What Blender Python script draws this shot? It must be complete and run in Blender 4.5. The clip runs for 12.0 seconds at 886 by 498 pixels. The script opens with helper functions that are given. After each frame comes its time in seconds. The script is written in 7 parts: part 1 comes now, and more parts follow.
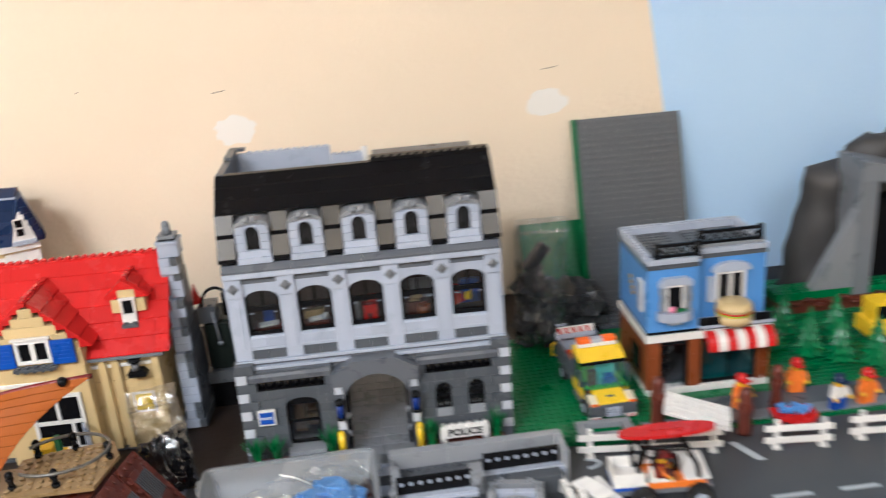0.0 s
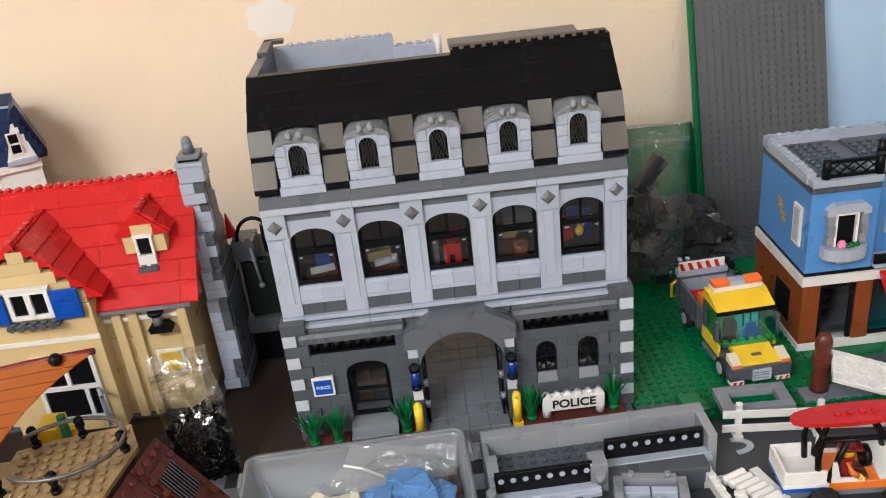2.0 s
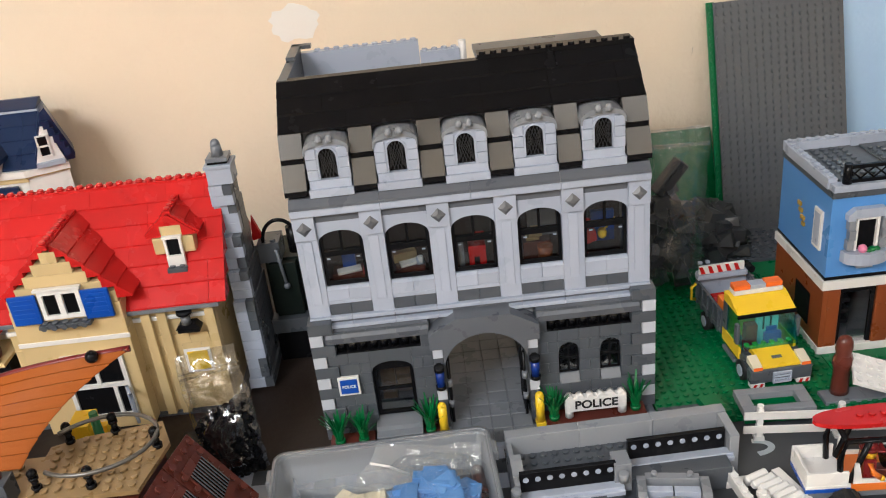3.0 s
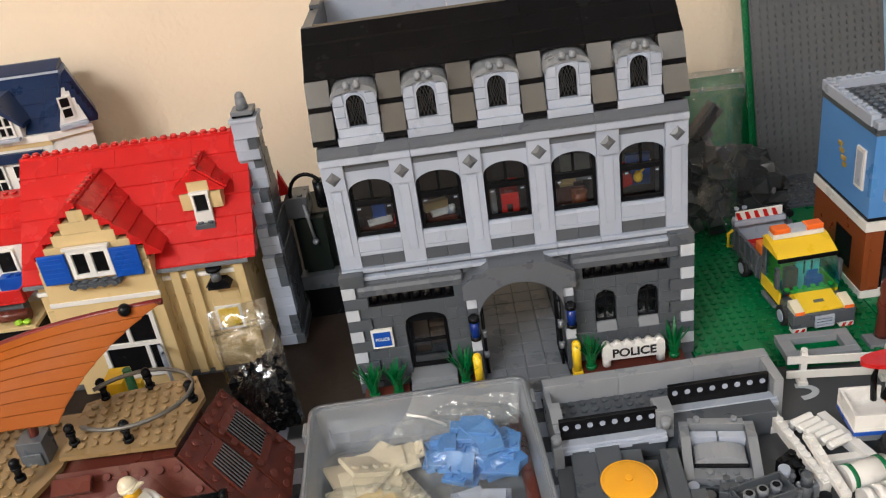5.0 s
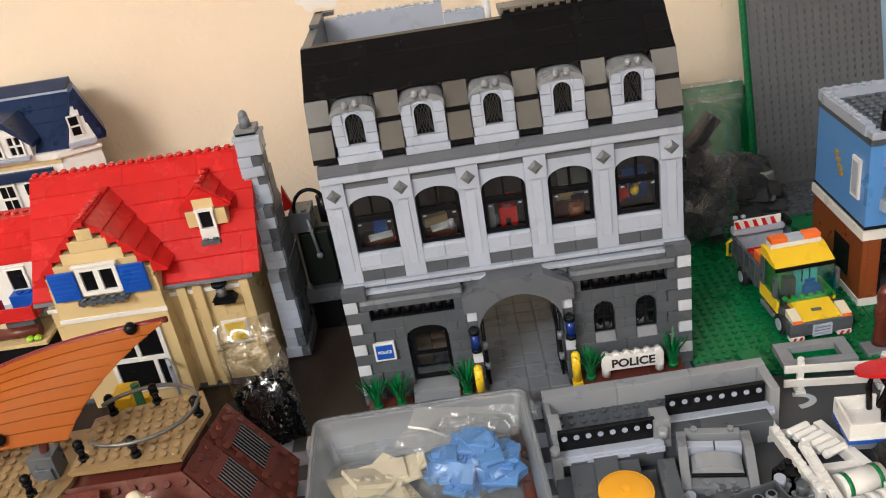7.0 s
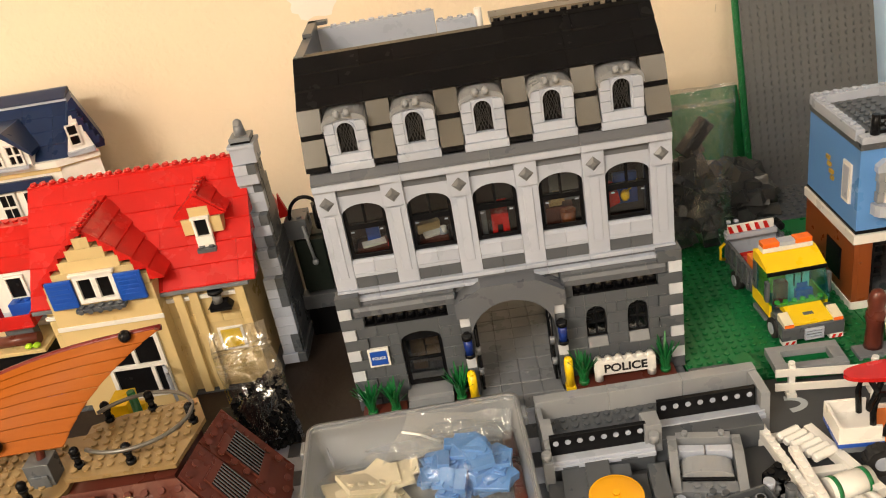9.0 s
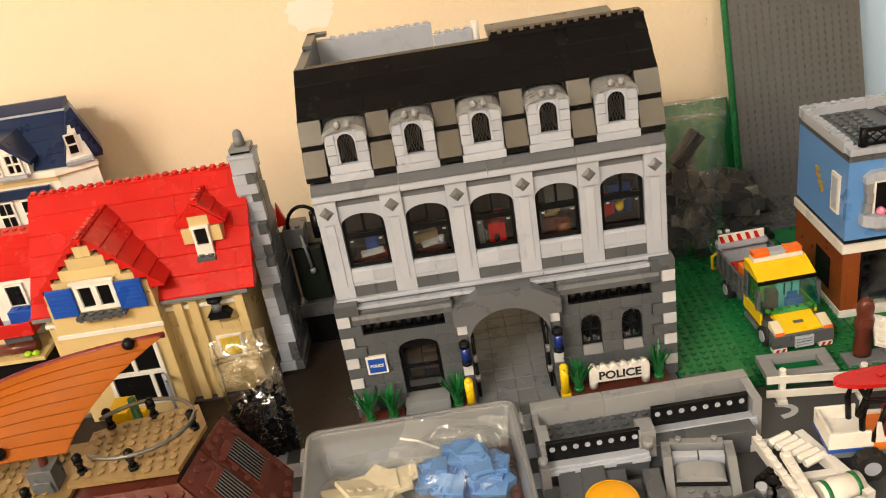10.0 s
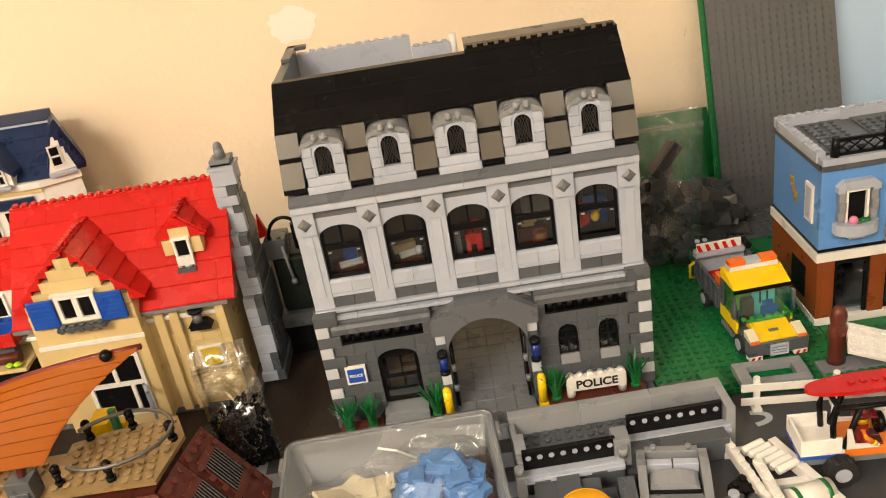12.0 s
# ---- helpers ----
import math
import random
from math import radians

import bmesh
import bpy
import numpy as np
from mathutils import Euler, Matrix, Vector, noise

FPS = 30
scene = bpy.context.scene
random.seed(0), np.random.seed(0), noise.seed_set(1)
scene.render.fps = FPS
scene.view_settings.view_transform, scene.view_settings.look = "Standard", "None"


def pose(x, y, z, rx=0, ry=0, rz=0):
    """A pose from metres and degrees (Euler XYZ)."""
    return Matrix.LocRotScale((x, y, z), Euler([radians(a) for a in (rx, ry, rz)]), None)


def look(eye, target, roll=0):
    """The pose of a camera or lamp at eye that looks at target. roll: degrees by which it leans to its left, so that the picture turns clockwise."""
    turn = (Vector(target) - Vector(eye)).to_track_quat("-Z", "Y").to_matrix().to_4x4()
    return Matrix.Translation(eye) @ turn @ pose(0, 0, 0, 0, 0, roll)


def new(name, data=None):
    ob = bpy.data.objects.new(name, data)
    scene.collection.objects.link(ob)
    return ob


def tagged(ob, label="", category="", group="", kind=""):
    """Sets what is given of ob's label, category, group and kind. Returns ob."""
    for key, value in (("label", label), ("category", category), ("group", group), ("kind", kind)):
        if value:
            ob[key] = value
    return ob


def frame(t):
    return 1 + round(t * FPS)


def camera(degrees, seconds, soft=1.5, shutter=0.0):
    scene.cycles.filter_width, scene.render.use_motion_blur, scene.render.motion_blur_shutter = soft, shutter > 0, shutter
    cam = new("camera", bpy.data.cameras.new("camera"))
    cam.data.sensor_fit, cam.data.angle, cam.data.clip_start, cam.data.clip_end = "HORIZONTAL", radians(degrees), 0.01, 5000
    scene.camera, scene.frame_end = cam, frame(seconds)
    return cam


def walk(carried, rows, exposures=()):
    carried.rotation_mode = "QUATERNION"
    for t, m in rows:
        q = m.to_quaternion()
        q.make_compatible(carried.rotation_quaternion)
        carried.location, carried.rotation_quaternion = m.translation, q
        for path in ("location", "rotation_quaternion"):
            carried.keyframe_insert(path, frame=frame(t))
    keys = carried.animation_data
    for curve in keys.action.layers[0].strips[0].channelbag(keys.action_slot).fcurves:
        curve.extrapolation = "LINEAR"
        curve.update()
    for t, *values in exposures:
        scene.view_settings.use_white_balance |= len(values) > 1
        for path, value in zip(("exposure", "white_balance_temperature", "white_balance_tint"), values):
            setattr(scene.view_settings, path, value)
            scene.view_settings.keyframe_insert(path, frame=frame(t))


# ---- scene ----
cam = camera(53.9, 12.0, 1.1, 0.5)
PATH = [
    (0, (0.151, -0.753, 0.479), (0.28, 1.123, -0.204), -4.5),
    (0.1, (0.1442, -0.7185, 0.4728), (0.2280, 1.1517, -0.2240), -4.6),
    (0.3, (0.1335, -0.6700, 0.4636), (0.1610, 1.1527, -0.2425), -4.8),
    (0.5, (0.126, -0.634, 0.457), (0.131, 1.209, -0.32), -5.3),
    (1, (0.094, -0.577, 0.447), (0.053, 1.245, -0.378), -5.8),
    (1.5, (0.109, -0.561, 0.434), (0.098, 1.24, -0.436), -6.5),
    (2, (0.118, -0.559, 0.435), (0.134, 1.228, -0.461), -6.4),
    (2.5, (0.109, -0.563, 0.43), (0.123, 1.222, -0.471), -6.2),
    (3, (0.106, -0.568, 0.439), (0.102, 1.226, -0.447), -6.4),
    (4.8, (0.101, -0.565, 0.424), (0.055, 1.207, -0.503), -8.3),
    (5, (0.095, -0.563, 0.421), (0.037, 1.2, -0.522), -8.5),
    (5.5, (0.096, -0.56, 0.421), (0.025, 1.196, -0.534), -8.7),
    (6, (0.099, -0.561, 0.424), (0.02, 1.197, -0.525), -9.1),
    (6.5, (0.106, -0.565, 0.428), (0.023, 1.199, -0.512), -9.4),
    (7, (0.106, -0.569, 0.432), (0.02, 1.198, -0.501), -9.6),
    (9, (0.116, -0.573, 0.435), (0.019, 1.198, -0.489), -10.1),
    (9.5, (0.113, -0.577, 0.438), (0.027, 1.198, -0.48), -9.8),
    (10, (0.11, -0.582, 0.441), (0.041, 1.197, -0.469), -9.6),
    (10.5, (0.116, -0.582, 0.441), (0.06, 1.199, -0.466), -9.5),
    (11, (0.122, -0.586, 0.443), (0.068, 1.198, -0.459), -9.6),
    (11.5, (0.123, -0.587, 0.443), (0.069, 1.2, -0.454), -9.7),
    (12, (0.123, -0.587, 0.444), (0.07, 1.2, -0.453), -9.6),
]
EXPOSURES = [(0.0, -0.12, 5180, 10), (0.5, -0.16, 5200, 10), (1.0, -0.22, 5240, 10), (3.0, -0.30, 5380, 10), (5.0, -0.36, 5480, 10), (7.0, -0.28, 5560, 10), (8.8, -0.14, 6650, 10), (10.0, -0.12, 6900, 10), (12.0, -0.12, 6900, 10)]
walk(cam, [(t, look(eye, target, roll)) for t, eye, target, roll in PATH], EXPOSURES)

# ---- world and light ----
world = bpy.data.worlds.new("room_air")
scene.world = world
world.use_nodes = True
world.node_tree.nodes["Background"].inputs[0].default_value = (1.0, 0.9, 0.78, 1)
world.node_tree.nodes["Background"].inputs[1].default_value = 0.015


def ceiling_lamp(x, y, z, sx, sy, watts):
    data = bpy.data.lights.new("ceiling_lamp", "AREA")
    data.shape, data.size, data.size_y, data.energy = "RECTANGLE", sx, sy, watts
    data.color = (1.0, 0.92, 0.80)
    lamp = new("ceiling_lamp", data)
    lamp.matrix_world = pose(x, y, z)
    return lamp


ceiling_lamp(-1.15, -1.95, 1.80, 1.2, 0.4, 92)
# weak unseen lamp, added as fill from the right
ceiling_lamp(0.9, -2.00, 1.80, 1.2, 0.4, 14)


# ---- materials ----
def plastic(name, rgb, rough=0.28, vary=0.12, bump=0.04, spec=0.4):
    """Moulded plastic: slight tone shifts from piece to piece, dust and fine scratches."""
    m = bpy.data.materials.new(name)
    m.use_nodes = True
    nt = m.node_tree
    b = nt.nodes["Principled BSDF"]
    geo = nt.nodes.new("ShaderNodeNewGeometry")
    info = nt.nodes.new("ShaderNodeObjectInfo")
    tex = nt.nodes.new("ShaderNodeTexCoord")
    n1 = nt.nodes.new("ShaderNodeTexNoise")
    n1.inputs["Scale"].default_value, n1.inputs["Detail"].default_value = 45, 4
    n2 = nt.nodes.new("ShaderNodeTexNoise")
    n2.inputs["Scale"].default_value, n2.inputs["Detail"].default_value = 900, 3
    nt.links.new(tex.outputs["Object"], n1.inputs["Vector"])
    nt.links.new(tex.outputs["Object"], n2.inputs["Vector"])
    add = nt.nodes.new("ShaderNodeMath")
    add.operation = "ADD"
    nt.links.new(geo.outputs["Random Per Island"], add.inputs[0])
    nt.links.new(info.outputs["Random"], add.inputs[1])
    add2 = nt.nodes.new("ShaderNodeMath")
    add2.operation = "ADD"
    nt.links.new(add.outputs[0], add2.inputs[0])
    nt.links.new(n1.outputs["Fac"], add2.inputs[1])
    ramp = nt.nodes.new("ShaderNodeMapRange")
    ramp.inputs[1].default_value, ramp.inputs[2].default_value = 0.3, 2.2
    ramp.inputs[3].default_value, ramp.inputs[4].default_value = 1 - vary, 1 + vary
    nt.links.new(add2.outputs[0], ramp.inputs[0])
    mul = nt.nodes.new("ShaderNodeVectorMath")
    mul.operation = "SCALE"
    mul.inputs[0].default_value = rgb
    nt.links.new(ramp.outputs[0], mul.inputs["Scale"])
    nt.links.new(mul.outputs[0], b.inputs["Base Color"])
    b.inputs["Specular IOR Level"].default_value = spec
    rr = nt.nodes.new("ShaderNodeMapRange")
    rr.inputs[3].default_value, rr.inputs[4].default_value = rough * 0.75, rough * 1.35
    nt.links.new(n1.outputs["Fac"], rr.inputs[0])
    nt.links.new(rr.outputs[0], b.inputs["Roughness"])
    bp = nt.nodes.new("ShaderNodeBump")
    bp.inputs["Strength"].default_value, bp.inputs["Distance"].default_value = bump, 0.0006
    nt.links.new(n2.outputs["Fac"], bp.inputs["Height"])
    nt.links.new(bp.outputs[0], b.inputs["Normal"])
    return m


LBG = plastic("light_grey_plastic", (0.385, 0.425, 0.518))
PALE = plastic("pale_grey_plastic", (0.50, 0.53, 0.59))
TRAYG = plastic("tray_grey_plastic", (0.285, 0.300, 0.325))
AGR = plastic("ash_grey_plastic", (0.230, 0.243, 0.265))
OLDGOLD = plastic("old_gold_plastic", (0.40, 0.25, 0.04))
MAROON = plastic("dark_red_plastic", (0.16, 0.012, 0.012))
CREAM = plastic("cream_plastic", (0.70, 0.63, 0.47))
MGR = plastic("mid_grey_plastic", (0.175, 0.188, 0.212))
CORN = plastic("cornice_grey_plastic", (0.112, 0.121, 0.140))
DBG = plastic("dark_grey_plastic", (0.082, 0.091, 0.105))
SLATE = plastic("slate_tile_plastic", (0.080, 0.073, 0.062), 0.22, 0.2)
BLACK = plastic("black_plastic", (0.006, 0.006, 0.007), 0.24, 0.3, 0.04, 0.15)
GLOSS_BLACK = plastic("glossy_black_plastic", (0.006, 0.006, 0.007), 0.16, 0.2, 0.02, 0.45)
WHITE = plastic("white_plastic", (0.75, 0.735, 0.71))
RED = plastic("red_plastic", (0.52, 0.014, 0.012), 0.25, 0.10)
TAN = plastic("tan_plastic", (0.60, 0.46, 0.23))
# darker copy of the tan, with the ship deck's shade in its colour
DECK = plastic("shaded_tan_deck_plastic", (0.27, 0.18, 0.080))
SHELF = plastic("brown_shelf_plastic", (0.13, 0.085, 0.050))
BROWN = plastic("reddish_brown_plastic", (0.105, 0.025, 0.016))
RUST = plastic("dark_orange_plastic", (0.21, 0.055, 0.015))
ORANGE = plastic("orange_plastic", (0.80, 0.20, 0.02))
YELLOW = plastic("yellow_plastic", (0.82, 0.55, 0.010))
GOLD = plastic("bright_orange_dish_plastic", (0.85, 0.40, 0.01), 0.2)
GREEN = plastic("green_plastic", (0.006, 0.150, 0.044))
PLANT = plastic("plant_green_plastic", (0.008, 0.14, 0.035))
BLUE = plastic("blue_plastic", (0.012, 0.075, 0.42))
MBLUE = plastic("medium_blue_plastic", (0.098, 0.255, 0.585))
DBLUE = plastic("dark_blue_plastic", (0.010, 0.024, 0.075))
SKIN = plastic("yellow_figure_plastic", (0.85, 0.50, 0.02))
PINK = plastic("pink_plastic", (0.8, 0.25, 0.4))
LIME = plastic("lime_plastic", (0.35, 0.60, 0.03))
RUBBER = plastic("black_rubber", (0.015, 0.015, 0.016), 0.7)
STEEL = plastic("pearl_grey_plastic", (0.125, 0.130, 0.140), 0.3)
CRAG = plastic("grey_crag_plastic", (0.052, 0.050, 0.050), 0.5, 0.15, 0.15)
PLATE = plastic("slate_grey_plate_plastic", (0.105, 0.112, 0.122), 0.3)
LANTERN = plastic("navy_lantern_plastic", (0.008, 0.028, 0.19), 0.15)
MACHINE = plastic("dark_green_plastic", (0.003, 0.008, 0.006), 0.5)
ROCK = plastic("dark_rock_plastic", (0.033, 0.036, 0.040), 0.32, 0.35, 0.3)
ROAD = plastic("road_plate_plastic", (0.058, 0.062, 0.069), 0.36, 0.08)
ORANGE_LENS = plastic("orange_lens_plastic", (0.85, 0.16, 0.02), 0.12)


def simple(name, rgb, rough, metal=0.0):
    m = bpy.data.materials.new(name)
    m.use_nodes = True
    b = m.node_tree.nodes["Principled BSDF"]
    b.inputs["Base Color"].default_value = (*rgb, 1)
    b.inputs["Roughness"].default_value, b.inputs["Metallic"].default_value = rough, metal
    return m


def painted(name, rgb, patch, rough=0.65, lumps=0.25):
    """Rolled wall paint: fine orange peel, soft blotches, a few scuffs."""
    m = simple(name, rgb, rough)
    nt = m.node_tree
    b = nt.nodes["Principled BSDF"]
    tex = nt.nodes.new("ShaderNodeTexCoord")
    big = nt.nodes.new("ShaderNodeTexNoise")
    big.inputs["Scale"].default_value, big.inputs["Detail"].default_value = 5, 5
    fine = nt.nodes.new("ShaderNodeTexNoise")
    fine.inputs["Scale"].default_value, fine.inputs["Detail"].default_value = 170, 3
    for n in (big, fine):
        nt.links.new(tex.outputs["Object"], n.inputs["Vector"])
    mix = nt.nodes.new("ShaderNodeMix")
    mix.data_type = "RGBA"
    mix.inputs[6].default_value, mix.inputs[7].default_value = (*rgb, 1), (*patch, 1)
    nt.links.new(big.outputs["Fac"], mix.inputs[0])
    nt.links.new(mix.outputs[2], b.inputs["Base Color"])
    bp = nt.nodes.new("ShaderNodeBump")
    bp.inputs["Strength"].default_value, bp.inputs["Distance"].default_value = lumps, 0.002
    nt.links.new(fine.outputs["Fac"], bp.inputs["Height"])
    nt.links.new(bp.outputs[0], b.inputs["Normal"])
    return m


CREAM_PAINT = painted("cream_wall_paint", (0.82, 0.690, 0.525), (0.88, 0.760, 0.590), 0.55, 0.5)
BLUE_PAINT = painted("sky_blue_wall_paint", (0.50, 0.70, 0.99), (0.54, 0.74, 0.99))
FILLER = painted("white_wall_filler", (0.84, 0.80, 0.74), (0.88, 0.85, 0.80))
TABLE = painted("dark_brown_table_laminate", (0.020, 0.013, 0.010), (0.030, 0.020, 0.015), 0.6)
CARPET = painted("grey_floor", (0.16, 0.15, 0.14), (0.2, 0.19, 0.18), 0.9)
CEILING_PAINT = painted("grey_white_ceiling_paint", (0.42, 0.40, 0.37), (0.46, 0.44, 0.41))
PENCIL = simple("pencil_mark", (0.22, 0.16, 0.12), 0.8)
LATTICE = simple("dark_lattice_lead", (0.030, 0.030, 0.032), 0.4)
# near-black brown: the dimness of the office put into the colour
OFFICE_SHADE = plastic("office_shade_brown", (0.035, 0.014, 0.011), 0.4)
PEWTER = simple("dull_pewter_tube", (0.16, 0.155, 0.145), 0.32, 0.6)
INK = simple("black_print", (0.01, 0.01, 0.01), 0.4)
WHITE_PRINT = simple("white_print", (0.8, 0.8, 0.8), 0.4)
ROAD_PRINT = simple("pale_road_print", (0.42, 0.46, 0.50), 0.5)
DIFFUSER = bpy.data.materials.new("lamp_diffuser")
DIFFUSER.use_nodes = True
DIFFUSER.node_tree.nodes["Principled BSDF"].inputs["Emission Color"].default_value = (1, 0.9, 0.75, 1)
DIFFUSER.node_tree.nodes["Principled BSDF"].inputs["Emission Strength"].default_value = 6


def clear(name, tint, gloss, rough=0.06, cloud=0.0, wrinkle=0.0, scale=60, milk=(0.75, 0.77, 0.78), graze=0.6):
    """Thin clear plastic: lets light straight through, with a glossy skin and some milkiness."""
    m = bpy.data.materials.new(name)
    m.use_nodes = True
    nt = m.node_tree
    nt.nodes.remove(nt.nodes["Principled BSDF"])
    out = nt.nodes["Material Output"]
    tr = nt.nodes.new("ShaderNodeBsdfTransparent")
    tr.inputs[0].default_value = (*tint, 1)
    gl = nt.nodes.new("ShaderNodeBsdfGlossy")
    gl.inputs["Roughness"].default_value = rough
    df = nt.nodes.new("ShaderNodeBsdfDiffuse")
    df.inputs[0].default_value = (*milk, 1)
    m1, m2 = nt.nodes.new("ShaderNodeMixShader"), nt.nodes.new("ShaderNodeMixShader")
    m1.inputs[0].default_value = cloud
    nt.links.new(tr.outputs[0], m1.inputs[1])
    nt.links.new(df.outputs[0], m1.inputs[2])
    fr = nt.nodes.new("ShaderNodeLayerWeight")
    fr.inputs["Blend"].default_value = 0.25
    lift = nt.nodes.new("ShaderNodeMapRange")
    lift.inputs[3].default_value, lift.inputs[4].default_value = gloss, graze
    nt.links.new(fr.outputs["Facing"], lift.inputs[0])
    nt.links.new(lift.outputs[0], m2.inputs[0])
    nt.links.new(m1.outputs[0], m2.inputs[1])
    nt.links.new(gl.outputs[0], m2.inputs[2])
    nt.links.new(m2.outputs[0], out.inputs[0])
    if wrinkle:
        tex = nt.nodes.new("ShaderNodeTexCoord")
        n = nt.nodes.new("ShaderNodeTexNoise")
        n.inputs["Scale"].default_value, n.inputs["Detail"].default_value = scale, 3
        n.inputs["Distortion"].default_value = 1.2
        bp = nt.nodes.new("ShaderNodeBump")
        bp.inputs["Strength"].default_value, bp.inputs["Distance"].default_value = wrinkle, 0.006
        nt.links.new(tex.outputs["Object"], n.inputs["Vector"])
        nt.links.new(n.outputs["Fac"], bp.inputs["Height"])
        nt.links.new(bp.outputs[0], gl.inputs["Normal"])
        nt.links.new(bp.outputs[0], fr.inputs["Normal"])
    return m


GLASS = clear("window_glass", (0.90, 0.92, 0.93), 0.08, 0.03)
TEAL_GLASS = clear("teal_windscreen", (0.52, 0.92, 0.92), 0.06, 0.05, 0.03, milk=(0.03, 0.34, 0.42))
BAG = clear("zip_bag_film", (0.96, 0.97, 0.97), 0.14, 0.13, 0.012, 0.9, 30)
FLAP = clear("zip_bag_open_film", (0.95, 0.96, 0.97), 0.10, 0.12, 0.17, 0.7, 34)
THIN = clear("thin_bag_film", (0.97, 0.98, 0.98), 0.020, 0.16, 0.035, 0.6, 40, graze=0.22)
SLACK = clear("slack_bag_film", (0.96, 0.97, 0.97), 0.05, 0.12, 0.03, 0.7, 40)
TUB = clear("frosted_tub_plastic", (0.88, 0.90, 0.92), 0.04, 0.32, 0.38, milk=(0.37, 0.395, 0.43))

# ---- mesh helpers ----
U, B = 0.008, 0.0096  # stud pitch and brick height
BOX_FACES = ((0, 3, 2, 1), (4, 5, 6, 7), (0, 1, 5, 4), (1, 2, 6, 5), (2, 3, 7, 6), (3, 0, 4, 7))


class MB:
    """Gathers simple solids into one mesh."""

    def __init__(self, m=None):
        self.v, self.f, self.mi, self.m, self.mat, self.sm = [], [], [], m or Matrix(), 0, []

    def raw(self, verts, faces, smooth=False):
        k = len(self.v)
        self.v += [tuple(self.m @ Vector(p)) for p in verts]
        self.f += [tuple(i + k for i in q) for q in faces]
        self.mi += [self.mat] * len(faces)
        self.sm += [smooth] * len(faces)
        return self

    def box(self, x0, x1, y0, y1, z0, z1, c=0.00022):
        """A box with small chamfers."""
        if c <= 0 or min(x1 - x0, y1 - y0, z1 - z0) < 3 * c:
            return self.raw([(x0, y0, z0), (x1, y0, z0), (x1, y1, z0), (x0, y1, z0), (x0, y0, z1), (x1, y0, z1), (x1, y1, z1), (x0, y1, z1)], BOX_FACES)
        v, idx = [], {}
        xs, ys, zs = (x0, x1), (y0, y1), (z0, z1)
        for i in (0, 1):
            for j in (0, 1):
                for k in (0, 1):
                    sx, sy, sz = (c if i == 0 else -c), (c if j == 0 else -c), (c if k == 0 else -c)
                    for a, p in (("x", (xs[i], ys[j] + sy, zs[k] + sz)), ("y", (xs[i] + sx, ys[j], zs[k] + sz)), ("z", (xs[i] + sx, ys[j] + sy, zs[k]))):
                        idx[i, j, k, a] = len(v)
                        v.append(p)
        f = []
        for s in (0, 1):
            f.append((idx[s, 0, 0, "x"], idx[s, 1, 0, "x"], idx[s, 1, 1, "x"], idx[s, 0, 1, "x"]))
            f.append((idx[0, s, 0, "y"], idx[1, s, 0, "y"], idx[1, s, 1, "y"], idx[0, s, 1, "y"]))
            f.append((idx[0, 0, s, "z"], idx[1, 0, s, "z"], idx[1, 1, s, "z"], idx[0, 1, s, "z"]))
            for t in (0, 1):
                f.append((idx[s, t, 0, "x"], idx[s, t, 1, "x"], idx[s, t, 1, "y"], idx[s, t, 0, "y"]))
                f.append((idx[s, 0, t, "x"], idx[s, 1, t, "x"], idx[s, 1, t, "z"], idx[s, 0, t, "z"]))
                f.append((idx[0, s, t, "y"], idx[1, s, t, "y"], idx[1, s, t, "z"], idx[0, s, t, "z"]))
                for r in (0, 1):
                    f.append((idx[s, t, r, "x"], idx[s, t, r, "y"], idx[s, t, r, "z"]))
        return self.raw(v, f)

    def ring(self, x0, x1, z0, z1, w, y0, y1):
        """A rectangular frame, one connected piece."""
        o, i = [(x0, z0), (x1, z0), (x1, z1), (x0, z1)], [(x0 + w, z0 + w), (x1 - w, z0 + w), (x1 - w, z1 - w), (x0 + w, z1 - w)]
        v = [(p[0], y, p[1]) for y in (y0, y1) for p in o + i]
        f = []
        for k in range(4):
            n = (k + 1) % 4
            f += [(k, n, n + 4, k + 4), (k + 8, k + 12, n + 12, n + 8), (k, k + 8, n + 8, n), (k + 4, n + 4, n + 12, k + 12)]
        return self.raw(v, f)

    def prism(self, pts, a, b, axis="y"):
        """A polygon drawn out along an axis: (x, z) along y, (y, z) along x, (x, y) along z."""
        put = {"y": lambda p, d: (p[0], d, p[1]), "x": lambda p, d: (d, p[0], p[1]), "z": lambda p, d: (p[0], p[1], d)}[axis]
        n = len(pts)
        v = [put(p, a) for p in pts] + [put(p, b) for p in pts]
        return self.raw(v, [tuple(range(n)), tuple(range(2 * n - 1, n - 1, -1))] + [(i, (i + 1) % n, (i + 1) % n + n, i + n) for i in range(n)])

    def cyl(self, p, r, h, axis="z", seg=12, r2=None):
        r2 = r if r2 is None else r2
        put = {"z": lambda a, b, c: (p[0] + a, p[1] + b, p[2] + c), "y": lambda a, b, c: (p[0] + a, p[1] + c, p[2] + b), "x": lambda a, b, c: (p[0] + c, p[1] + a, p[2] + b)}[axis]
        ang = [2 * math.pi * i / seg for i in range(seg)]
        v = [put(r * math.cos(a), r * math.sin(a), 0) for a in ang] + [put(r2 * math.cos(a), r2 * math.sin(a), h) for a in ang]
        self.raw(v, [tuple(range(seg)), tuple(range(seg, 2 * seg))])
        k = len(self.v) - 2 * seg
        self.f += [(k + i, k + (i + 1) % seg, k + (i + 1) % seg + seg, k + i + seg) for i in range(seg)]
        self.mi += [self.mat] * seg
        self.sm += [True] * seg
        return self

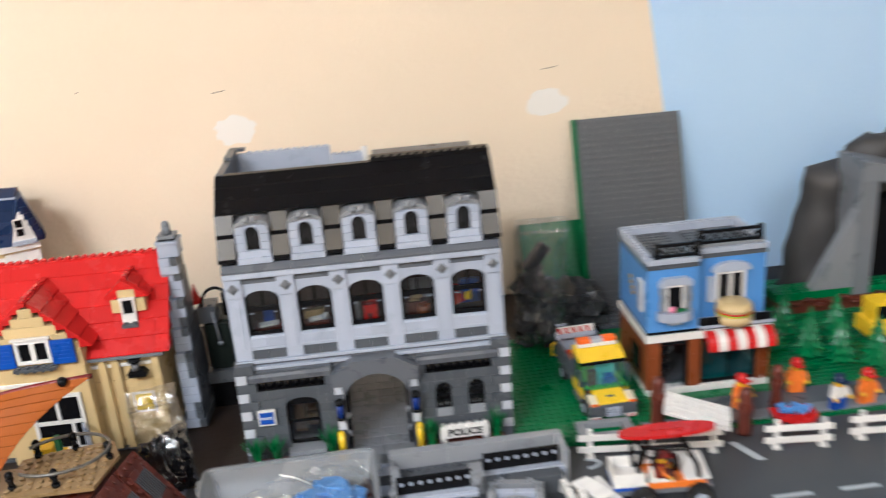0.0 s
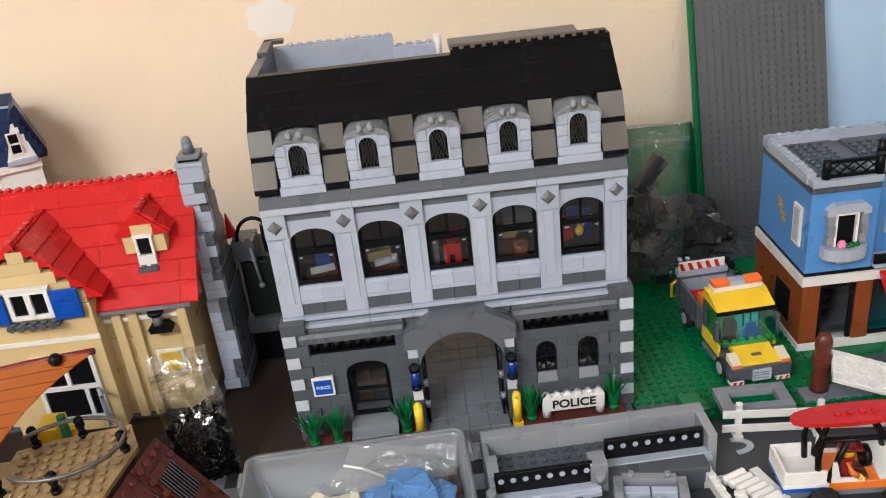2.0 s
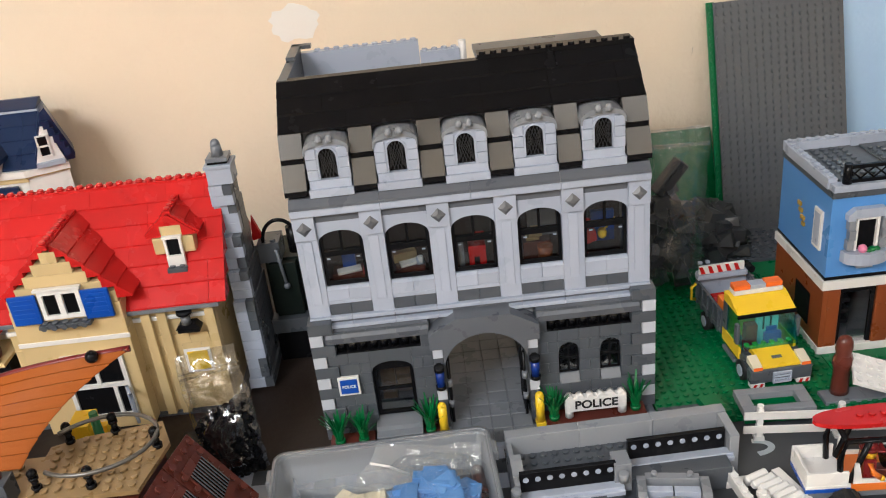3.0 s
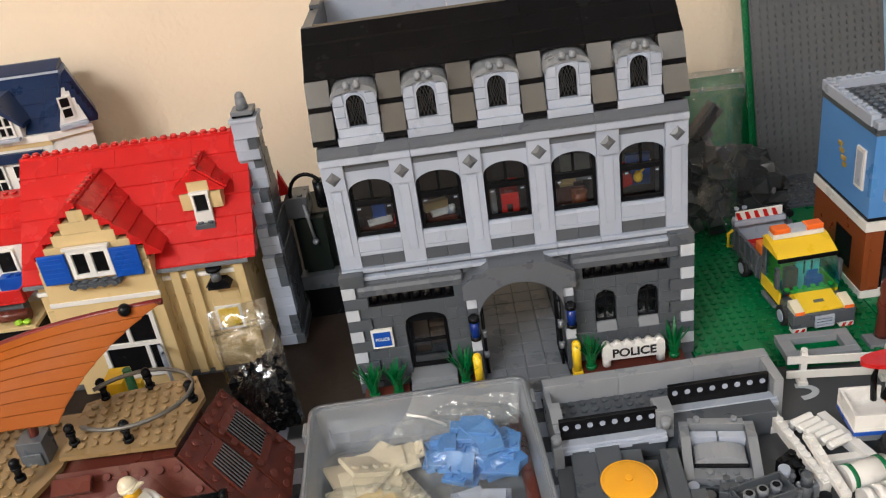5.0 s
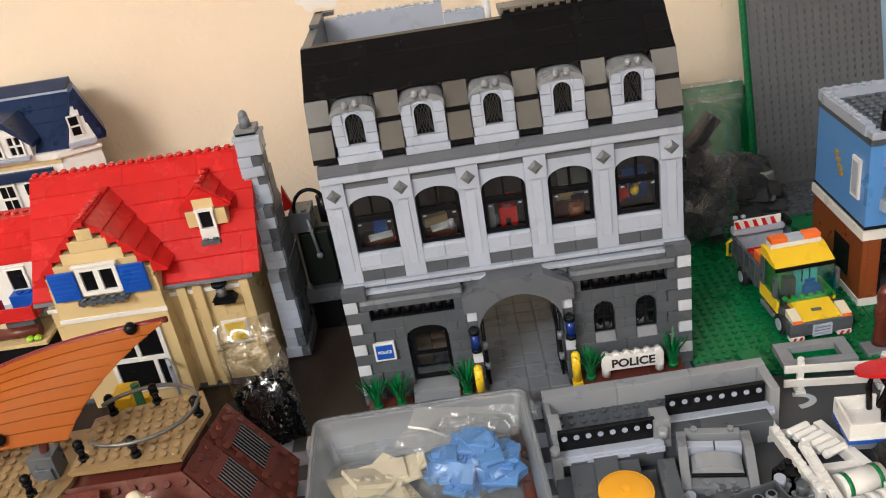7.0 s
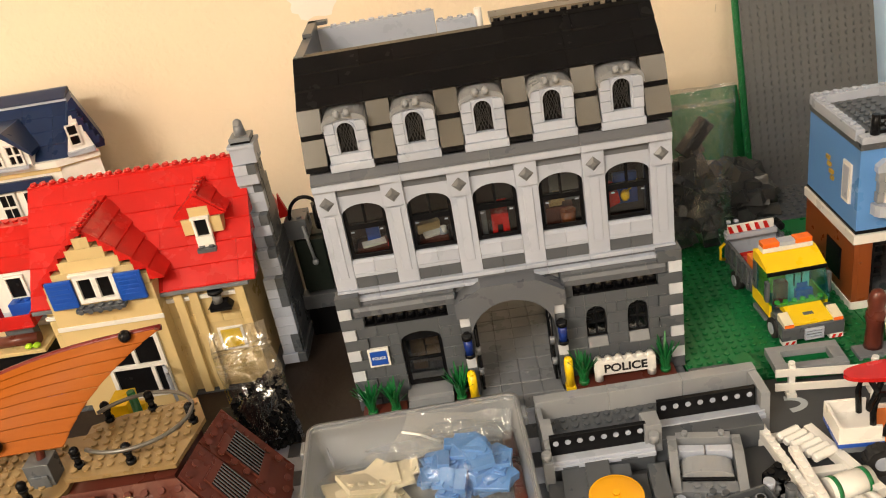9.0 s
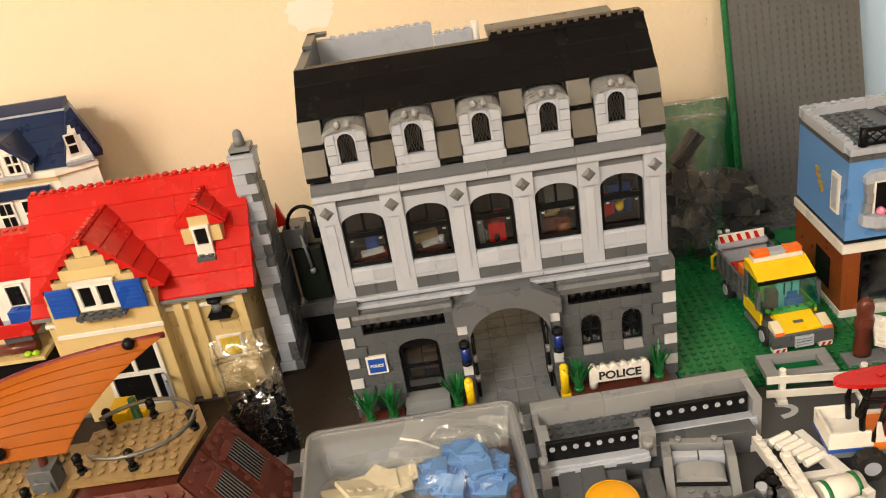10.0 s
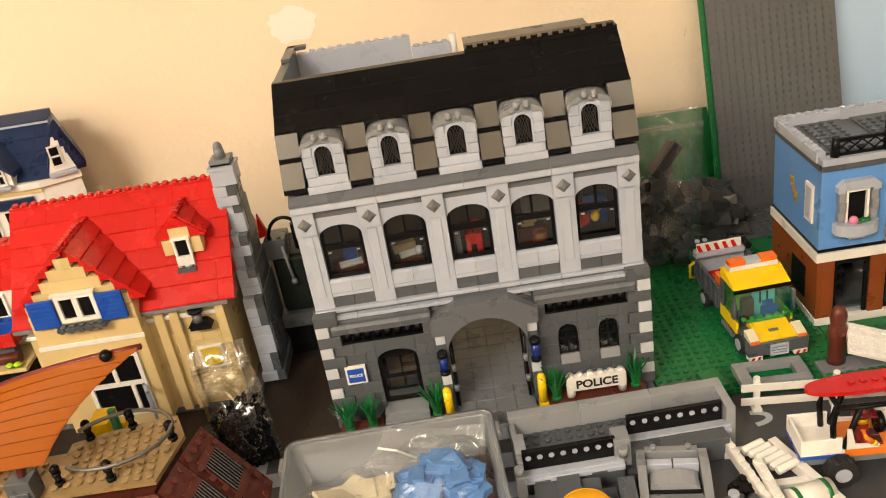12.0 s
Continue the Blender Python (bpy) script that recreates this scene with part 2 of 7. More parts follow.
    def stud(self, x, y, z, seg=10):
        return self.cyl((x, y, z - 0.0001), 0.0024, 0.0018, "z", seg)

    def ball(self, p, r, seg=12, rings=7, sz=1.0):
        v, f = [], []
        for i in range(rings + 1):
            a = math.pi * i / rings
            for j in range(seg):
                b = 2 * math.pi * j / seg
                v.append((p[0] + r * math.sin(a) * math.cos(b), p[1] + r * math.sin(a) * math.sin(b), p[2] + sz * r * math.cos(a)))
        for i in range(rings):
            for j in range(seg):
                f.append((i * seg + j, i * seg + (j + 1) % seg, (i + 1) * seg + (j + 1) % seg, (i + 1) * seg + j))
        return self.raw(v, f, True)

    def tube(self, pts, r, seg=8):
        v, f, n = [], [], len(pts)
        for i, p in enumerate(pts):
            d = (Vector(pts[min(i + 1, n - 1)]) - Vector(pts[max(i - 1, 0)])).normalized()
            s = d.cross(Vector((0.3, 0.2, 0.93))).normalized()
            t = d.cross(s)
            v += [tuple(Vector(p) + r * (math.cos(a) * s + math.sin(a) * t)) for a in (2 * math.pi * j / seg for j in range(seg))]
        for i in range(n - 1):
            f += [(i * seg + j, i * seg + (j + 1) % seg, (i + 1) * seg + (j + 1) % seg, (i + 1) * seg + j) for j in range(seg)]
        f += [tuple(range(seg)), tuple(range((n - 1) * seg, n * seg))]
        return self.raw(v, f, True)

    def slope(self, x0, x1, y0, z0, run, h, lip=0.0013, back=0.006):
        """A roof slope piece that rises away from the viewer."""
        return self.prism([(y0, z0), (y0, z0 + lip), (y0 + run, z0 + h), (y0 + run + back, z0 + h), (y0 + run + back, z0)], x0 + 0.0001, x1 - 0.0001, "x")

    def mesh(self, name, mats):
        me = bpy.data.meshes.new(name)
        me.from_pydata(self.v, [], self.f)
        for m in mats if isinstance(mats, (list, tuple)) else [mats]:
            me.materials.append(m)
        me.polygons.foreach_set("material_index", self.mi)
        me.polygons.foreach_set("use_smooth", self.sm)
        bm = bmesh.new()
        bm.from_mesh(me)
        bmesh.ops.recalc_face_normals(bm, faces=bm.faces)
        bm.to_mesh(me)
        bm.free()
        return me


def part(name, mb, mats, parent=None, label="", m=None):
    ob = new(name, mb if isinstance(mb, bpy.types.Mesh) else mb.mesh(name, mats))
    if parent:
        ob.parent = parent
    if m:
        ob.matrix_basis = m
    if label:
        ob["label"] = label
    return ob


def thing(name, label, category, m=None, group="", kind=""):
    ob = new(name)
    ob.empty_display_size = 0.01
    ob.matrix_basis = m or Matrix()
    return tagged(ob, label, category, group, kind)


def solid(name, mb, mats, label, category, m=None, group="", kind=""):
    """A thing that is one mesh."""
    return tagged(part(name, mb, mats, None, "", m), label, category, group, kind)


def arch(cx, z0, w, rise, n=10):
    """Points of an arch from its right springing to its left."""
    return [(cx + w / 2 * math.cos(math.pi * i / n), z0 + rise * math.sin(math.pi * i / n)) for i in range(n + 1)]


def text(name, body, size, mat, parent, m, label="", squash=1.0):
    c = bpy.data.curves.new(name, "FONT")
    c.body, c.size, c.align_x, c.align_y, c.extrude, c.offset = body, size, "CENTER", "CENTER", 0.0001, size * 0.03
    c.materials.append(mat)
    tmp = bpy.data.objects.new("tmp", c)
    me = bpy.data.meshes.new_from_object(tmp)
    bpy.data.objects.remove(tmp)
    ob = new(name, me)
    ob.parent, ob.matrix_basis = parent, m @ Matrix.Diagonal((squash, 1, 1, 1))
    if label:
        ob["label"] = label
    return ob


# ---- the room ----
structure = dict(kind="structure")
WALL_Y = 0.36
tagged(part("wall_north", MB().box(-2.2, 2.2, WALL_Y, WALL_Y + 0.1, -0.75, 1.9, 0), CREAM_PAINT), "cream painted wall with scuffs and filler patches", "wall", **structure)
edge = MB().prism([(0.565, -0.75), (2.19, -0.75), (2.19, 1.89), (0.47, 1.89), (0.512, 0.379), (0.534, 0.233), (0.560, 0.0)], WALL_Y - 0.0004, WALL_Y + 0.05)
tagged(part("wall_north_blue", edge, BLUE_PAINT), "sky blue painted stretch of the wall", "wall", **structure)
tagged(part("wall_south", MB().box(-2.2, 2.2, -2.4, -2.3, -0.75, 1.9, 0), CREAM_PAINT), "cream painted wall opposite", "wall", **structure)
tagged(part("wall_west", MB().box(-2.3, -2.2, -2.4, WALL_Y + 0.1, -0.75, 1.9, 0), CREAM_PAINT), "cream painted side wall", "wall", **structure)
tagged(part("wall_east", MB().box(2.2, 2.3, -2.4, WALL_Y + 0.1, -0.75, 1.9, 0), CREAM_PAINT), "cream painted side wall", "wall", **structure)
tagged(part("floor", MB().box(-2.3, 2.3, -2.4, WALL_Y + 0.1, -0.85, -0.75, 0), CARPET), "grey floor of the room", "floor", **structure)
tagged(part("ceiling", MB().box(-2.3, 2.3, -2.4, WALL_Y + 0.1, 1.9, 2.0, 0), CEILING_PAINT), "greyish white painted ceiling", "ceiling", **structure)


def filler_patch(x, z, w, h, seed):
    rnd = random.Random(seed)
    pts = []
    for i in range(26):
        a = 2 * math.pi * i / 26
        k = 1 + rnd.uniform(-0.13, 0.13)
        pts.append((x + w * k * math.cos(a), z + h * k * math.sin(a)))
    return part("filler_patch", MB().prism(pts, WALL_Y - 0.0006, WALL_Y + 0.001), FILLER, bpy.data.objects["wall_north"], "smeared white filler patch")


filler_patch(-0.024, 0.262, 0.026, 0.019, 1)
filler_patch(0.377, 0.261, 0.026, 0.018, 2)
marks = bpy.data.objects["wall_north"]
for x0, z0, x1, z1 in ((0.372, 0.304, 0.391, 0.306), (-0.046, 0.3105, -0.030, 0.3125), (0.3955, 0.181, 0.3965, 0.189), (-0.21, 0.325, -0.206, 0.326)):
    part("scuff", MB().prism([(x0, z0), (x1, z1), (x1, z1 + 0.0009), (x0, z0 + 0.0009)], WALL_Y - 0.0005, WALL_Y + 0.001), PENCIL, marks, "thin dark scuff")
# housings out of view; the right one only goes with the added fill lamp
for x, y in ((-1.15, -1.95), (0.9, -2.00)):
    fix = thing("ceiling_light", "assumed flat white ceiling light with a glowing diffuser, out of view", "lamp", pose(x, y, 1.9), "ceiling lights")
    part("housing", MB().box(-0.63, 0.63, -0.18, 0.18, -0.05, 0, 0.004), WHITE, fix)
    part("diffuser", MB().box(-0.6, 0.6, -0.15, 0.15, -0.055, -0.0505, 0), DIFFUSER, fix, "glowing frosted diffuser")

table = thing("display_table", "long dark brown table under the toy town", "table", pose(0.2, -0.1, -0.75))
part("tabletop", MB().box(-1.3, 1.3, -0.42, 0.455, 0.72, 0.75, 0.002), TABLE, table)
for x in (-1.24, 1.24):
    for y in (-0.36, 0.4):
        part("leg", MB().box(x - 0.03, x + 0.03, y - 0.03, y + 0.03, 0, 0.72, 0.002), TABLE, table)


# ---- ground plates ----
def stud_field(mb, x0, y0, nx, ny, z, skip=None, seg=8):
    for i in range(nx):
        for j in range(ny):
            if not (skip and skip(i, j)):
                mb.stud(x0 + (i + 0.5) * U, y0 + (j + 0.5) * U, z, seg)
    return mb


lawn = thing("green_baseplate", "green studded baseplate lying as a lawn", "baseplate", kind="structure")
part("plate", MB().box(0.2585, 0.258 + 19 * U, -0.036, 0.204, 0.0002, 0.0034), GREEN, lawn)
part("studs", stud_field(MB(), 0.258, -0.036, 19, 30, 0.0034), GREEN, lawn)
tagged(lawn.children[-1], kind="stuff")
lawn2 = thing("green_baseplate", "green studded baseplate beside the corner shop", "baseplate", kind="structure")
part("plate", MB().box(0.411, 0.411 + 48 * U, -0.036, 0.30, 0.0002, 0.0032), GREEN, lawn2)
part("studs", stud_field(MB(), 0.411, -0.036, 48, 42, 0.0032, lambda i, j: i < 17 and j > 7), GREEN, lawn2)
tagged(lawn2.children[-1], kind="stuff")

road = thing("road_plate", "dark grey road baseplate with pale markings", "road", kind="structure")
part("plate", MB().box(0.135, 0.82, -0.42, -0.0375, 0.0002, 0.0026), ROAD, road)
# pale printed bend and centre dashes
bend = [(0.3140 + 0.0170 * math.cos(a), -0.0690 + 0.0095 * math.sin(a)) for a in (math.radians(d) for d in range(-80, 81, 16))]
bend2 = [(0.3140 + 0.0120 * math.cos(a), -0.0690 + 0.0050 * math.sin(a)) for a in (math.radians(d) for d in range(80, -81, -16))]
part("road_marking", MB().prism(bend + bend2, 0.0026, 0.0029, "z"), ROAD_PRINT, road, "pale curved road marking")
for x in (0.40, 0.46, 0.52, 0.58, 0.64):
    part("road_marking", MB().box(x, x + 0.034, -0.152, -0.147, 0.0026, 0.0029, 0), ROAD_PRINT, road, "pale centre dash")
part("road_marking", MB().prism([(0.455, -0.062), (0.463, -0.062), (0.478, -0.095), (0.470, -0.095)], 0.0026, 0.0029, "z"), ROAD_PRINT, road, "pale slanted marking")
plaza = thing("tiled_plaza", "light and dark grey tiled plaza strip", "pavement", kind="structure")
part("bed", MB().box(-0.075, 0.135, -0.20, -0.038, 0.0002, 0.0030), DBG, plaza)
rnd = random.Random(4)
for i in range(13):
    for j in range(10):
        x, y = -0.074 + i * 2 * U, -0.198 + j * 2 * U
        part("tile", MB().box(x + 0.0001, x + 2 * U - 0.0001, y + 0.0001, y + 2 * U - 0.0001, 0.003, 0.0062, 0.0003), LBG if (i + j) % 2 or rnd.random() < 0.2 else DBG, plaza)

# ---- the grey police station ----
station = thing("police_station", "grey three-storey toy brick police station with black roof", "toy building")
ZB = 0.0064  # foot of the first brick row


def row_z(r):
    return ZB + r * B


part("base_plate", MB().box(0.0, 0.256, -0.038, 0.17, 0.0002, 0.0062), DBG, station)
# side and back walls
for x0 in (0.0002, 0.248):
    part("side_wall", MB().prism([(0.001, ZB), (0.001, 0.2060), (0.0125, 0.2120), (0.0260, 0.2440), (0.0300, 0.2505), (0.148, 0.2505), (0.148, ZB)], x0, x0 + 0.0078, "x"), MGR, station)
part("back_wall", MB().prism([(0.008, ZB), (0.0955, ZB), (0.0955, 0.09), (0.1605, 0.09), (0.1605, ZB), (0.248, ZB), (0.248, 0.2505), (0.008, 0.2505)], 0.140, 0.148), MGR, station)
part("upper_floor", MB().box(0.0085, 0.2475, 0.0125, 0.139, 0.108, 0.1125), BROWN, station)
part("attic_floor", MB().box(0.0085, 0.2475, 0.0125, 0.139, 0.198, 0.202), DBG, station)
for x0 in (0.0885, 0.1605):
    part("passage_wall", MB().box(x0, x0 + 0.007, 0.0005, 0.139, ZB, 0.107), MGR, station)

# ground floor: grey masonry bricks round door, gateway, two arched windows and two grilles
HOLES = [(0.040, 0.072, 0.0, 0.0832), (0.088, 0.168, 0.0, 0.0929), (0.184, 0.200, 0.0352, 0.0736), (0.216, 0.232, 0.0352, 0.0736), (0.016, 0.080, 0.0832, 0.0928), (0.176, 0.240, 0.0832, 0.0928)]
BRICKS = {}
for n in (1, 2, 3, 4):
    mb = MB()
    for s in range((n + 1) // 2):
        a, b = s * 2 * U, min((s + 1) * 2, n) * U
        mb.box(a + 0.00006, b - 0.00006, 0, 0.0078, 0.00006, B - 0.00006, 0.00028)
    BRICKS[n] = mb.mesh("brick", DBG)


def free(x0, x1, z0, z1):
    return all(x1 <= h[0] + 1e-6 or x0 >= h[1] - 1e-6 or z1 <= h[2] + 1e-6 or z0 >= h[3] - 1e-6 for h in HOLES)


for r in range(10):
    s = 1 if r % 2 else 2
    cells = [free(i * U, (i + 1) * U, row_z(r), row_z(r + 1)) for i in range(32)]
    i = s
    while i < 32 - s:
        if not cells[i]:
            i += 1
            continue
        n = 1
        while n < 2 and i + n < 32 - s and cells[i + n] and not (n == 1 and (i + r) % 2 and i > s):
            n += 1
        part("brick", BRICKS[n], None, station, "", pose(i * U, -0.008, row_z(r)))
        i += n
# corner stones, white and grey by turns
for r in range(11):
    for side in (0, 1):
        w = (1 if r % 2 else 2) * U + 0.0020
        x0 = -0.0022 if side == 0 else 0.2582 - w
        part("corner_stone", MB().box(x0, x0 + w, -0.0102, 0.004, row_z(r) + 0.0001, row_z(r + 1) - 0.0001), PALE if r % 2 else DBG, station, "pale corner stone" if r % 2 else "")
# arched window and door surrounds on the ground floor
for x0, x1 in ((0.184, 0.200), (0.216, 0.232)):
    cx = (x0 + x1) / 2
    part("window_arch", MB().prism([(x0, 0.0736), (x0, 0.0600)] + arch(cx, 0.0645, 0.0152, 0.0075)[::-1] + [(x1, 0.0600), (x1, 0.0736)], -0.0082, -0.0005), DBG, station)
    part("window_sill", MB().prism([(-0.0098, 0.0352), (-0.0098, 0.0360), (-0.006, 0.0425), (0, 0.0425), (0, 0.0352)], x0 + 0.0003, x1 - 0.0003, "x"), MGR, station, "sloping grey sill")
    win = part("window", MB().ring(x0, x1, 0.042, 0.066, 0.0016, -0.0045, -0.0025), BLACK, station, "black lattice window")
    part("glazing_bar", MB().box(cx - 0.0008, cx + 0.0008, -0.0043, -0.0026, 0.0436, 0.0715, 0), BLACK, win)
    part("glazing_bar", MB().box(x0 + 0.0016, x1 - 0.0016, -0.0041, -0.0027, 0.0545, 0.0560, 0), BLACK, win)
    part("pane", MB().box(x0, x1, -0.0031, -0.0029, 0.042, 0.0725, 0), GLASS, win)
    # black sheet behind the glass stands in for the unlit room
    part("backing", MB().box(x0, x1, 0.010, 0.0105, 0.037, 0.075, 0), BLACK, station)
door_cx = 0.056
part("door_arch", MB().prism([(0.040, 0.0832), (0.040, 0.0620)] + arch(door_cx, 0.0655, 0.0312, 0.0075)[::-1] + [(0.072, 0.0620), (0.072, 0.0832)], -0.0082, -0.0005), DBG, station)
door = part("door", MB().ring(0.0404, 0.0716, 0.0218, 0.0735, 0.0026, -0.005, -0.002), BLACK, station, "black framed door")
part("door_rail", MB().box(0.043, 0.069, -0.0048, -0.0022, 0.0445, 0.0465, 0), BLACK, door)
part("door_rail", MB().box(0.043, 0.069, -0.0048, -0.0022, 0.0640, 0.0708, 0), BLACK, door)
part("pane", MB().box(0.043, 0.069, -0.0036, -0.0033, 0.0245, 0.0635, 0), GLASS, door)
part("cupboard", MB().box(0.044, 0.0555, 0.012, 0.018, 0.024, 0.055).box(0.0565, 0.069, 0.012, 0.018, 0.030, 0.042).box(0.0565, 0.069, 0.012, 0.018, 0.046, 0.058), SHELF, station, "brown shelves behind the door")
part("step", MB().box(0.038, 0.074, -0.018, -0.0005, 0.0126, 0.0196), AGR, station)
part("step", MB().box(0.038, 0.074, -0.026, -0.0182, 0.0126, 0.0158), AGR, station)
# dark slatted strips over the ground floor
for x0 in (0.016, 0.176):
    part("grille_back", MB().box(x0, x0 + 0.064, -0.0030, -0.0008, 0.0834, 0.0926, 0), BLACK, station)
    part("grille_rail", MB().box(x0, x0 + 0.064, -0.0079, -0.0031, 0.0833, 0.0846, 0), BLACK, station)
    for i in range(8):
        part("grille_slat", MB().cyl((x0 + 0.004 + i * U, -0.0028, 0.0847), 0.0034, 0.0079, "z", 12), GLOSS_BLACK, station)
# gateway arch
hood = [(0.0865, 0.0832), (0.0865, 0.0955), (0.1075, 0.1078), (0.1485, 0.1078), (0.1695, 0.0955), (0.1695, 0.0832), (0.1600, 0.0832)]
part("gateway_arch", MB().prism(hood + arch(0.128, 0.0640, 0.0636, 0.0295, 16) + [(0.096, 0.0832)], -0.0165, 0.002), CORN, station, "dark grey stepped arch over the gateway")
for x0 in (0.0882, 0.1602):
    for r in range(8):
        mat = PALE if r in (3, 7) else DBG
        part("gate_pier_stone", MB().box(x0, x0 + 0.0076, -0.0135, 0.002, row_z(r) + 0.0001, row_z(r + 1) - 0.0001), mat, station)
for x0, sgn in ((0.0918, 1), (0.1642, -1)):
    lantern = part("lantern", MB().cyl((x0, -0.0195, 0.0530), 0.0034, 0.013).ball((x0, -0.0195, 0.0530), 0.0034).ball((x0, -0.0195, 0.0660), 0.0034), LANTERN, station, "dark blue gate lantern")
    part("bracket", MB().box(x0 - 0.0018, x0 + 0.0018, -0.0190, -0.0136, 0.0640, 0.0700).cyl((x0, -0.0195, 0.0668), 0.0041, 0.0035).cyl((x0, -0.0195, 0.0505), 0.0039, 0.003), BLACK, lantern)
for side in (0, 1):
    x0 = 0.0985 if side == 0 else 0.1565
    gate = part("gate", MB().box(x0 - 0.0009, x0 + 0.0009, -0.012, 0.016, 0.0625, 0.0645, 0), BLACK, station, "black barred gate leaf standing open")
    for z in (0.0135, 0.036):
        part("cross_rail", MB().box(x0 - 0.0009, x0 + 0.0009, -0.012, 0.016, z, z + 0.002, 0), BLACK, gate)
    for i in range(5):
        part("bar", MB().cyl((x0, -0.011 + i * 0.0062, 0.012), 0.0012, 0.058 + 0.003 * i, "z", 8), BLACK, gate)
    part("hinge", MB().cyl((x0, -0.0125, 0.047), 0.0022, 0.006, "z", 8).cyl((x0, -0.0125, 0.028), 0.0022, 0.005, "z", 8), MGR, gate)
# ledge between the storeys
for xa, xb in ((0.010, 0.0868), (0.1692, 0.246)):
    part("ledge_slope", MB().prism([(-0.0086, 0.0930), (-0.0100, 0.0985), (-0.0075, 0.1015), (-0.0040, 0.1035), (0.0, 0.1042), (0.002, 0.0930)], xa, xb, "x"), CORN, station, "glossy curved dark grey ledge")
for i in range(8):
    x0 = 0.0 + i * 0.032
    part("ledge_plate", MB().box(x0 + 0.0001, x0 + 0.0319, -0.0052, 0.002, 0.1044, 0.1074), LBG, station)
    part("ledge_strip", MB().box(x0 + 0.0001, x0 + 0.0319, -0.0010, 0.002, 0.1075, 0.1100), CORN, station)
    part("ledge_plate", MB().box(x0 + 0.0001, x0 + 0.0319, -0.0030, 0.002, 0.1101, 0.1131), LBG, station)
# first floor pilasters
for k in range(6):
    x0 = 6 * k * U
    col = part("pilaster", MB().box(x0 + 0.0001, x0 + 0.0159, -0.0006, 0.0075, 0.1132, 0.1775).box(x0 + 0.0045, x0 + 0.0115, -0.0014, -0.0007, 0.1240, 0.1760, 0.0002), LBG, station)
    part("capital", MB().box(x0 + 0.0001, x0 + 0.0159, -0.0026, 0.0075, 0.1777, 0.1968), LBG, col)
    c = (x0 + 0.008, 0.1868)
    part("diamond", MB().raw([(c[0] - 0.0056, -0.0027, c[1]), (c[0], -0.0027, c[1] - 0.0056), (c[0] + 0.0056, -0.0027, c[1]), (c[0], -0.0027, c[1] + 0.0056), (c[0] - 0.0022, -0.0046, c[1]), (c[0], -0.0046, c[1] - 0.0022), (c[0] + 0.0022, -0.0046, c[1]), (c[0], -0.0046, c[1] + 0.0022)], [(0, 1, 5, 4), (1, 2, 6, 5), (2, 3, 7, 6), (3, 0, 4, 7), (4, 5, 6, 7)]), STEEL, col, "grey diamond boss")
for k in range(5):
    x0, x1 = (6 * k + 2) * U, (6 * k + 6) * U
    cx = (x0 + x1) / 2
    for a in (x0, cx):
        part("panel_brick", MB().box(a + 0.0001, a + 0.0159, 0.0003, 0.007, 0.1133, 0.1228), DBG, station, "dark grey panel under a window")
        part("sill_brick", MB().prism([(-0.0006, 0.1262), (-0.0006, 0.1350), (0.0015, 0.1368), (0.007, 0.1368), (0.007, 0.1262)], a + 0.0001, a + 0.0159, "x"), LBG, station)
    part("sill_plate", MB().box(x0 + 0.0001, x1 - 0.0001, -0.0006, 0.007, 0.1230, 0.1260), LBG, station)
    part("window_arch", MB().prism([(x0, 0.1900), (x0, 0.1735)] + arch(cx, 0.1738, 0.0318, 0.0088, 12)[::-1] + [(x1, 0.1735), (x1, 0.1900)], 0.0002, 0.0072), LBG, station)
    part("frieze", MB().box(x0 + 0.0001, x1 - 0.0001, 0.0004, 0.0075, 0.1893, 0.1948), CORN, station, "grey strip over a window")
    part("frieze_plate", MB().box(x0 + 0.0001, x1 - 0.0001, -0.0004, 0.0075, 0.1949, 0.1968), LBG, station)
    win = part("window", MB().ring(x0 + 0.0002, x1 - 0.0002, 0.1368, 0.1835, 0.0024, 0.0036, 0.0066), BLACK, station, "black sash window with an arched head")
    part("glazing_bar", MB().box(x0 + 0.0024, x1 - 0.0024, 0.0024, 0.0066, 0.1612, 0.1654), BLACK, win)
    for x in (x0 + 0.0052, x1 - 0.0052):
        # small pale strip imitates a glint under the transom
        part("catch", MB().box(x - 0.0012, x + 0.0012, 0.0018, 0.0024, 0.1590, 0.1600, 0), LBG, win)
    part("glazing_bar", MB().box(cx - 0.0009, cx + 0.0009, 0.0040, 0.0064, 0.1652, 0.1812, 0), BLACK, win)
    part("sash_rail", MB().box(x0 + 0.0024, x1 - 0.0024, 0.0020, 0.0036, 0.1385, 0.1412), BLACK, win)
    part("pane", MB().box(x0 + 0.002, x1 - 0.002, 0.0050, 0.0053, 0.139, 0.162, 0), GLASS, win)
    part("pane", MB().box(x0 + 0.002, x1 - 0.002, 0.0052, 0.0055, 0.165, 0.1830, 0), GLASS, win)
# added sheet behind the windows, coloured as the unlit depth of the room
part("room_wall", MB().box(0.0085, 0.2475, 0.060, 0.062, 0.1130, 0.1975, 0), OFFICE_SHADE, station, "near-black brown sheet standing in for the dim office")
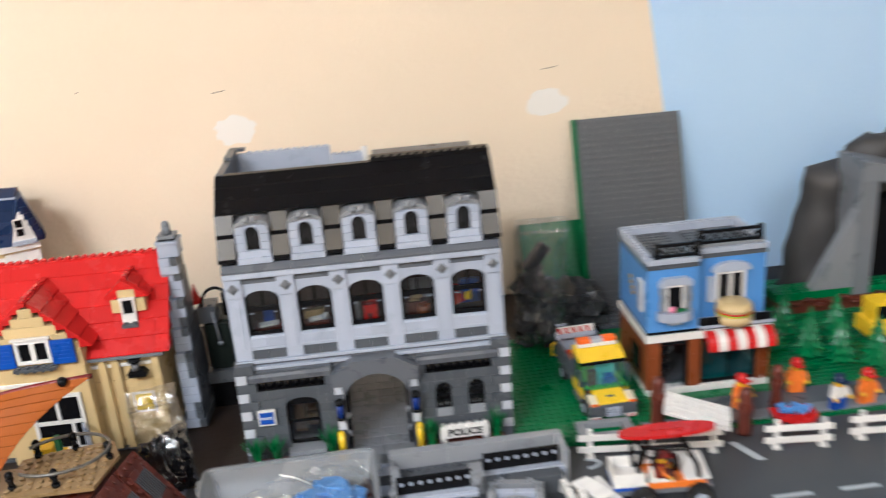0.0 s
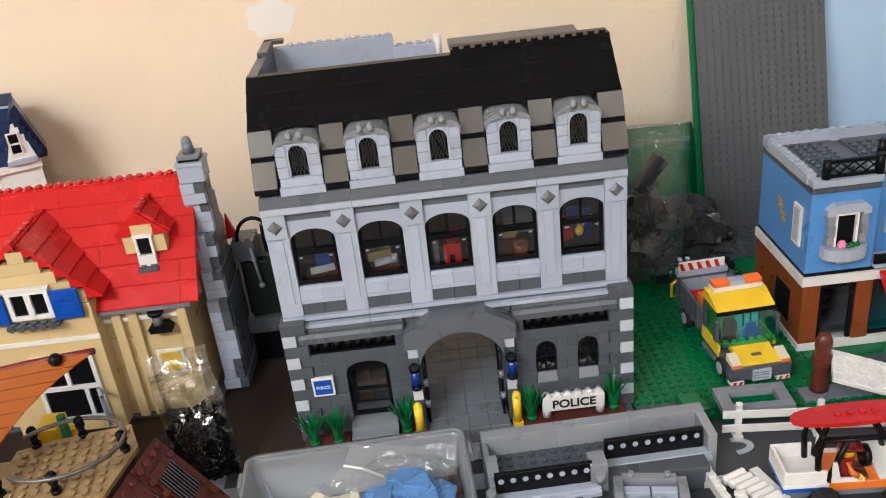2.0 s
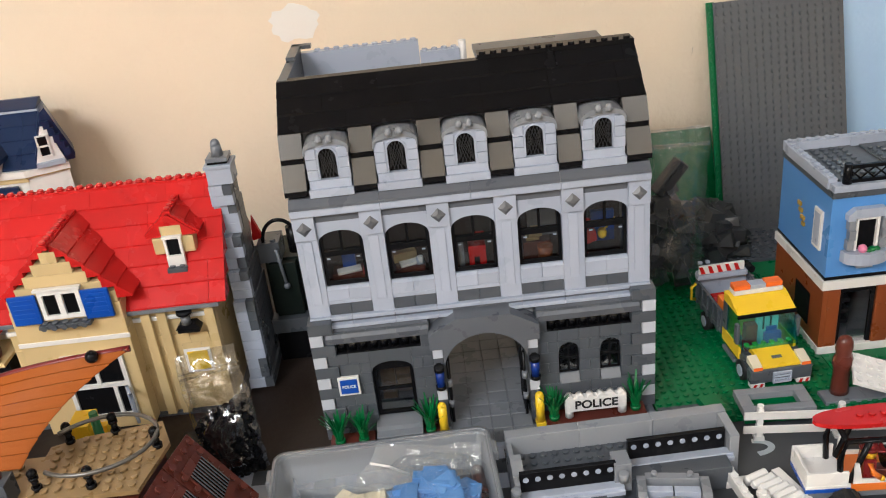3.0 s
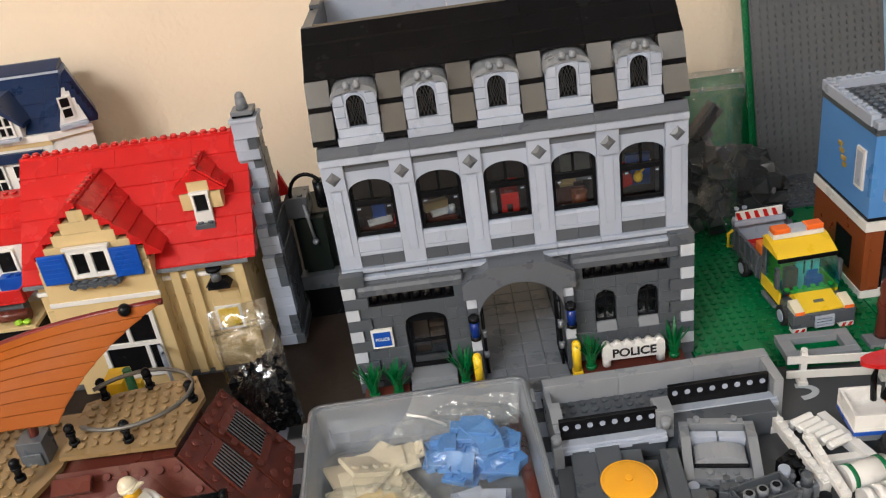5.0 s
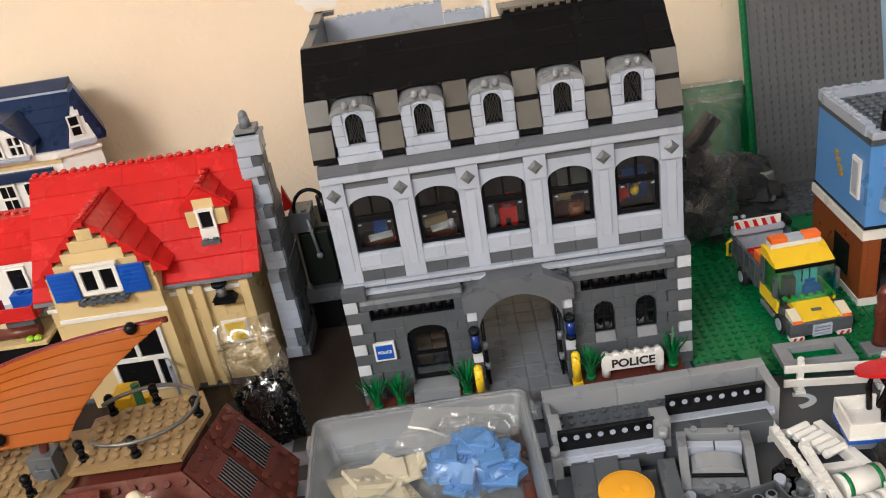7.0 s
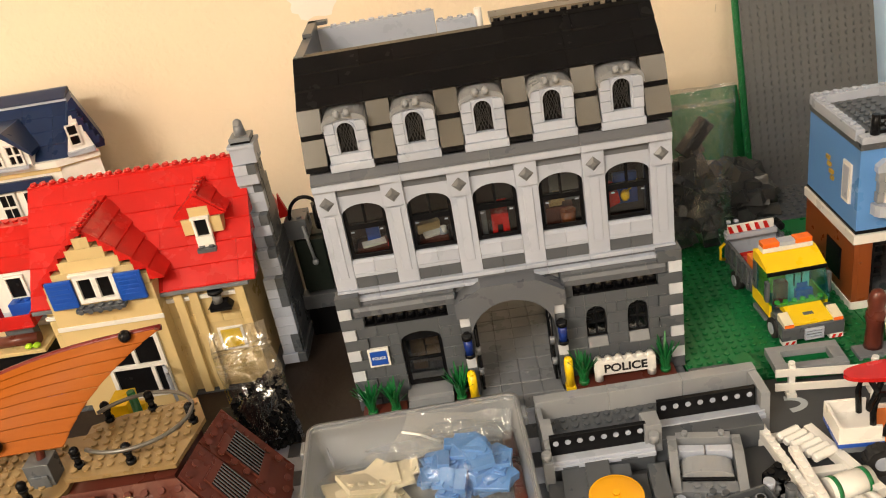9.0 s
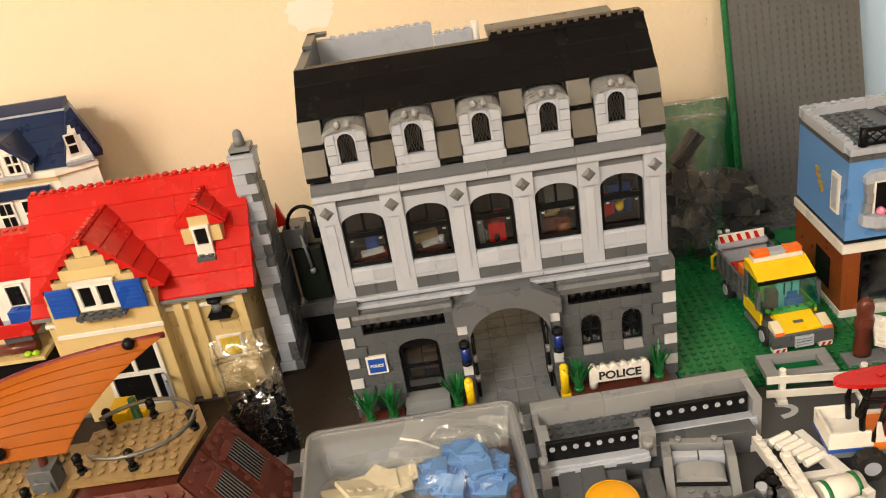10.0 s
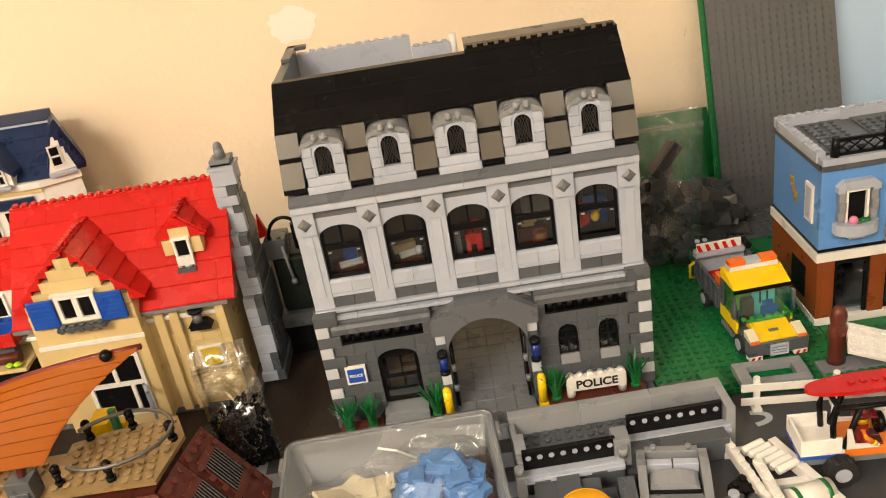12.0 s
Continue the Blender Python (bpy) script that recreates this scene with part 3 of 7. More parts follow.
# desks and oddments behind the first floor windows
part("desk", MB().box(0.020, 0.044, 0.014, 0.030, 0.113, 0.140).box(0.068, 0.090, 0.014, 0.030, 0.113, 0.140).box(0.165, 0.186, 0.020, 0.034, 0.113, 0.146), BROWN, station)
part("keyboard", MB(pose(0.033, 0.017, 0.1404, 12, 0, 14)).box(-0.009, 0.009, -0.003, 0.003, 0, 0.0022), WHITE, station, "white keyboard piece")
part("monitor", MB().box(0.028, 0.038, 0.022, 0.026, 0.1405, 0.152), BLUE, station, "blue screen piece")
part("keyboard", MB(pose(0.079, 0.018, 0.1404, 10, 0, 18)).box(-0.008, 0.008, -0.003, 0.003, 0, 0.0024), WHITE, station, "white keyboard piece")
part("cup", MB().cyl((0.087, 0.017, 0.1404), 0.0022, 0.006), WHITE, station)
part("chair", MB().box(0.1235, 0.1365, 0.014, 0.025, 0.142, 0.151).box(0.1235, 0.1275, 0.014, 0.020, 0.132, 0.142).box(0.1315, 0.1365, 0.014, 0.025, 0.132, 0.142).box(0.1290, 0.1365, 0.022, 0.025, 0.151, 0.158), RED, station, "red chair piece")
part("cabinet", MB().box(0.116, 0.120, 0.012, 0.022, 0.115, 0.158), MGR, station)
part("file_stack", MB().box(0.168, 0.178, 0.022, 0.028, 0.1462, 0.149).box(0.170, 0.180, 0.022, 0.028, 0.1492, 0.152).box(0.172, 0.179, 0.022, 0.028, 0.1522, 0.156), TAN, station)
part("board", MB().box(0.2185, 0.2365, 0.030, 0.034, 0.136, 0.161), BLUE, station, "blue board behind the window")
part("red_folder", MB(pose(0.0455, 0.018, 0.1385, 0, 8, 0)).box(-0.0022, 0.0022, -0.005, 0.005, 0, 0.017), RED, station, "red piece by the window")
part("lampshade", MB(pose(0.0865, 0.018, 0.1404)).cyl((0, 0, 0), 0.0036, 0.0052, "z", 14, 0.0024), LBG, station, "pale grey cup piece")
part("box_file", MB(pose(0.076, 0.026, 0.1404, 0, 0, 16)).box(-0.010, 0.008, -0.003, 0.003, 0, 0.0075), TAN, station, "tan block on the desk")
part("screen", MB(pose(0.1815, 0.030, 0.1462, -12, 0, 0)).box(-0.011, 0.011, 0, 0.0016, 0, 0.020), MGR, station, "dull grey panel behind the window")
part("stool", MB().cyl((0.181, 0.016, 0.132), 0.0052, 0.0125, "z", 16, 0.0060), RUST, station, "rusty brown round piece")
# rough red and yellow shapes for the figure at the fifth window
part("toy_lamp", MB().prism([(0.2105, 0.140), (0.2205, 0.144), (0.2195, 0.152), (0.2115, 0.153)], 0.016, 0.022).ball((0.2135, 0.019, 0.1575), 0.0040), [RED], station)
part("jug", MB().ball((0.2245, 0.017, 0.149), 0.0036, 10, 6, 1.3).tube([(0.2255, 0.016, 0.152), (0.230, 0.015, 0.157), (0.2335, 0.014, 0.162)], 0.0008), YELLOW, station)
# cornice
for i in range(4):
    x0 = i * 0.064
    part("cornice_plate", MB().box(x0 + 0.0001, x0 + 0.0639, -0.0048, 0.008, 0.1970, 0.2018), LBG, station)
    part("cornice_tile", MB().prism([(-0.0040, 0.2020), (-0.0040, 0.2040), (0.0015, 0.2088), (0.010, 0.2088), (0.010, 0.2020)], x0 + 0.0001, x0 + 0.0639, "x"), CORN, station, "mid grey cornice")
# mansard: slate columns and white dormers
for k in range(6):
    x0 = 6 * k * U - (0.0012 if k == 0 else 0)
    x1 = x0 + 0.0162 + (0.0012 if k == 5 else 0)
    for s in range(2):
        ya, za = -0.0010 + s * 0.0092, 0.2120 + s * 0.0208
        sl = part("slate_tile", MB().prism([(ya, za + 0.0035), (ya + 0.0082, za + 0.0205), (ya + 0.020, za + 0.0205), (ya + 0.020, za + 0.0035)], x0, x1, "x"), SLATE, station, "brown-grey mansard tile")
        part("tile_lip", MB().box(x0 + 0.0001, x1 - 0.0001, ya - 0.0002, ya + 0.02, za - 0.0004, za + 0.0034), BLACK, sl)
for k in range(5):
    x0, x1 = (6 * k + 2) * U + 0.0003, (6 * k + 6) * U - 0.0003
    cx = (x0 + x1) / 2
    d = part("dormer", MB().box(x0, x1, -0.0005, 0.03, 0.2089, 0.2147).box(x0 + 0.001, x1 - 0.001, 0.0015, 0.03, 0.2148, 0.2210), LBG, station, "pale grey dormer with an arched window")
    WL, WR = cx - 0.0062, cx + 0.0062
    AZ = 0.2372  # springing of the window arch
    front = [(x0 + 0.0012, 0.2211), (WL, 0.2211), (WL, AZ)] + arch(cx, AZ, 0.0124, 0.0066, 10)[::-1] + [(WR, AZ), (WR, 0.2211), (x1 - 0.0012, 0.2211)] + arch(cx, 0.2425, x1 - x0 - 0.0024, 0.0045, 12)
    part("dormer_front", MB().prism(front, 0.0030, 0.0105), LBG, d)
    rim_o, rim_i = arch(cx, AZ, 0.0150, 0.0082, 10), arch(cx, AZ, 0.0124, 0.0066, 10)
    part("window_surround", MB().prism([(WR + 0.0013, 0.2213)] + rim_o + [(WL - 0.0013, 0.2213), (WL, 0.2213)] + rim_i[::-1] + [(WR, 0.2213)], 0.0020, 0.0031), LBG, d)
    for j in range(3):
        z0 = 0.2213 + j * 0.0078
        for a, b in ((x0 + 0.0006, WL - 0.0014), (WR + 0.0014, x1 - 0.0006)):
            part("dormer_brick", MB().box(a, b, 0.0016, 0.0032, z0, z0 + 0.0075, 0.0003), LBG, d)
    # black sheet close behind the lattice imitates the shaded attic
    part("lattice_backing", MB().box(WL, WR, 0.0052, 0.0058, 0.2213, 0.2442, 0), BLACK, d, "black sheet standing in for the dark behind the window")
    mb = MB()
    for i in range(-4, 5):
        for sgn in (1, -1):
            mb.raw([(max(WL, min(WR, cx + i * 0.0028 + sgn * t * 0.009)) + w, 0.0044 + (0.0003 if sgn > 0 else 0), 0.2213 + 0.0112 + t * 0.0112) for t in (-1, 1) for w in (-0.00022, 0.00022)], [(0, 1, 3, 2)])
    part("lattice", mb, LATTICE, d)
    shell = [(x0, 0.2400), (x0 + 0.0012, 0.2400)] + arch(cx, 0.2425, x1 - x0 - 0.0024, 0.0045, 12)[::-1] + [(x1 - 0.0012, 0.2400), (x1, 0.2400)] + arch(cx, 0.2435, x1 - x0, 0.0078, 12)
    # ash grey carries the shade on the cap's front face
    part("dormer_cap", MB().prism(shell, 0.0006, 0.028), AGR, d, "rounded dormer cap, grey for its shaded front")
    for i in (-1, 1):
        part("knob", MB().cyl((cx + i * 0.0036, 0.0000, 0.2492), 0.0024, 0.0030, "z", 12).ball((cx + i * 0.0036, 0.0000, 0.2520), 0.0024, 10, 6), AGR, d, "pale rounded knob")
part("attic_wall", MB().box(0.008, 0.248, 0.026, 0.032, 0.2025, 0.2525), MGR, station)
# black roof courses
rnd = random.Random(11)
for c in range(3):
    x, y0, z0 = -0.0008, 0.0150 + c * 0.0110, 0.2525 + c * 0.0096
    while x < 0.2560:
        w = min(rnd.choice((3, 4, 4, 6, 6, 8)) * U, 0.2568 - x)
        part("roof_slope", MB().slope(x, x + w, y0 + rnd.uniform(0, 0.0003), z0, 0.0108, 0.0096, 0.0016, 0.008), BLACK, station)
        x += w
part("roof_lining", MB().prism([(0.0175, 0.2522), (0.0480, 0.2800), (0.0560, 0.2800), (0.0260, 0.2522)], 0.0005, 0.2555, "x"), BLACK, station)
part("ridge_plate", MB().box(0.144, 0.2566, 0.0475, 0.0635, 0.2814, 0.2848), BLACK, station)
for i in range(14):
    part("ridge_stud", MB().stud(0.148 + i * U, 0.0515, 0.2848, 10), BLACK, station)
part("roof_flat", MB().box(0.146, 0.2475, 0.060, 0.138, 0.2680, 0.2720), DBG, station)
# open left end: parapets and the pale back wall with studs
part("gable_parapet", MB().prism([(0.034, 0.2530), (0.050, 0.2816), (0.140, 0.2816), (0.148, 0.2816), (0.148, 0.2510), (0.034, 0.2510)], 0.0, 0.0068, "x"), DBG, station)
part("gable_parapet", MB().prism([(0.034, 0.2530), (0.050, 0.2812), (0.056, 0.2812), (0.100, 0.2510), (0.034, 0.2510)], 0.2495, 0.2562, "x"), DBG, station)
part("gable_cap", MB().box(0.0, 0.0075, 0.105, 0.150, 0.2818, 0.2848).box(0.0, 0.0160, 0.142, 0.150, 0.2818, 0.2848), DBG, station)
part("black_block", MB().box(0.0078, 0.0200, 0.085, 0.094, 0.2530, 0.2710), BLACK, station)
part("pale_back_wall", MB().box(0.0070, 0.1030, 0.1425, 0.150, 0.2515, 0.2785), LBG, station, "pale grey parapet wall with studs")
for i in range(11):
    part("parapet_stud", MB().stud(0.0205 + i * U * 0.98, 0.1462, 0.2785), LBG, station)
part("pale_back_wall", MB().box(0.1035, 0.1360, 0.1425, 0.150, 0.2515, 0.2690), LBG, station)
for i in range(4):
    part("parapet_stud", MB().stud(0.1075 + i * U, 0.1462, 0.2690), LBG, station)
part("white_pipe", MB().cyl((0.1385, 0.146, 0.2515), 0.0032, 0.0230, "z", 12), WHITE, station)
part("attic_deck", MB().box(0.0078, 0.2475, 0.064, 0.140, 0.2420, 0.2450), MGR, station)
part("roof_disc", MB().cyl((0.205, 0.128, 0.2560), 0.0125, 0.004, "y", 20).box(0.197, 0.213, 0.128, 0.140, 0.2455, 0.2600), STEEL, station, "round grey-brown disc behind the ridge")

# pavement in front
walkway = thing("pavement", "grey tiled toy pavement before the station", "pavement", kind="structure")
part("kerb", MB().box(0.0, 0.256, -0.040, -0.0385, 0.0002, 0.0090), LBG, walkway)
for i in range(16):
    for j in range(13):
        x, y = i * 2 * U, -0.038 + j * 2 * U
        if y > -0.02 and not (0.094 < x + 0.001 < 0.158):
            continue
        if i in (0, 1, 2, 3, 4) and j < 2 or i > 9 and j == 1:
            continue
        part("tile", MB().box(x + 0.0001, x + 2 * U - 0.0001, y + 0.0001, y + 2 * U - 0.0001, 0.0063, 0.0094, 0.0003), MGR, walkway)
part("flower_bed", MB().box(0.001, 0.036, -0.032, -0.0105, 0.0063, 0.0115).box(0.0745, 0.088, -0.030, -0.0105, 0.0063, 0.0115).box(0.170, 0.248, -0.030, -0.0105, 0.0063, 0.0115), BROWN, walkway, "brown flower bed strip")
for i in range(6):
    part("kerb_stone", MB().box(0.157 + i * 0.0165, 0.1733 + i * 0.0165, -0.0375, -0.0305, 0.0063, 0.0110), LBG, walkway)
strip = thing("studded_plate", "dark grey studded plate at the lawn's edge", "plate", pose(0.258, -0.034, 0.0036))
part("plate", MB().box(0.0, 0.04, 0.0, 0.016, 0.0016, 0.0046), DBG, strip)
part("studs", stud_field(MB(), 0, 0, 5, 2, 0.0046), DBG, strip)


def grass_plant(x, y, z, seed):
    """A tuft of stiff plastic blades."""
    rnd = random.Random(seed)
    t = thing("grass_plant", "green plastic tuft of grass blades", "toy plant", pose(x, y, z, 0, 0, rnd.uniform(0, 360)) @ Matrix.Scale(1.15, 4), "grass tufts")
    part("foot", MB().cyl((0, 0, 0), 0.0035, 0.003), PLANT, t)
    for i in range(22):
        a = 2 * math.pi * i / 22 * 3 + rnd.uniform(-0.2, 0.2)
        r, h = rnd.uniform(0.001, 0.0100), rnd.uniform(0.012, 0.025)
        dx, dy = math.cos(a), math.sin(a)
        px, py = -dy, dx
        pts = []
        for s, w in ((0, 0.0013), (0.5, 0.0014), (1, 0.0004)):
            q = (dx * (0.0015 + r * s * s), dy * (0.0015 + r * s * s), 0.002 + h * s)
            pts += [(q[0] + px * w, q[1] + py * w, q[2]), (q[0] - px * w, q[1] - py * w, q[2]), (q[0] + dx * 0.0008, q[1] + dy * 0.0008, q[2] + 0.0002)]
        part("blade", MB().raw(pts, [(0, 1, 4, 3), (1, 2, 5, 4), (2, 0, 3, 5), (3, 4, 7, 6), (4, 5, 8, 7), (5, 3, 6, 8), (0, 2, 1), (6, 7, 8)]), PLANT, t)
    return t


for i, (x, y) in enumerate(((0.009, -0.022), (0.0275, -0.022), (0.0800, -0.019), (0.1765, -0.021), (0.2405, -0.019))):
    grass_plant(x, y, 0.0115, i)
for x in (0.0905, 0.1655):
    post = thing("yellow_post", "yellow rounded guard post at the gateway", "toy post", pose(x, -0.0235, 0.0095), "guard posts")
    part("shaft", MB().cyl((0, 0, 0.004), 0.0034, 0.0235, "z", 14).ball((0, 0, 0.0275), 0.0034), YELLOW, post)
    part("foot", MB().box(-0.0038, 0.0038, -0.0038, 0.0038, 0, 0.004), YELLOW, post)
sign = thing("police_sign", "white rounded sign board lettered POLICE on two feet", "toy sign", pose(0.2085, -0.0230, 0.0140))
part("board", MB().box(-0.0235, 0.0235, -0.0035, 0.0035, 0.0058, 0.0178, 0.0005), WHITE, sign)
for i in range(6):
    part("knob", MB().cyl((-0.020 + i * 0.008, -0.0033, 0.0172), 0.0030, 0.0066, "y", 12), WHITE, sign)
for x in (-0.0205, 0.0205):
    part("foot", MB().cyl((x, -0.0002, 0), 0.0034, 0.0110, "z", 12).ball((x, -0.0002, 0.0110), 0.0036), WHITE, sign)
text("lettering", "POLICE", 0.0100, INK, sign, pose(0, -0.0037, 0.0118, 90, 0, 0), "bold black capital letters", 1.02)
plaque = thing("police_plaque", "white framed blue plaque reading police", "toy sign", pose(0.0215, -0.0086, 0.0560))
part("plate", MB().box(-0.0082, 0.0082, -0.0030, 0, -0.0082, 0.0082, 0.0003), WHITE, plaque)
part("blue_field", MB().box(-0.0066, 0.0066, -0.0034, -0.0030, -0.0062, 0.0062, 0), BLUE, plaque, "blue sticker field")
text("lettering", "POLICE", 0.0036, WHITE_PRINT, plaque, pose(0, -0.0036, 0.0, 90, 0, 0), "small white letters", 0.9)

# ---- the red-roofed cottage ----
cottage = thing("cottage", "cream toy brick cottage with red tiled roof", "toy building")
HX0, EY, EZ, RY, RZ = -0.263, 0.050, 0.109, 0.119, 0.1905
NC = 6
rise, run = (RZ - EZ) / NC, (RY - EY) / NC
rnd = random.Random(21)
for c in range(NC):
    x = HX0
    HX1 = -0.0800 if c == NC - 1 else -0.0735
    while x < HX1 - 0.001:
        w = min(rnd.choice((4, 6, 6, 8)) * U, HX1 - x)
        if HX1 - x - w < 0.006:
            w = HX1 - x
        part("roof_slope", MB().slope(x, x + w, EY + c * run, EZ + c * rise, run, rise, 0.0014, 0.006), RED, cottage)
        part("roof_slope", MB(pose(0, 2 * RY + 0.006, 0) @ Matrix.Diagonal((1, -1, 1, 1))).slope(x, x + w, EY + c * run, EZ + c * rise, run, rise, 0.0014, 0.003), RED, cottage)
        x += w
part("ridge", MB().box(HX0, -0.080, RY - 0.001, RY + 0.0075, RZ - 0.004, RZ + 0.0012), RED, cottage)
for i in range(22):
    part("ridge_stud", MB().cyl((HX0 + 0.005 + i * 0.0083, RY + 0.003, RZ + 0.001), 0.0034, 0.0028, "z", 10, 0.0024), RED, cottage)
part("eave", MB().box(HX0, HX1, EY - 0.001, EY + 0.01, EZ - 0.0036, EZ - 0.0002), MGR, cottage)
HX1 = -0.0800
part("front_wall", MB().box(HX0 + 0.006, HX1 - 0.008, 0.0585, 0.0665, 0.0035, EZ - 0.004), TAN, cottage)
part("back_wall", MB().box(HX0 + 0.006, HX1 - 0.008, 0.178, 0.186, 0.0035, EZ - 0.004), TAN, cottage)
for x in (HX0 + 0.006, HX1 - 0.016):
    part("gable_wall", MB().prism([(0.067, 0.0035), (0.067, EZ + 0.004), (RY + 0.003, RZ - 0.006), (0.1775, EZ + 0.004), (0.1775, 0.0035)], x, x + 0.008, "x"), TAN, cottage)
part("ground_plate", MB().box(HX0 - 0.01, -0.0790, 0.055, 0.19, 0.0002, 0.0034), DBG, cottage)
for r in range(7):
    for i in range(11):
        x = -0.256 + i * 0.016 + (0.008 if r % 2 else 0)
        part("wall_brick", MB().box(x + 0.0001, min(x + 0.0158, HX1 - 0.009), 0.0575, 0.0584, 0.012 + r * B, 0.0215 + r * B, 0.0003), TAN, cottage)
part("white_band", MB().box(HX0 + 0.005, HX1 - 0.008, 0.0562, 0.0584, 0.0945, 0.0980), WHITE, cottage)
for x in (-0.146, -0.133, -0.094):
    part("pilaster", MB().box(x, x + 0.0075, 0.0530, 0.0574, 0.0035, 0.1050), TAN, cottage)
part("wall_lamp", MB().box(-0.1175, -0.0995, 0.0480, 0.0570, 0.0845, 0.0870).prism([(-0.119, 0.0875), (-0.098, 0.0875), (-0.102, 0.0925), (-0.115, 0.0925)], 0.048, 0.057), BLACK, cottage, "black wall lamp bracket")
part("lamp_globe", MB().cyl((-0.109, 0.050, 0.0925), 0.0040, 0.007).ball((-0.109, 0.050, 0.1005), 0.0035), STEEL, cottage)
part("lamp_cap", MB().cyl((-0.109, 0.050, 0.1020), 0.0065, 0.0025), BLACK, cottage)
yw = part("sticker_window", MB().box(-0.120, -0.098, 0.0565, 0.0582, 0.041, 0.064), WHITE, cottage, "white framed yellow window")
part("pane", MB().box(-0.1175, -0.1005, 0.0560, 0.0565, 0.0435, 0.0615), YELLOW, yw)
# front gable with the shuttered window
GX, GY = -0.1980, 0.0425
for s in (-1, 1):
    for c in range(5):
        a = c * 0.0101
        xs = sorted((GX + s * (0.0545 - a), GX + s * (0.0545 - a - 0.0125)))
        prof = [(GX + s * (0.0555 - a), 0.1265 + a), (GX + s * (0.0555 - a), 0.1282 + a), (GX + s * (0.0452 - a), 0.1366 + a), (GX + s * (0.0432 - a), 0.1366 + a), (GX + s * (0.0432 - a), 0.1265 + a)]
        part("gable_slope", MB().prism(prof, GY + 0.0004, 0.070 + c * 0.0088), RED, cottage)
part("gable_ridge", MB().box(GX - 0.0036, GX + 0.0036, GY - 0.004, 0.1190, 0.1750, 0.1792), RED, cottage)
for i in range(7):
    part("ridge_stud", MB().cyl((GX, GY + i * 0.0083, 0.1790), 0.0033, 0.0024, "z", 10, 0.0024), RED, cottage)
for c in range(5):
    w = 0.0432 - c * 0.0092
    part("gable_wall_step", MB().box(GX - w, GX + w, GY, GY + 0.016, 0.1235 + c * 0.0097, 0.1330 + c * 0.0097), TAN, cottage)
part("bay_wall", MB().box(GX - 0.0440, GX + 0.0440, GY, 0.0572, 0.0035, 0.1230), TAN, cottage)
part("bay_band", MB().box(GX - 0.0450, GX + 0.0450, GY - 0.0012, GY, 0.0905, 0.0945), WHITE, cottage)
lwy = GY - 0.0030
lw = part("lower_window", MB().ring(-0.2145, -0.1640, 0.0160, 0.0790, 0.0035, lwy, GY - 0.0002), WHITE, cottage, "white mullioned ground floor window")
part("glazing_bar", MB().box(-0.2110, -0.1675, lwy + 0.0003, GY - 0.0003, 0.0460, 0.0500), WHITE, lw)
part("glazing_bar", MB().box(-0.1905, -0.1870, lwy + 0.0003, GY - 0.0003, 0.0500, 0.0755), WHITE, lw)
part("glazing_bar", MB().box(-0.1790, -0.1755, lwy + 0.0003, GY - 0.0003, 0.0195, 0.0460), WHITE, lw)
# black sheet on the wall stands in for the dark room behind
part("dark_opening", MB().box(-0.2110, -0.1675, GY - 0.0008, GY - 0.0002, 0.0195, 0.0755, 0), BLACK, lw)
part("open_casement", MB(pose(-0.1690, lwy - 0.0005, 0.0185, 0, 0, -62)).box(0, 0.018, 0, 0.0025, 0, 0.003).box(0, 0.018, 0, 0.0025, 0.025, 0.028).box(0, 0.003, 0, 0.0025, 0, 0.028).box(0.015, 0.018, 0, 0.0025, 0, 0.028), LBG, lw, "pale grey casement standing open")
gw = part("gable_window", MB().ring(GX - 0.0165, GX + 0.0165, 0.1150, 0.1400, 0.0034, GY - 0.003, GY - 0.0002), WHITE, cottage, "white double window")
part("window_head", MB().box(GX - 0.0185, GX + 0.0185, GY - 0.0045, GY - 0.0002, 0.1402, 0.1425), WHITE, gw)
part("glazing_bar", MB().box(GX - 0.0024, GX + 0.0024, GY - 0.0032, GY - 0.0003, 0.1180, 0.1370), WHITE, gw)
# black sheets give the shade inside the double window
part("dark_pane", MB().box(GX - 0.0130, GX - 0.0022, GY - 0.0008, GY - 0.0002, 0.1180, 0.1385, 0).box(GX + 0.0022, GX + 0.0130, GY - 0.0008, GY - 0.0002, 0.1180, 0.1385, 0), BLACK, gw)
sill = MB().box(GX - 0.0205, GX + 0.0205, GY - 0.0085, GY - 0.0002, 0.1092, 0.1124)
for i in range(5):
    sill.stud(GX - 0.016 + i * U, GY - 0.0048, 0.1124).cyl((GX - 0.016 + i * U, GY - 0.0098, 0.1108), 0.0024, 0.0014, "y", 10)
part("window_sill", sill, DBG, gw, "dark grey studded sill")
for s in (-1, 1):
    a, b = sorted((GX + s * 0.0175, GX + s * 0.0395))
    sh = part("shutter", MB(pose(0, 0, 0)).box(a, b, GY - 0.0050, GY - 0.0022, 0.1130, 0.1385, 0.0006), BLUE, cottage, "blue window shutter")
    for z in (0.1175, 0.1215, 0.1255, 0.1295, 0.1335):
        part("louvre", MB().box(a + 0.003, b - 0.003, GY - 0.0056, GY - 0.0050, z, z + 0.002, 0), BLUE, sh)
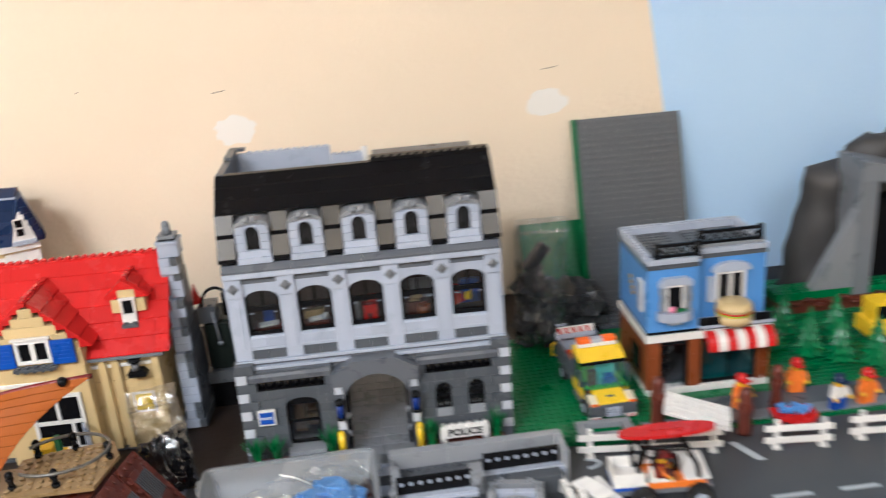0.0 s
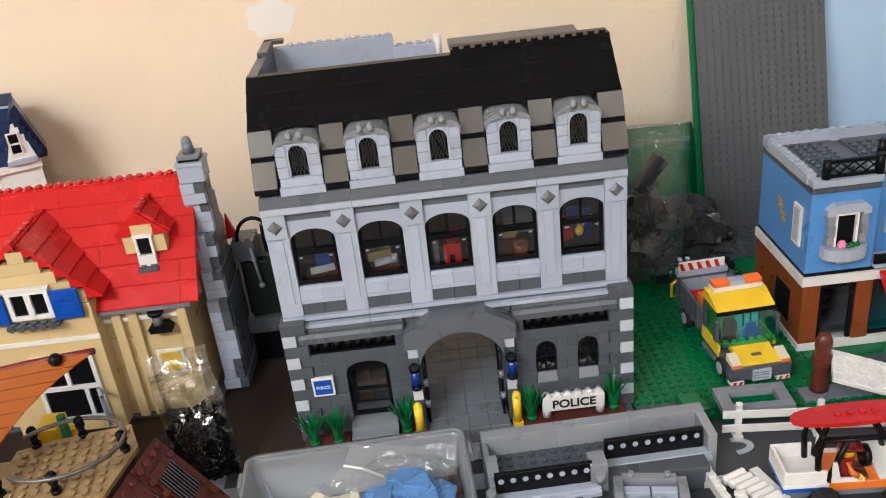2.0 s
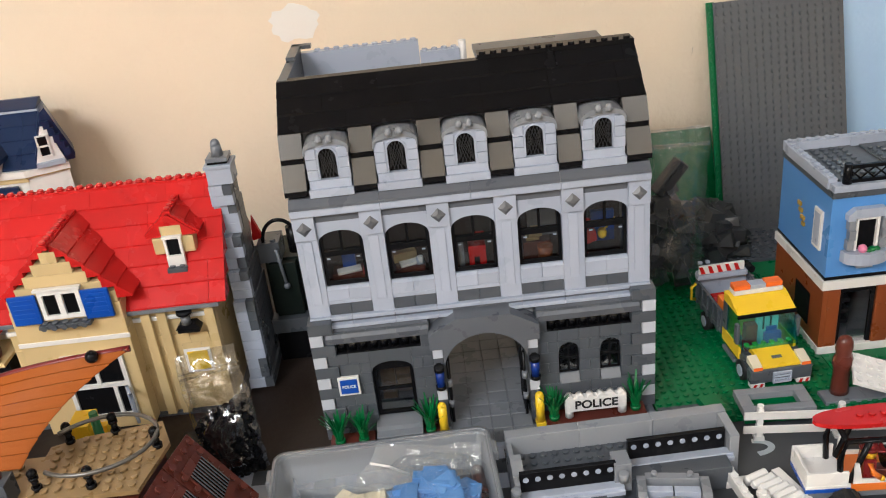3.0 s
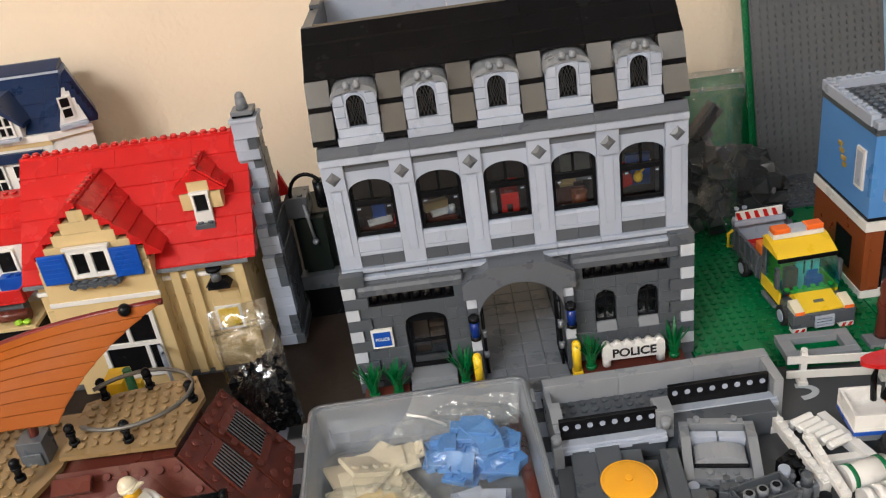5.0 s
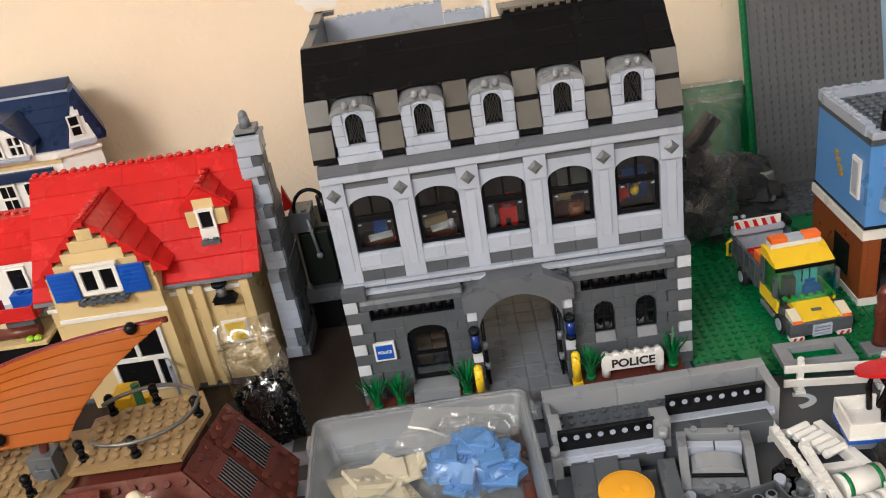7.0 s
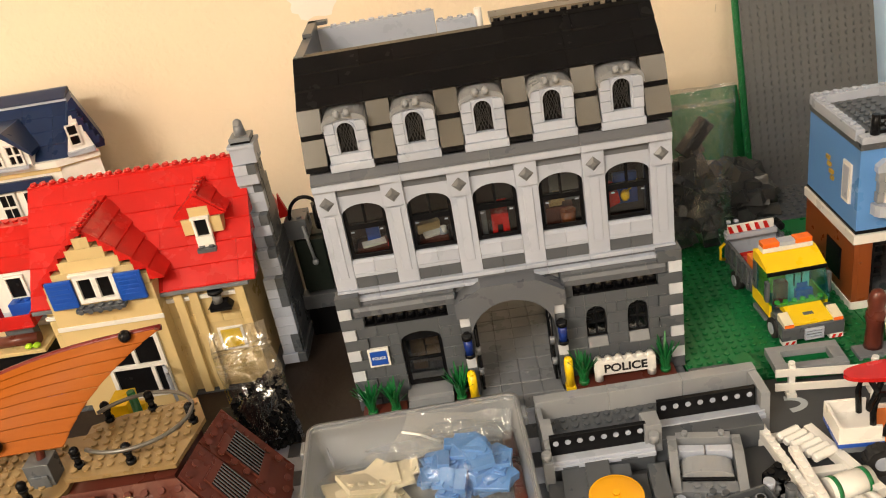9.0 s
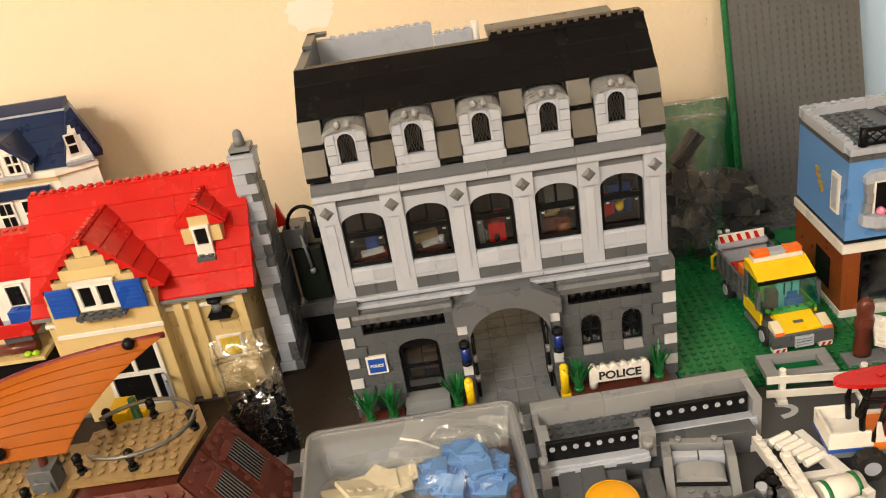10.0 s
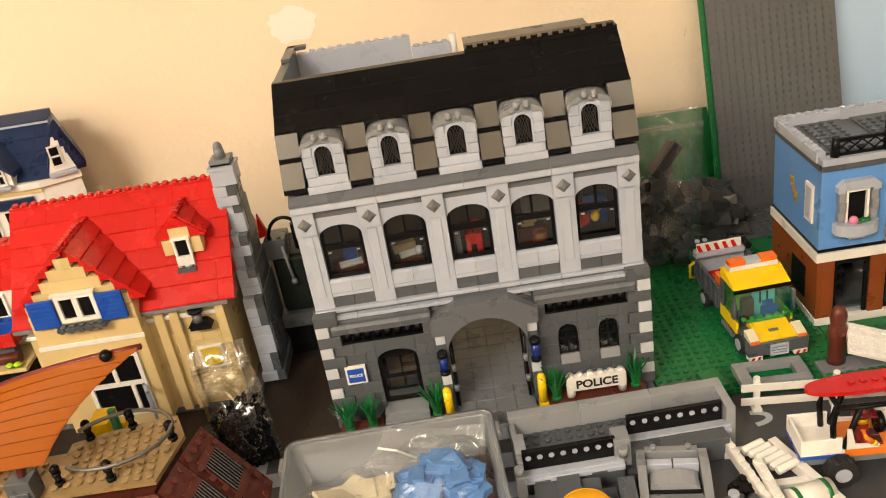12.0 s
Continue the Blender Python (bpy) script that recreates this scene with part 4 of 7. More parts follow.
# small dormer on the main roof
DX, DY = -0.1110, 0.0745
part("roof_dormer_wall", MB().box(DX - 0.0165, DX + 0.0165, DY, DY + 0.016, 0.1450, 0.1590).box(DX - 0.0085, DX + 0.0085, DY, DY + 0.020, 0.1590, 0.1690), TAN, cottage, "cream dormer wall")
dw = part("roof_dormer_window", MB().box(DX - 0.0080, DX + 0.0080, DY - 0.003, DY - 0.0002, 0.1585, 0.1612).box(DX - 0.0072, DX - 0.0050, DY - 0.003, DY - 0.0002, 0.1440, 0.1585).box(DX + 0.0050, DX + 0.0072, DY - 0.003, DY - 0.0002, 0.1440, 0.1585).box(DX - 0.0072, DX + 0.0072, DY - 0.004, DY - 0.0002, 0.1345, 0.1440), WHITE, cottage, "small white dormer window")
# interior shade of the dormer as a black sheet
part("dark_pane", MB().box(DX - 0.0050, DX + 0.0050, DY - 0.0009, DY - 0.0002, 0.1440, 0.1586, 0), BLACK, dw)
part("dormer_sill", MB().box(DX - 0.0080, DX + 0.0080, DY - 0.0075, DY - 0.0002, 0.1305, 0.1343).stud(DX - 0.004, DY - 0.004, 0.1343).stud(DX + 0.004, DY - 0.004, 0.1343), DBG, dw)
for s_ in (-1, 1):
    for c in range(2):
        a = c * 0.0105
        prof = [(DX + s_ * (0.0222 - a), 0.1605 + a * 0.9), (DX + s_ * (0.0222 - a), 0.1618 + a * 0.9), (DX + s_ * (0.0112 - a), 0.1702 + a * 0.9), (DX + s_ * (0.0085 - a), 0.1702 + a * 0.9), (DX + s_ * (0.0085 - a), 0.1605 + a * 0.9)]
        part("dormer_slope", MB().prism(prof, DY + 0.002, 0.104 + c * 0.008), RED, cottage)
part("dormer_front", MB().prism([(DX - 0.0215, 0.1600), (DX - 0.0086, 0.1600), (DX - 0.0086, 0.1692), (DX + 0.0086, 0.1692), (DX + 0.0086, 0.1600), (DX + 0.0215, 0.1600), (DX, 0.1785)], DY, DY + 0.004), RED, cottage)
part("dormer_ridge", MB().box(DX - 0.003, DX + 0.003, DY + 0.001, 0.116, 0.1785, 0.1815).stud(DX, DY + 0.005, 0.1815).stud(DX, DY + 0.013, 0.1815).stud(DX, DY + 0.021, 0.1815).stud(DX, DY + 0.029, 0.1815), RED, cottage)
# chimney stack on the gable end
rnd = random.Random(8)
# front x, side depth and height of each stage of the stack
for z0, z1, x0, x1, y0, y1 in ((0.0035, 0.0130, -0.0785, -0.0565, 0.0780, 0.144), (0.0131, 0.0900, -0.0770, -0.0590, 0.0800, 0.141), (0.0901, 0.1150, -0.0770, -0.0600, 0.0860, 0.137), (0.1151, 0.1450, -0.0790, -0.0610, 0.0930, 0.131), (0.1451, 0.1720, -0.0795, -0.0605, 0.1000, 0.126), (0.1721, 0.1900, -0.0795, -0.0605, 0.0960, 0.120)):
    n = max(1, round((z1 - z0) / B))
    for r in range(n):
        za, zb = z0 + (z1 - z0) * r / n, z0 + (z1 - z0) * (r + 1) / n
        if rnd.random() < 0.35:
            part("chimney_brick", MB().box(x0, x1 - 0.0080, y0, y0 + 0.008, za + 0.0001, zb - 0.0001), LBG, cottage)
            part("chimney_brick", MB().box(x1 - 0.0079, x1 - 0.0005, y0, y0 + 0.008, za + 0.0001, zb - 0.0001), DBG, cottage)
        else:
            part("chimney_brick", MB().box(x0, x1 - 0.0005, y0, y0 + 0.008, za + 0.0001, zb - 0.0001), LBG, cottage)
        # side bricks in dark greys: the stack's shaded side put into the colour
        part("chimney_brick", MB().box(x0, x1, y0 + 0.0081, y1, za + 0.0001, zb - 0.0001), CORN if rnd.random() < 0.3 else DBG, cottage)
part("chimney_cap", MB().box(-0.0790, -0.0585, 0.0975, 0.1180, 0.1903, 0.2040).box(-0.0800, -0.0575, 0.0960, 0.1195, 0.2041, 0.2070), LBG, cottage)
part("chimney_rim", MB().box(-0.077, -0.0605, 0.0995, 0.1160, 0.2071, 0.2090), BLACK, cottage)
part("chimney_slab", MB().box(-0.0775, -0.060, 0.099, 0.1165, 0.2091, 0.2125), MGR, cottage)
part("finial", MB().cyl((-0.0688, 0.1075, 0.2126), 0.0052, 0.009, "z", 12, 0.0040).ball((-0.0688, 0.1075, 0.2216), 0.0040, 12, 7, 1.2), MGR, cottage, "grey rounded chimney pot")

# things in the dark gap behind the cottage
gear = thing("lamp_machine", "dark machine piece with a curved black hose", "toy machine", pose(-0.034, 0.135, 0.0))
# body made wider than the machine, to stand in for the gap's shade
part("body", MB().box(-0.022, 0.010, 0.002, 0.05, 0, 0.1000).box(-0.018, 0.006, -0.006, 0.002, 0.045, 0.098), MACHINE, gear, "very dark green machine body, widened to fill the shaded gap")
part("crest", MB().box(-0.0245, -0.0050, -0.006, 0.020, 0.1002, 0.1190).stud(-0.019, -0.001, 0.119).stud(-0.011, -0.001, 0.119), DBG, gear, "dark grey cover")
part("plinth", MB().box(-0.024, 0.022, -0.012, 0.004, 0.030, 0.0440), DBG, gear)
part("plinth", MB().box(-0.022, 0.020, -0.010, 0.004, 0.0, 0.0299), BLACK, gear)
part("hose", MB().tube([(-0.019 + 0.0155 * (1 - math.cos(a)), -0.002, 0.119 + 0.020 * math.sin(a)) for a in (math.pi * i / 14 for i in range(13))], 0.0017), BLACK, gear)
part("barrel", MB().cyl((0.0085, -0.002, 0.108), 0.0060, 0.024, "z", 14), BLACK, gear)
part("lever", MB().tube([(-0.0040, -0.010, 0.078), (-0.0062, -0.010, 0.100), (-0.0075, -0.010, 0.114)], 0.0014).ball((-0.0040, -0.010, 0.0775), 0.0030).cyl((-0.0085, -0.010, 0.103), 0.0014, 0.004, "x", 8), MGR, gear, "grey lever bar")
part("red_flag", MB().prism([(-0.0300, 0.118), (-0.0200, 0.120), (-0.0270, 0.142)], 0.006, 0.010), RED, gear)

# ---- the dark blue and white house against the wall ----
villa = thing("white_villa", "white toy house with dark blue roof", "toy building")
VX, VY = -0.300, 0.262
part("body", MB().box(-0.46, VX, VY, 0.345, 0.0002, 0.158), WHITE, villa)
part("bay", MB().prism([(VX, VY + 0.0005), (VX + 0.0365, VY + 0.0165), (VX + 0.006, 0.345), (VX, 0.345)], 0.0002, 0.158, "z"), WHITE, villa)
part("band", MB().box(-0.462, VX + 0.001, VY - 0.0015, VY, 0.1545, 0.158), TAN, villa)
part("band_line", MB().prism([(-0.462, VY - 0.002), (VX, VY - 0.002), (VX + 0.038, VY + 0.0150), (VX + 0.007, 0.345), (-0.462, 0.345)], 0.1581, 0.1599, "z"), TAN, villa)
part("cornice", MB().prism([(-0.462, VY - 0.004), (VX, VY - 0.004), (VX + 0.0395, VY + 0.0135), (VX + 0.008, 0.345), (-0.462, 0.345)], 0.1600, 0.1668, "z"), WHITE, villa)
part("awning_band", MB().box(-0.40, VX - 0.010, VY - 0.006, VY - 0.0016, 0.142, 0.152), DBLUE, villa, "dark blue band over the windows")
for c in range(4):
    z0, y0 = 0.1670 + c * 0.0116, VY + 0.001 + c * 0.0108
    x = -0.464
    while x < -0.2890:
        w = min(0.032, -0.2880 - x)
        part("roof_slope", MB().slope(x, x + w, y0, z0, 0.0108, 0.0116, 0.0012, 0.010), DBLUE, villa)
        x += 0.032
# gable end turned towards the street corner
turn_m = Matrix.Translation((-0.290, 0.264, 0)) @ Matrix(((0.919, -0.394, 0), (0.394, 0.919, 0), (0, 0, 1))).to_4x4()
part("gable_slope", MB(turn_m).prism([(-0.0008, 0.1670), (0.0187, 0.2190), (0.0240, 0.2235), (0.0400, 0.1730), (0.0385, 0.1670)], 0.0042, 0.036), DBLUE, villa, "dark blue gable roof flank")
vgw = part("gable_window", MB(turn_m).prism([(0.0010, 0.1670), (0.0300, 0.1670), (0.0255, 0.1850), (0.0215, 0.2060), (0.0150, 0.2060)], 0.0004, 0.0041), WHITE, villa, "white gable front with a small window")
part("window_frame", MB(turn_m).ring(0.0075, 0.0195, 0.1760, 0.1985, 0.0016, -0.0014, 0.0004).box(0.0092, 0.0178, -0.0012, 0.0003, 0.1862, 0.1880, 0), WHITE, vgw)
# two black sheets imitate the dark behind the gable window
for z in (0.1776, 0.1880):
    part("dark_pane", MB(turn_m).box(0.0095, 0.0176, -0.0004, 0.0001, z, z + 0.0086, 0), BLACK, vgw)
part("gable_sill", MB(turn_m).box(0.0020, 0.0290, -0.0055, 0.0003, 0.1672, 0.1715), LBG, villa)
for i in range(5):
    part("gable_step", MB(turn_m).box(0.0178 + i * 0.0030, 0.0238 + i * 0.0030, -0.0006, 0.0040, 0.2030 - i * 0.0076, 0.2110 - i * 0.0076), DBLUE, villa)
part("roof_band", MB().box(-0.464, -0.2880, VY + 0.043, 0.318, 0.2136, 0.2160), LBG, villa, "pale strip under the ridge")
part("roof_top", MB().slope(-0.464, -0.2900, VY + 0.043, 0.2161, 0.014, 0.0085, 0.0012, 0.004), DBLUE, villa)
vd = part("dormer", MB().prism([(-0.400, 0.1668), (-0.3225, 0.1668), (-0.3225, 0.1800), (-0.3420, 0.1990), (-0.400, 0.1990)], VY - 0.006, VY + 0.030), WHITE, villa, "white dormer with paired grid windows")
part("dormer_roof", MB().prism([(-0.3180, 0.1770), (-0.3180, 0.1810), (-0.3400, 0.2050), (-0.400, 0.2050), (-0.400, 0.1992), (-0.3420, 0.1992)], VY - 0.009, VY + 0.040), DBLUE, vd)
for wx in (-0.3880, -0.3660, -0.3440):
    part("window_frame", MB().ring(wx, wx + 0.0165, 0.1690, 0.1915, 0.0020, VY - 0.0085, VY - 0.0061).box(wx + 0.0074, wx + 0.0092, VY - 0.0083, VY - 0.0062, 0.1710, 0.1895, 0).box(wx + 0.0020, wx + 0.0145, VY - 0.0082, VY - 0.0063, 0.1794, 0.1812, 0), WHITE, vd)
    # black sheet in place of the shaded dormer room
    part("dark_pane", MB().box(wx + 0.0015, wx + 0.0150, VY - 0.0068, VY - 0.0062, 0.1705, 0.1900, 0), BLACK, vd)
part("dormer_sill", MB().box(-0.400, -0.3240, VY - 0.012, VY - 0.0061, 0.1655, 0.1688), LBG, vd)
for i in range(3):
    lwv = part("window", MB().box(-0.373 + i * 0.026, -0.355 + i * 0.026, VY - 0.003, VY - 0.0002, 0.108, 0.140), WHITE, villa)
    for dx in (0.002, 0.0095):
        for z in (0.111, 0.126):
            # each light of the window gets its inner shade as black colour
            part("dark_pane", MB().box(-0.373 + i * 0.026 + dx, -0.373 + i * 0.026 + dx + 0.0062, VY - 0.0036, VY - 0.003, z, z + 0.012, 0), BLACK, lwv)
# the neighbour at the cottage's left side
shed = thing("market_house", "red-roofed white toy house with stalls", "toy building")
part("body", MB().box(-0.42, -0.2700, 0.0990, 0.190, 0.0002, 0.1256), WHITE, shed, "white house wall")
for c in range(2, 5):
    part("roof_slope", MB().slope(-0.43, -0.2665, 0.078 + c * 0.010, 0.1055 + c * 0.0101, 0.010, 0.0101, 0.0014, 0.02), RED, shed)
for i in range(6):
    part("ridge_stud", MB().stud(-0.272 - i * U, 0.139, 0.156), RED, shed)
win = part("window", MB().ring(-0.304, -0.286, 0.0990, 0.1225, 0.0022, 0.0965, 0.0989), WHITE, shed)
# black sheet for the shade behind this frame
part("dark_pane", MB().box(-0.3018, -0.2882, 0.0980, 0.0986, 0.1012, 0.1203, 0), BLACK, win)
part("stall", MB().box(-0.330, -0.2690, 0.0640, 0.0988, 0.0002, 0.0660), BLACK, shed, "black market stall")
part("counter", MB().box(-0.332, -0.2685, 0.0560, 0.0988, 0.0661, 0.0695), TAN, shed, "tan stall counter")
part("log", MB().cyl((-0.318, 0.0680, 0.0748), 0.0052, 0.042, "x", 12), BROWN, shed)
part("shelf", MB().box(-0.318, -0.2690, 0.0800, 0.0988, 0.0840, 0.0872), LBG, shed)
part("red_bin", MB().box(-0.3100, -0.2740, 0.0640, 0.0840, 0.0873, 0.0890).box(-0.3100, -0.2740, 0.0640, 0.0660, 0.0891, 0.1000).box(-0.3100, -0.3080, 0.0661, 0.0840, 0.0891, 0.1000).box(-0.2760, -0.2740, 0.0661, 0.0840, 0.0891, 0.1000), RED, shed, "open red bin")
part("bracket", MB().box(-0.3050, -0.2800, 0.0700, 0.0800, 0.0696, 0.0872), DBG, shed)
part("blue_brick", MB().box(-0.3020, -0.2720, 0.0850, 0.0960, 0.0873, 0.1010).stud(-0.278, 0.0905, 0.101).stud(-0.286, 0.0905, 0.101).stud(-0.294, 0.0905, 0.101), BLUE, shed)
for x in (-0.276, -0.283):
    part("lime_flower", MB().ball((x, 0.0590, 0.0725), 0.0036, 10, 6, 0.7), LIME, shed)
for z in (0.018, 0.046):
    part("blue_box", MB().box(-0.2860, -0.2700, 0.0560, 0.0638, z, z + 0.0090), BLUE, shed)

# ---- the ship ----
ship = thing("toy_ship", "brown toy ship with tan deck and orange sail", "toy ship")
DZ = 0.085
deck = [(-0.1735, -0.1400), (-0.1000, -0.1400), (-0.0905, -0.0950), (-0.1015, -0.0700), (-0.1520, -0.0785), (-0.1735, -0.0860)]
part("deck", MB().prism(deck, DZ - 0.0032, DZ, "z"), DECK, ship, "tan studded stern deck")


def inside(p, poly, margin=0.0035):
    for i in range(len(poly)):
        a, b = Vector(poly[i]), Vector(poly[(i + 1) % len(poly)])
        d = (b - a).normalized()
        if d.x * (p[1] - a.y) - d.y * (p[0] - a.x) < margin:
            return False
    return True


TURN = math.radians(6)
for i in range(-8, 9):
    for j in range(-6, 7):
        x = -0.132 + (i * math.cos(TURN) - j * math.sin(TURN)) * U
        y = -0.105 + (i * math.sin(TURN) + j * math.cos(TURN)) * U
        if inside((x, y), deck):
            part("deck_stud", MB().stud(x, y, DZ, 10), DECK, ship)
low = [(-0.300, -0.172), (-0.186, -0.172), (-0.1738, -0.1400), (-0.1738, -0.0860), (-0.300, -0.0900)]
part("lower_deck", MB().prism(low, DZ - 0.0105, DZ - 0.0072, "z"), DECK, ship)
for i in range(14):
    for j in range(10):
        x, y = -0.296 + i * U, -0.168 + j * U
        if inside((x, y), low):
            part("deck_stud", MB().stud(x, y, DZ - 0.0072, 10), DECK, ship)
ring = []
for i in range(25):
    a = math.radians(-128 + i * 11.6)
    ring.append((-0.132 + 0.0375 * math.cos(a) + 0.0035 * math.sin(a), -0.106 + 0.0300 * math.sin(a), DZ + 0.0135))
part("rail", MB().tube(ring, 0.0015, 8), PEWTER, ship, "bent grey tube railing")
for x, y in ((-0.1665, -0.1290), (-0.1310, -0.1320), (-0.0975, -0.0985), (-0.1315, -0.0775), (-0.1610, -0.0830), (-0.1905, -0.1560)):
    st = part("stanchion", MB().cyl((x, y, DZ), 0.0033, 0.003).cyl((x, y, DZ + 0.003), 0.0022, 0.006).cyl((x, y, DZ + 0.0085), 0.0031, 0.002).ball((x, y, DZ + 0.0132), 0.0033), BLACK, ship, "black railing post")
part("mast_step", MB().box(-0.2000, -0.1830, -0.135, -0.120, DZ - 0.0072, DZ + 0.010).box(-0.1975, -0.1855, -0.1365, -0.135, DZ - 0.0072, DZ + 0.002), DBG, ship, "grey block at the sail's foot")


def hull_panel(a, b, c, d, nx, nz, studs=True, mat=BROWN, label=""):
    """A studded plate spanning four corners: a, b along the top, c, d below b and a."""
    a, b, c, d = (Vector(p) for p in (a, b, c, d))
    n = (b - a).cross(d - a).normalized()
    if n.z < 0:
        n = -n
    mb = MB()
    t = 0.0032
    mb.raw([tuple(p) for p in (a, b, c, d)] + [tuple(p - n * t) for p in (a, b, c, d)], [(0, 1, 2, 3), (7, 6, 5, 4), (0, 4, 5, 1), (1, 5, 6, 2), (2, 6, 7, 3), (3, 7, 4, 0)])
    hp = part("hull_panel", mb, mat, ship, label)
    q = n.to_track_quat("Z", "Y").to_matrix().to_4x4()
    for i in range(nx):
        for j in range(nz):
            if not studs or (studs == "edge" and 0 < i < nx - 1 and 0 < j < nz - 1):
                continue
            s, u = (i + 0.5) / nx, (j + 0.5) / nz
            p = a.lerp(b, s).lerp(d.lerp(c, s), u)
            part("stud", MB(Matrix.Translation(p) @ q).stud(0, 0, 0, 10), mat, hp)
    return hp, a, b, c, d, n, q


def hull_grille(s0, s1, u0, u1, corners, bars):
    a, b, c, d, n, q = corners
    at = lambda s, u: a.lerp(b, s).lerp(d.lerp(c, s), u)
    fr = MB()
    p = [at(s0, u0), at(s1, u0), at(s1, u1), at(s0, u1)]
    fr.raw([tuple(v + n * 0.0016) for v in p] + [tuple(v) for v in p], [(0, 1, 2, 3), (7, 6, 5, 4), (0, 4, 5, 1), (1, 5, 6, 2), (2, 6, 7, 3), (3, 7, 4, 0)])
    g = part("grille", fr, BROWN, ship, "brown plate with slotted grille")
    for i in range(bars):
        k0, k1 = (i + 0.35) / bars, (i + 0.80) / bars
        e = 0.16
        r = [p[0].lerp(p[1], k0).lerp(p[3].lerp(p[2], k0), e), p[0].lerp(p[1], k1).lerp(p[3].lerp(p[2], k1), e), p[0].lerp(p[1], k1).lerp(p[3].lerp(p[2], k1), 1 - e), p[0].lerp(p[1], k0).lerp(p[3].lerp(p[2], k0), 1 - e)]
        # black strip laid on the plate gives the shade within a slot
        part("slot", MB().raw([tuple(v + n * 0.0019) for v in r] + [tuple(v + n * 0.0015) for v in r], [(0, 1, 2, 3), (0, 4, 5, 1), (1, 5, 6, 2), (2, 6, 7, 3), (3, 7, 4, 0)]), BLACK, g)
        lift = [r[0].lerp(r[1], 0.78), r[1], r[2], r[3].lerp(r[2], 0.78)]
        # thin grey bar imitates the highlight along the slot's edge
        part("slat", MB().raw([tuple(v + n * 0.0026) for v in lift] + [tuple(v + n * 0.0016) for v in lift], [(0, 1, 2, 3), (0, 4, 5, 1), (1, 5, 6, 2), (2, 6, 7, 3), (3, 7, 4, 0)]), STEEL, g)


right = hull_panel((-0.0925, -0.1130, 0.0790), (-0.0840, -0.0800, 0.0790), (-0.0430, -0.0880, 0.0270), (-0.0400, -0.1350, 0.0270), 4, 7, "edge")
hull_grille(0.18, 0.76, 0.16, 0.70, right[1:], 8)
right2 = hull_panel((-0.0985, -0.1440, 0.0790), (-0.0930, -0.1140, 0.0790), (-0.0405, -0.1360, 0.0270), (-0.0480, -0.1720, 0.0270), 3, 7, "edge")
hull_grille(0.32, 0.94, 0.20, 0.66, right2[1:], 8)
hull_panel((-0.1900, -0.1460, 0.0770), (-0.1000, -0.1460, 0.0790), (-0.0490, -0.1735, 0.0290), (-0.2100, -0.1810, 0.0500), 9, 4, "edge")
part("hull_tile", MB(pose(-0.1620, -0.1560, 0.0755, 33, 0, 3)).box(-0.012, 0.012, -0.006, 0.004, 0, 0.0032), BROWN, ship)
hull_panel((-0.300, -0.1745, 0.0720), (-0.186, -0.1745, 0.0720), (-0.2100, -0.1820, 0.0480), (-0.300, -0.1850, 0.0480), 9, 3, False, BLACK)
part("hull_core", MB().prism([(-0.300, -0.180), (-0.060, -0.165), (-0.048, -0.090), (-0.088, -0.072), (-0.300, -0.085)], 0.0002, 0.026, "z").prism([(-0.300, -0.165), (-0.105, -0.136), (-0.097, -0.092), (-0.108, -0.076), (-0.300, -0.090)], 0.0261, 0.0815 - 0.008, "z"), BROWN, ship)
for i in range(8):
    part("gunwale", MB().cyl((-0.245 + i * 0.0165, -0.1815 + 0.0005 * i, 0.0555), 0.0030, 0.0148, "x", 10), BLACK if i % 2 else MGR, ship)
# the sail: seamed strips of curved orange sheet
sail = part("sail", MB().tube([(-0.0955, -0.1035, 0.1640), (-0.0985, -0.1035, 0.1650)], 0.0010), BROWN, ship, "orange seamed sail sheet")
SAIL = plastic("orange_sailcloth", (0.32, 0.084, 0.007), 0.55, 0.06, 0.1, 0.15)


def sail_at(s, u):
    """s runs from the curved free edge to the far end, u from the upper edge to the lower."""
    tip, pull, foot = Vector((-0.095, -0.104, 0.165)), Vector((-0.1500, -0.1140, 0.1370)), Vector((-0.168, -0.135, 0.107))
    free_ = (1 - u) ** 2 * tip + 2 * u * (1 - u) * pull + u * u * foot
    far = Vector((-0.300, -0.104, 0.114)).lerp(Vector((-0.300, -0.160, 0.106)), u)
    p = free_.lerp(far, s)
    p.z += 0.011 * math.sin(math.pi * min(1, s * 1.05)) * (1 - 0.5 * u)
    return p


N = 30
for k in range(8):
    mb = MB()
    v, f = [], []
    for i in range(N + 1):
        for u in (k / 8, k / 8 + 0.06, (k + 1) / 8 - 0.003):
            p = sail_at(i / N, u)
            p.z += 0.0005 * (u - k / 8) * 8
            v.append(tuple(p))
            v.append((p.x, p.y + 0.0003, p.z - 0.0008))
    for i in range(N):
        o, q2 = i * 6, (i + 1) * 6
        for a, b in ((0, 2), (2, 4)):
            f += [(o + a, q2 + a, q2 + b, o + b), (o + a + 1, o + b + 1, q2 + b + 1, q2 + a + 1)]
        f += [(o, o + 1, q2 + 1, q2), (o + 4, q2 + 4, q2 + 5, o + 5)]
    part("sail_strip", mb.raw(v, f), SAIL, sail)
for s, u in ((0.085, 0.05), (0.30, 0.93)):
    p = sail_at(s, u)
    part("pin", MB().ball((p.x, p.y - 0.001, p.z + 0.003), 0.0042), BLACK, sail, "black ball pin")
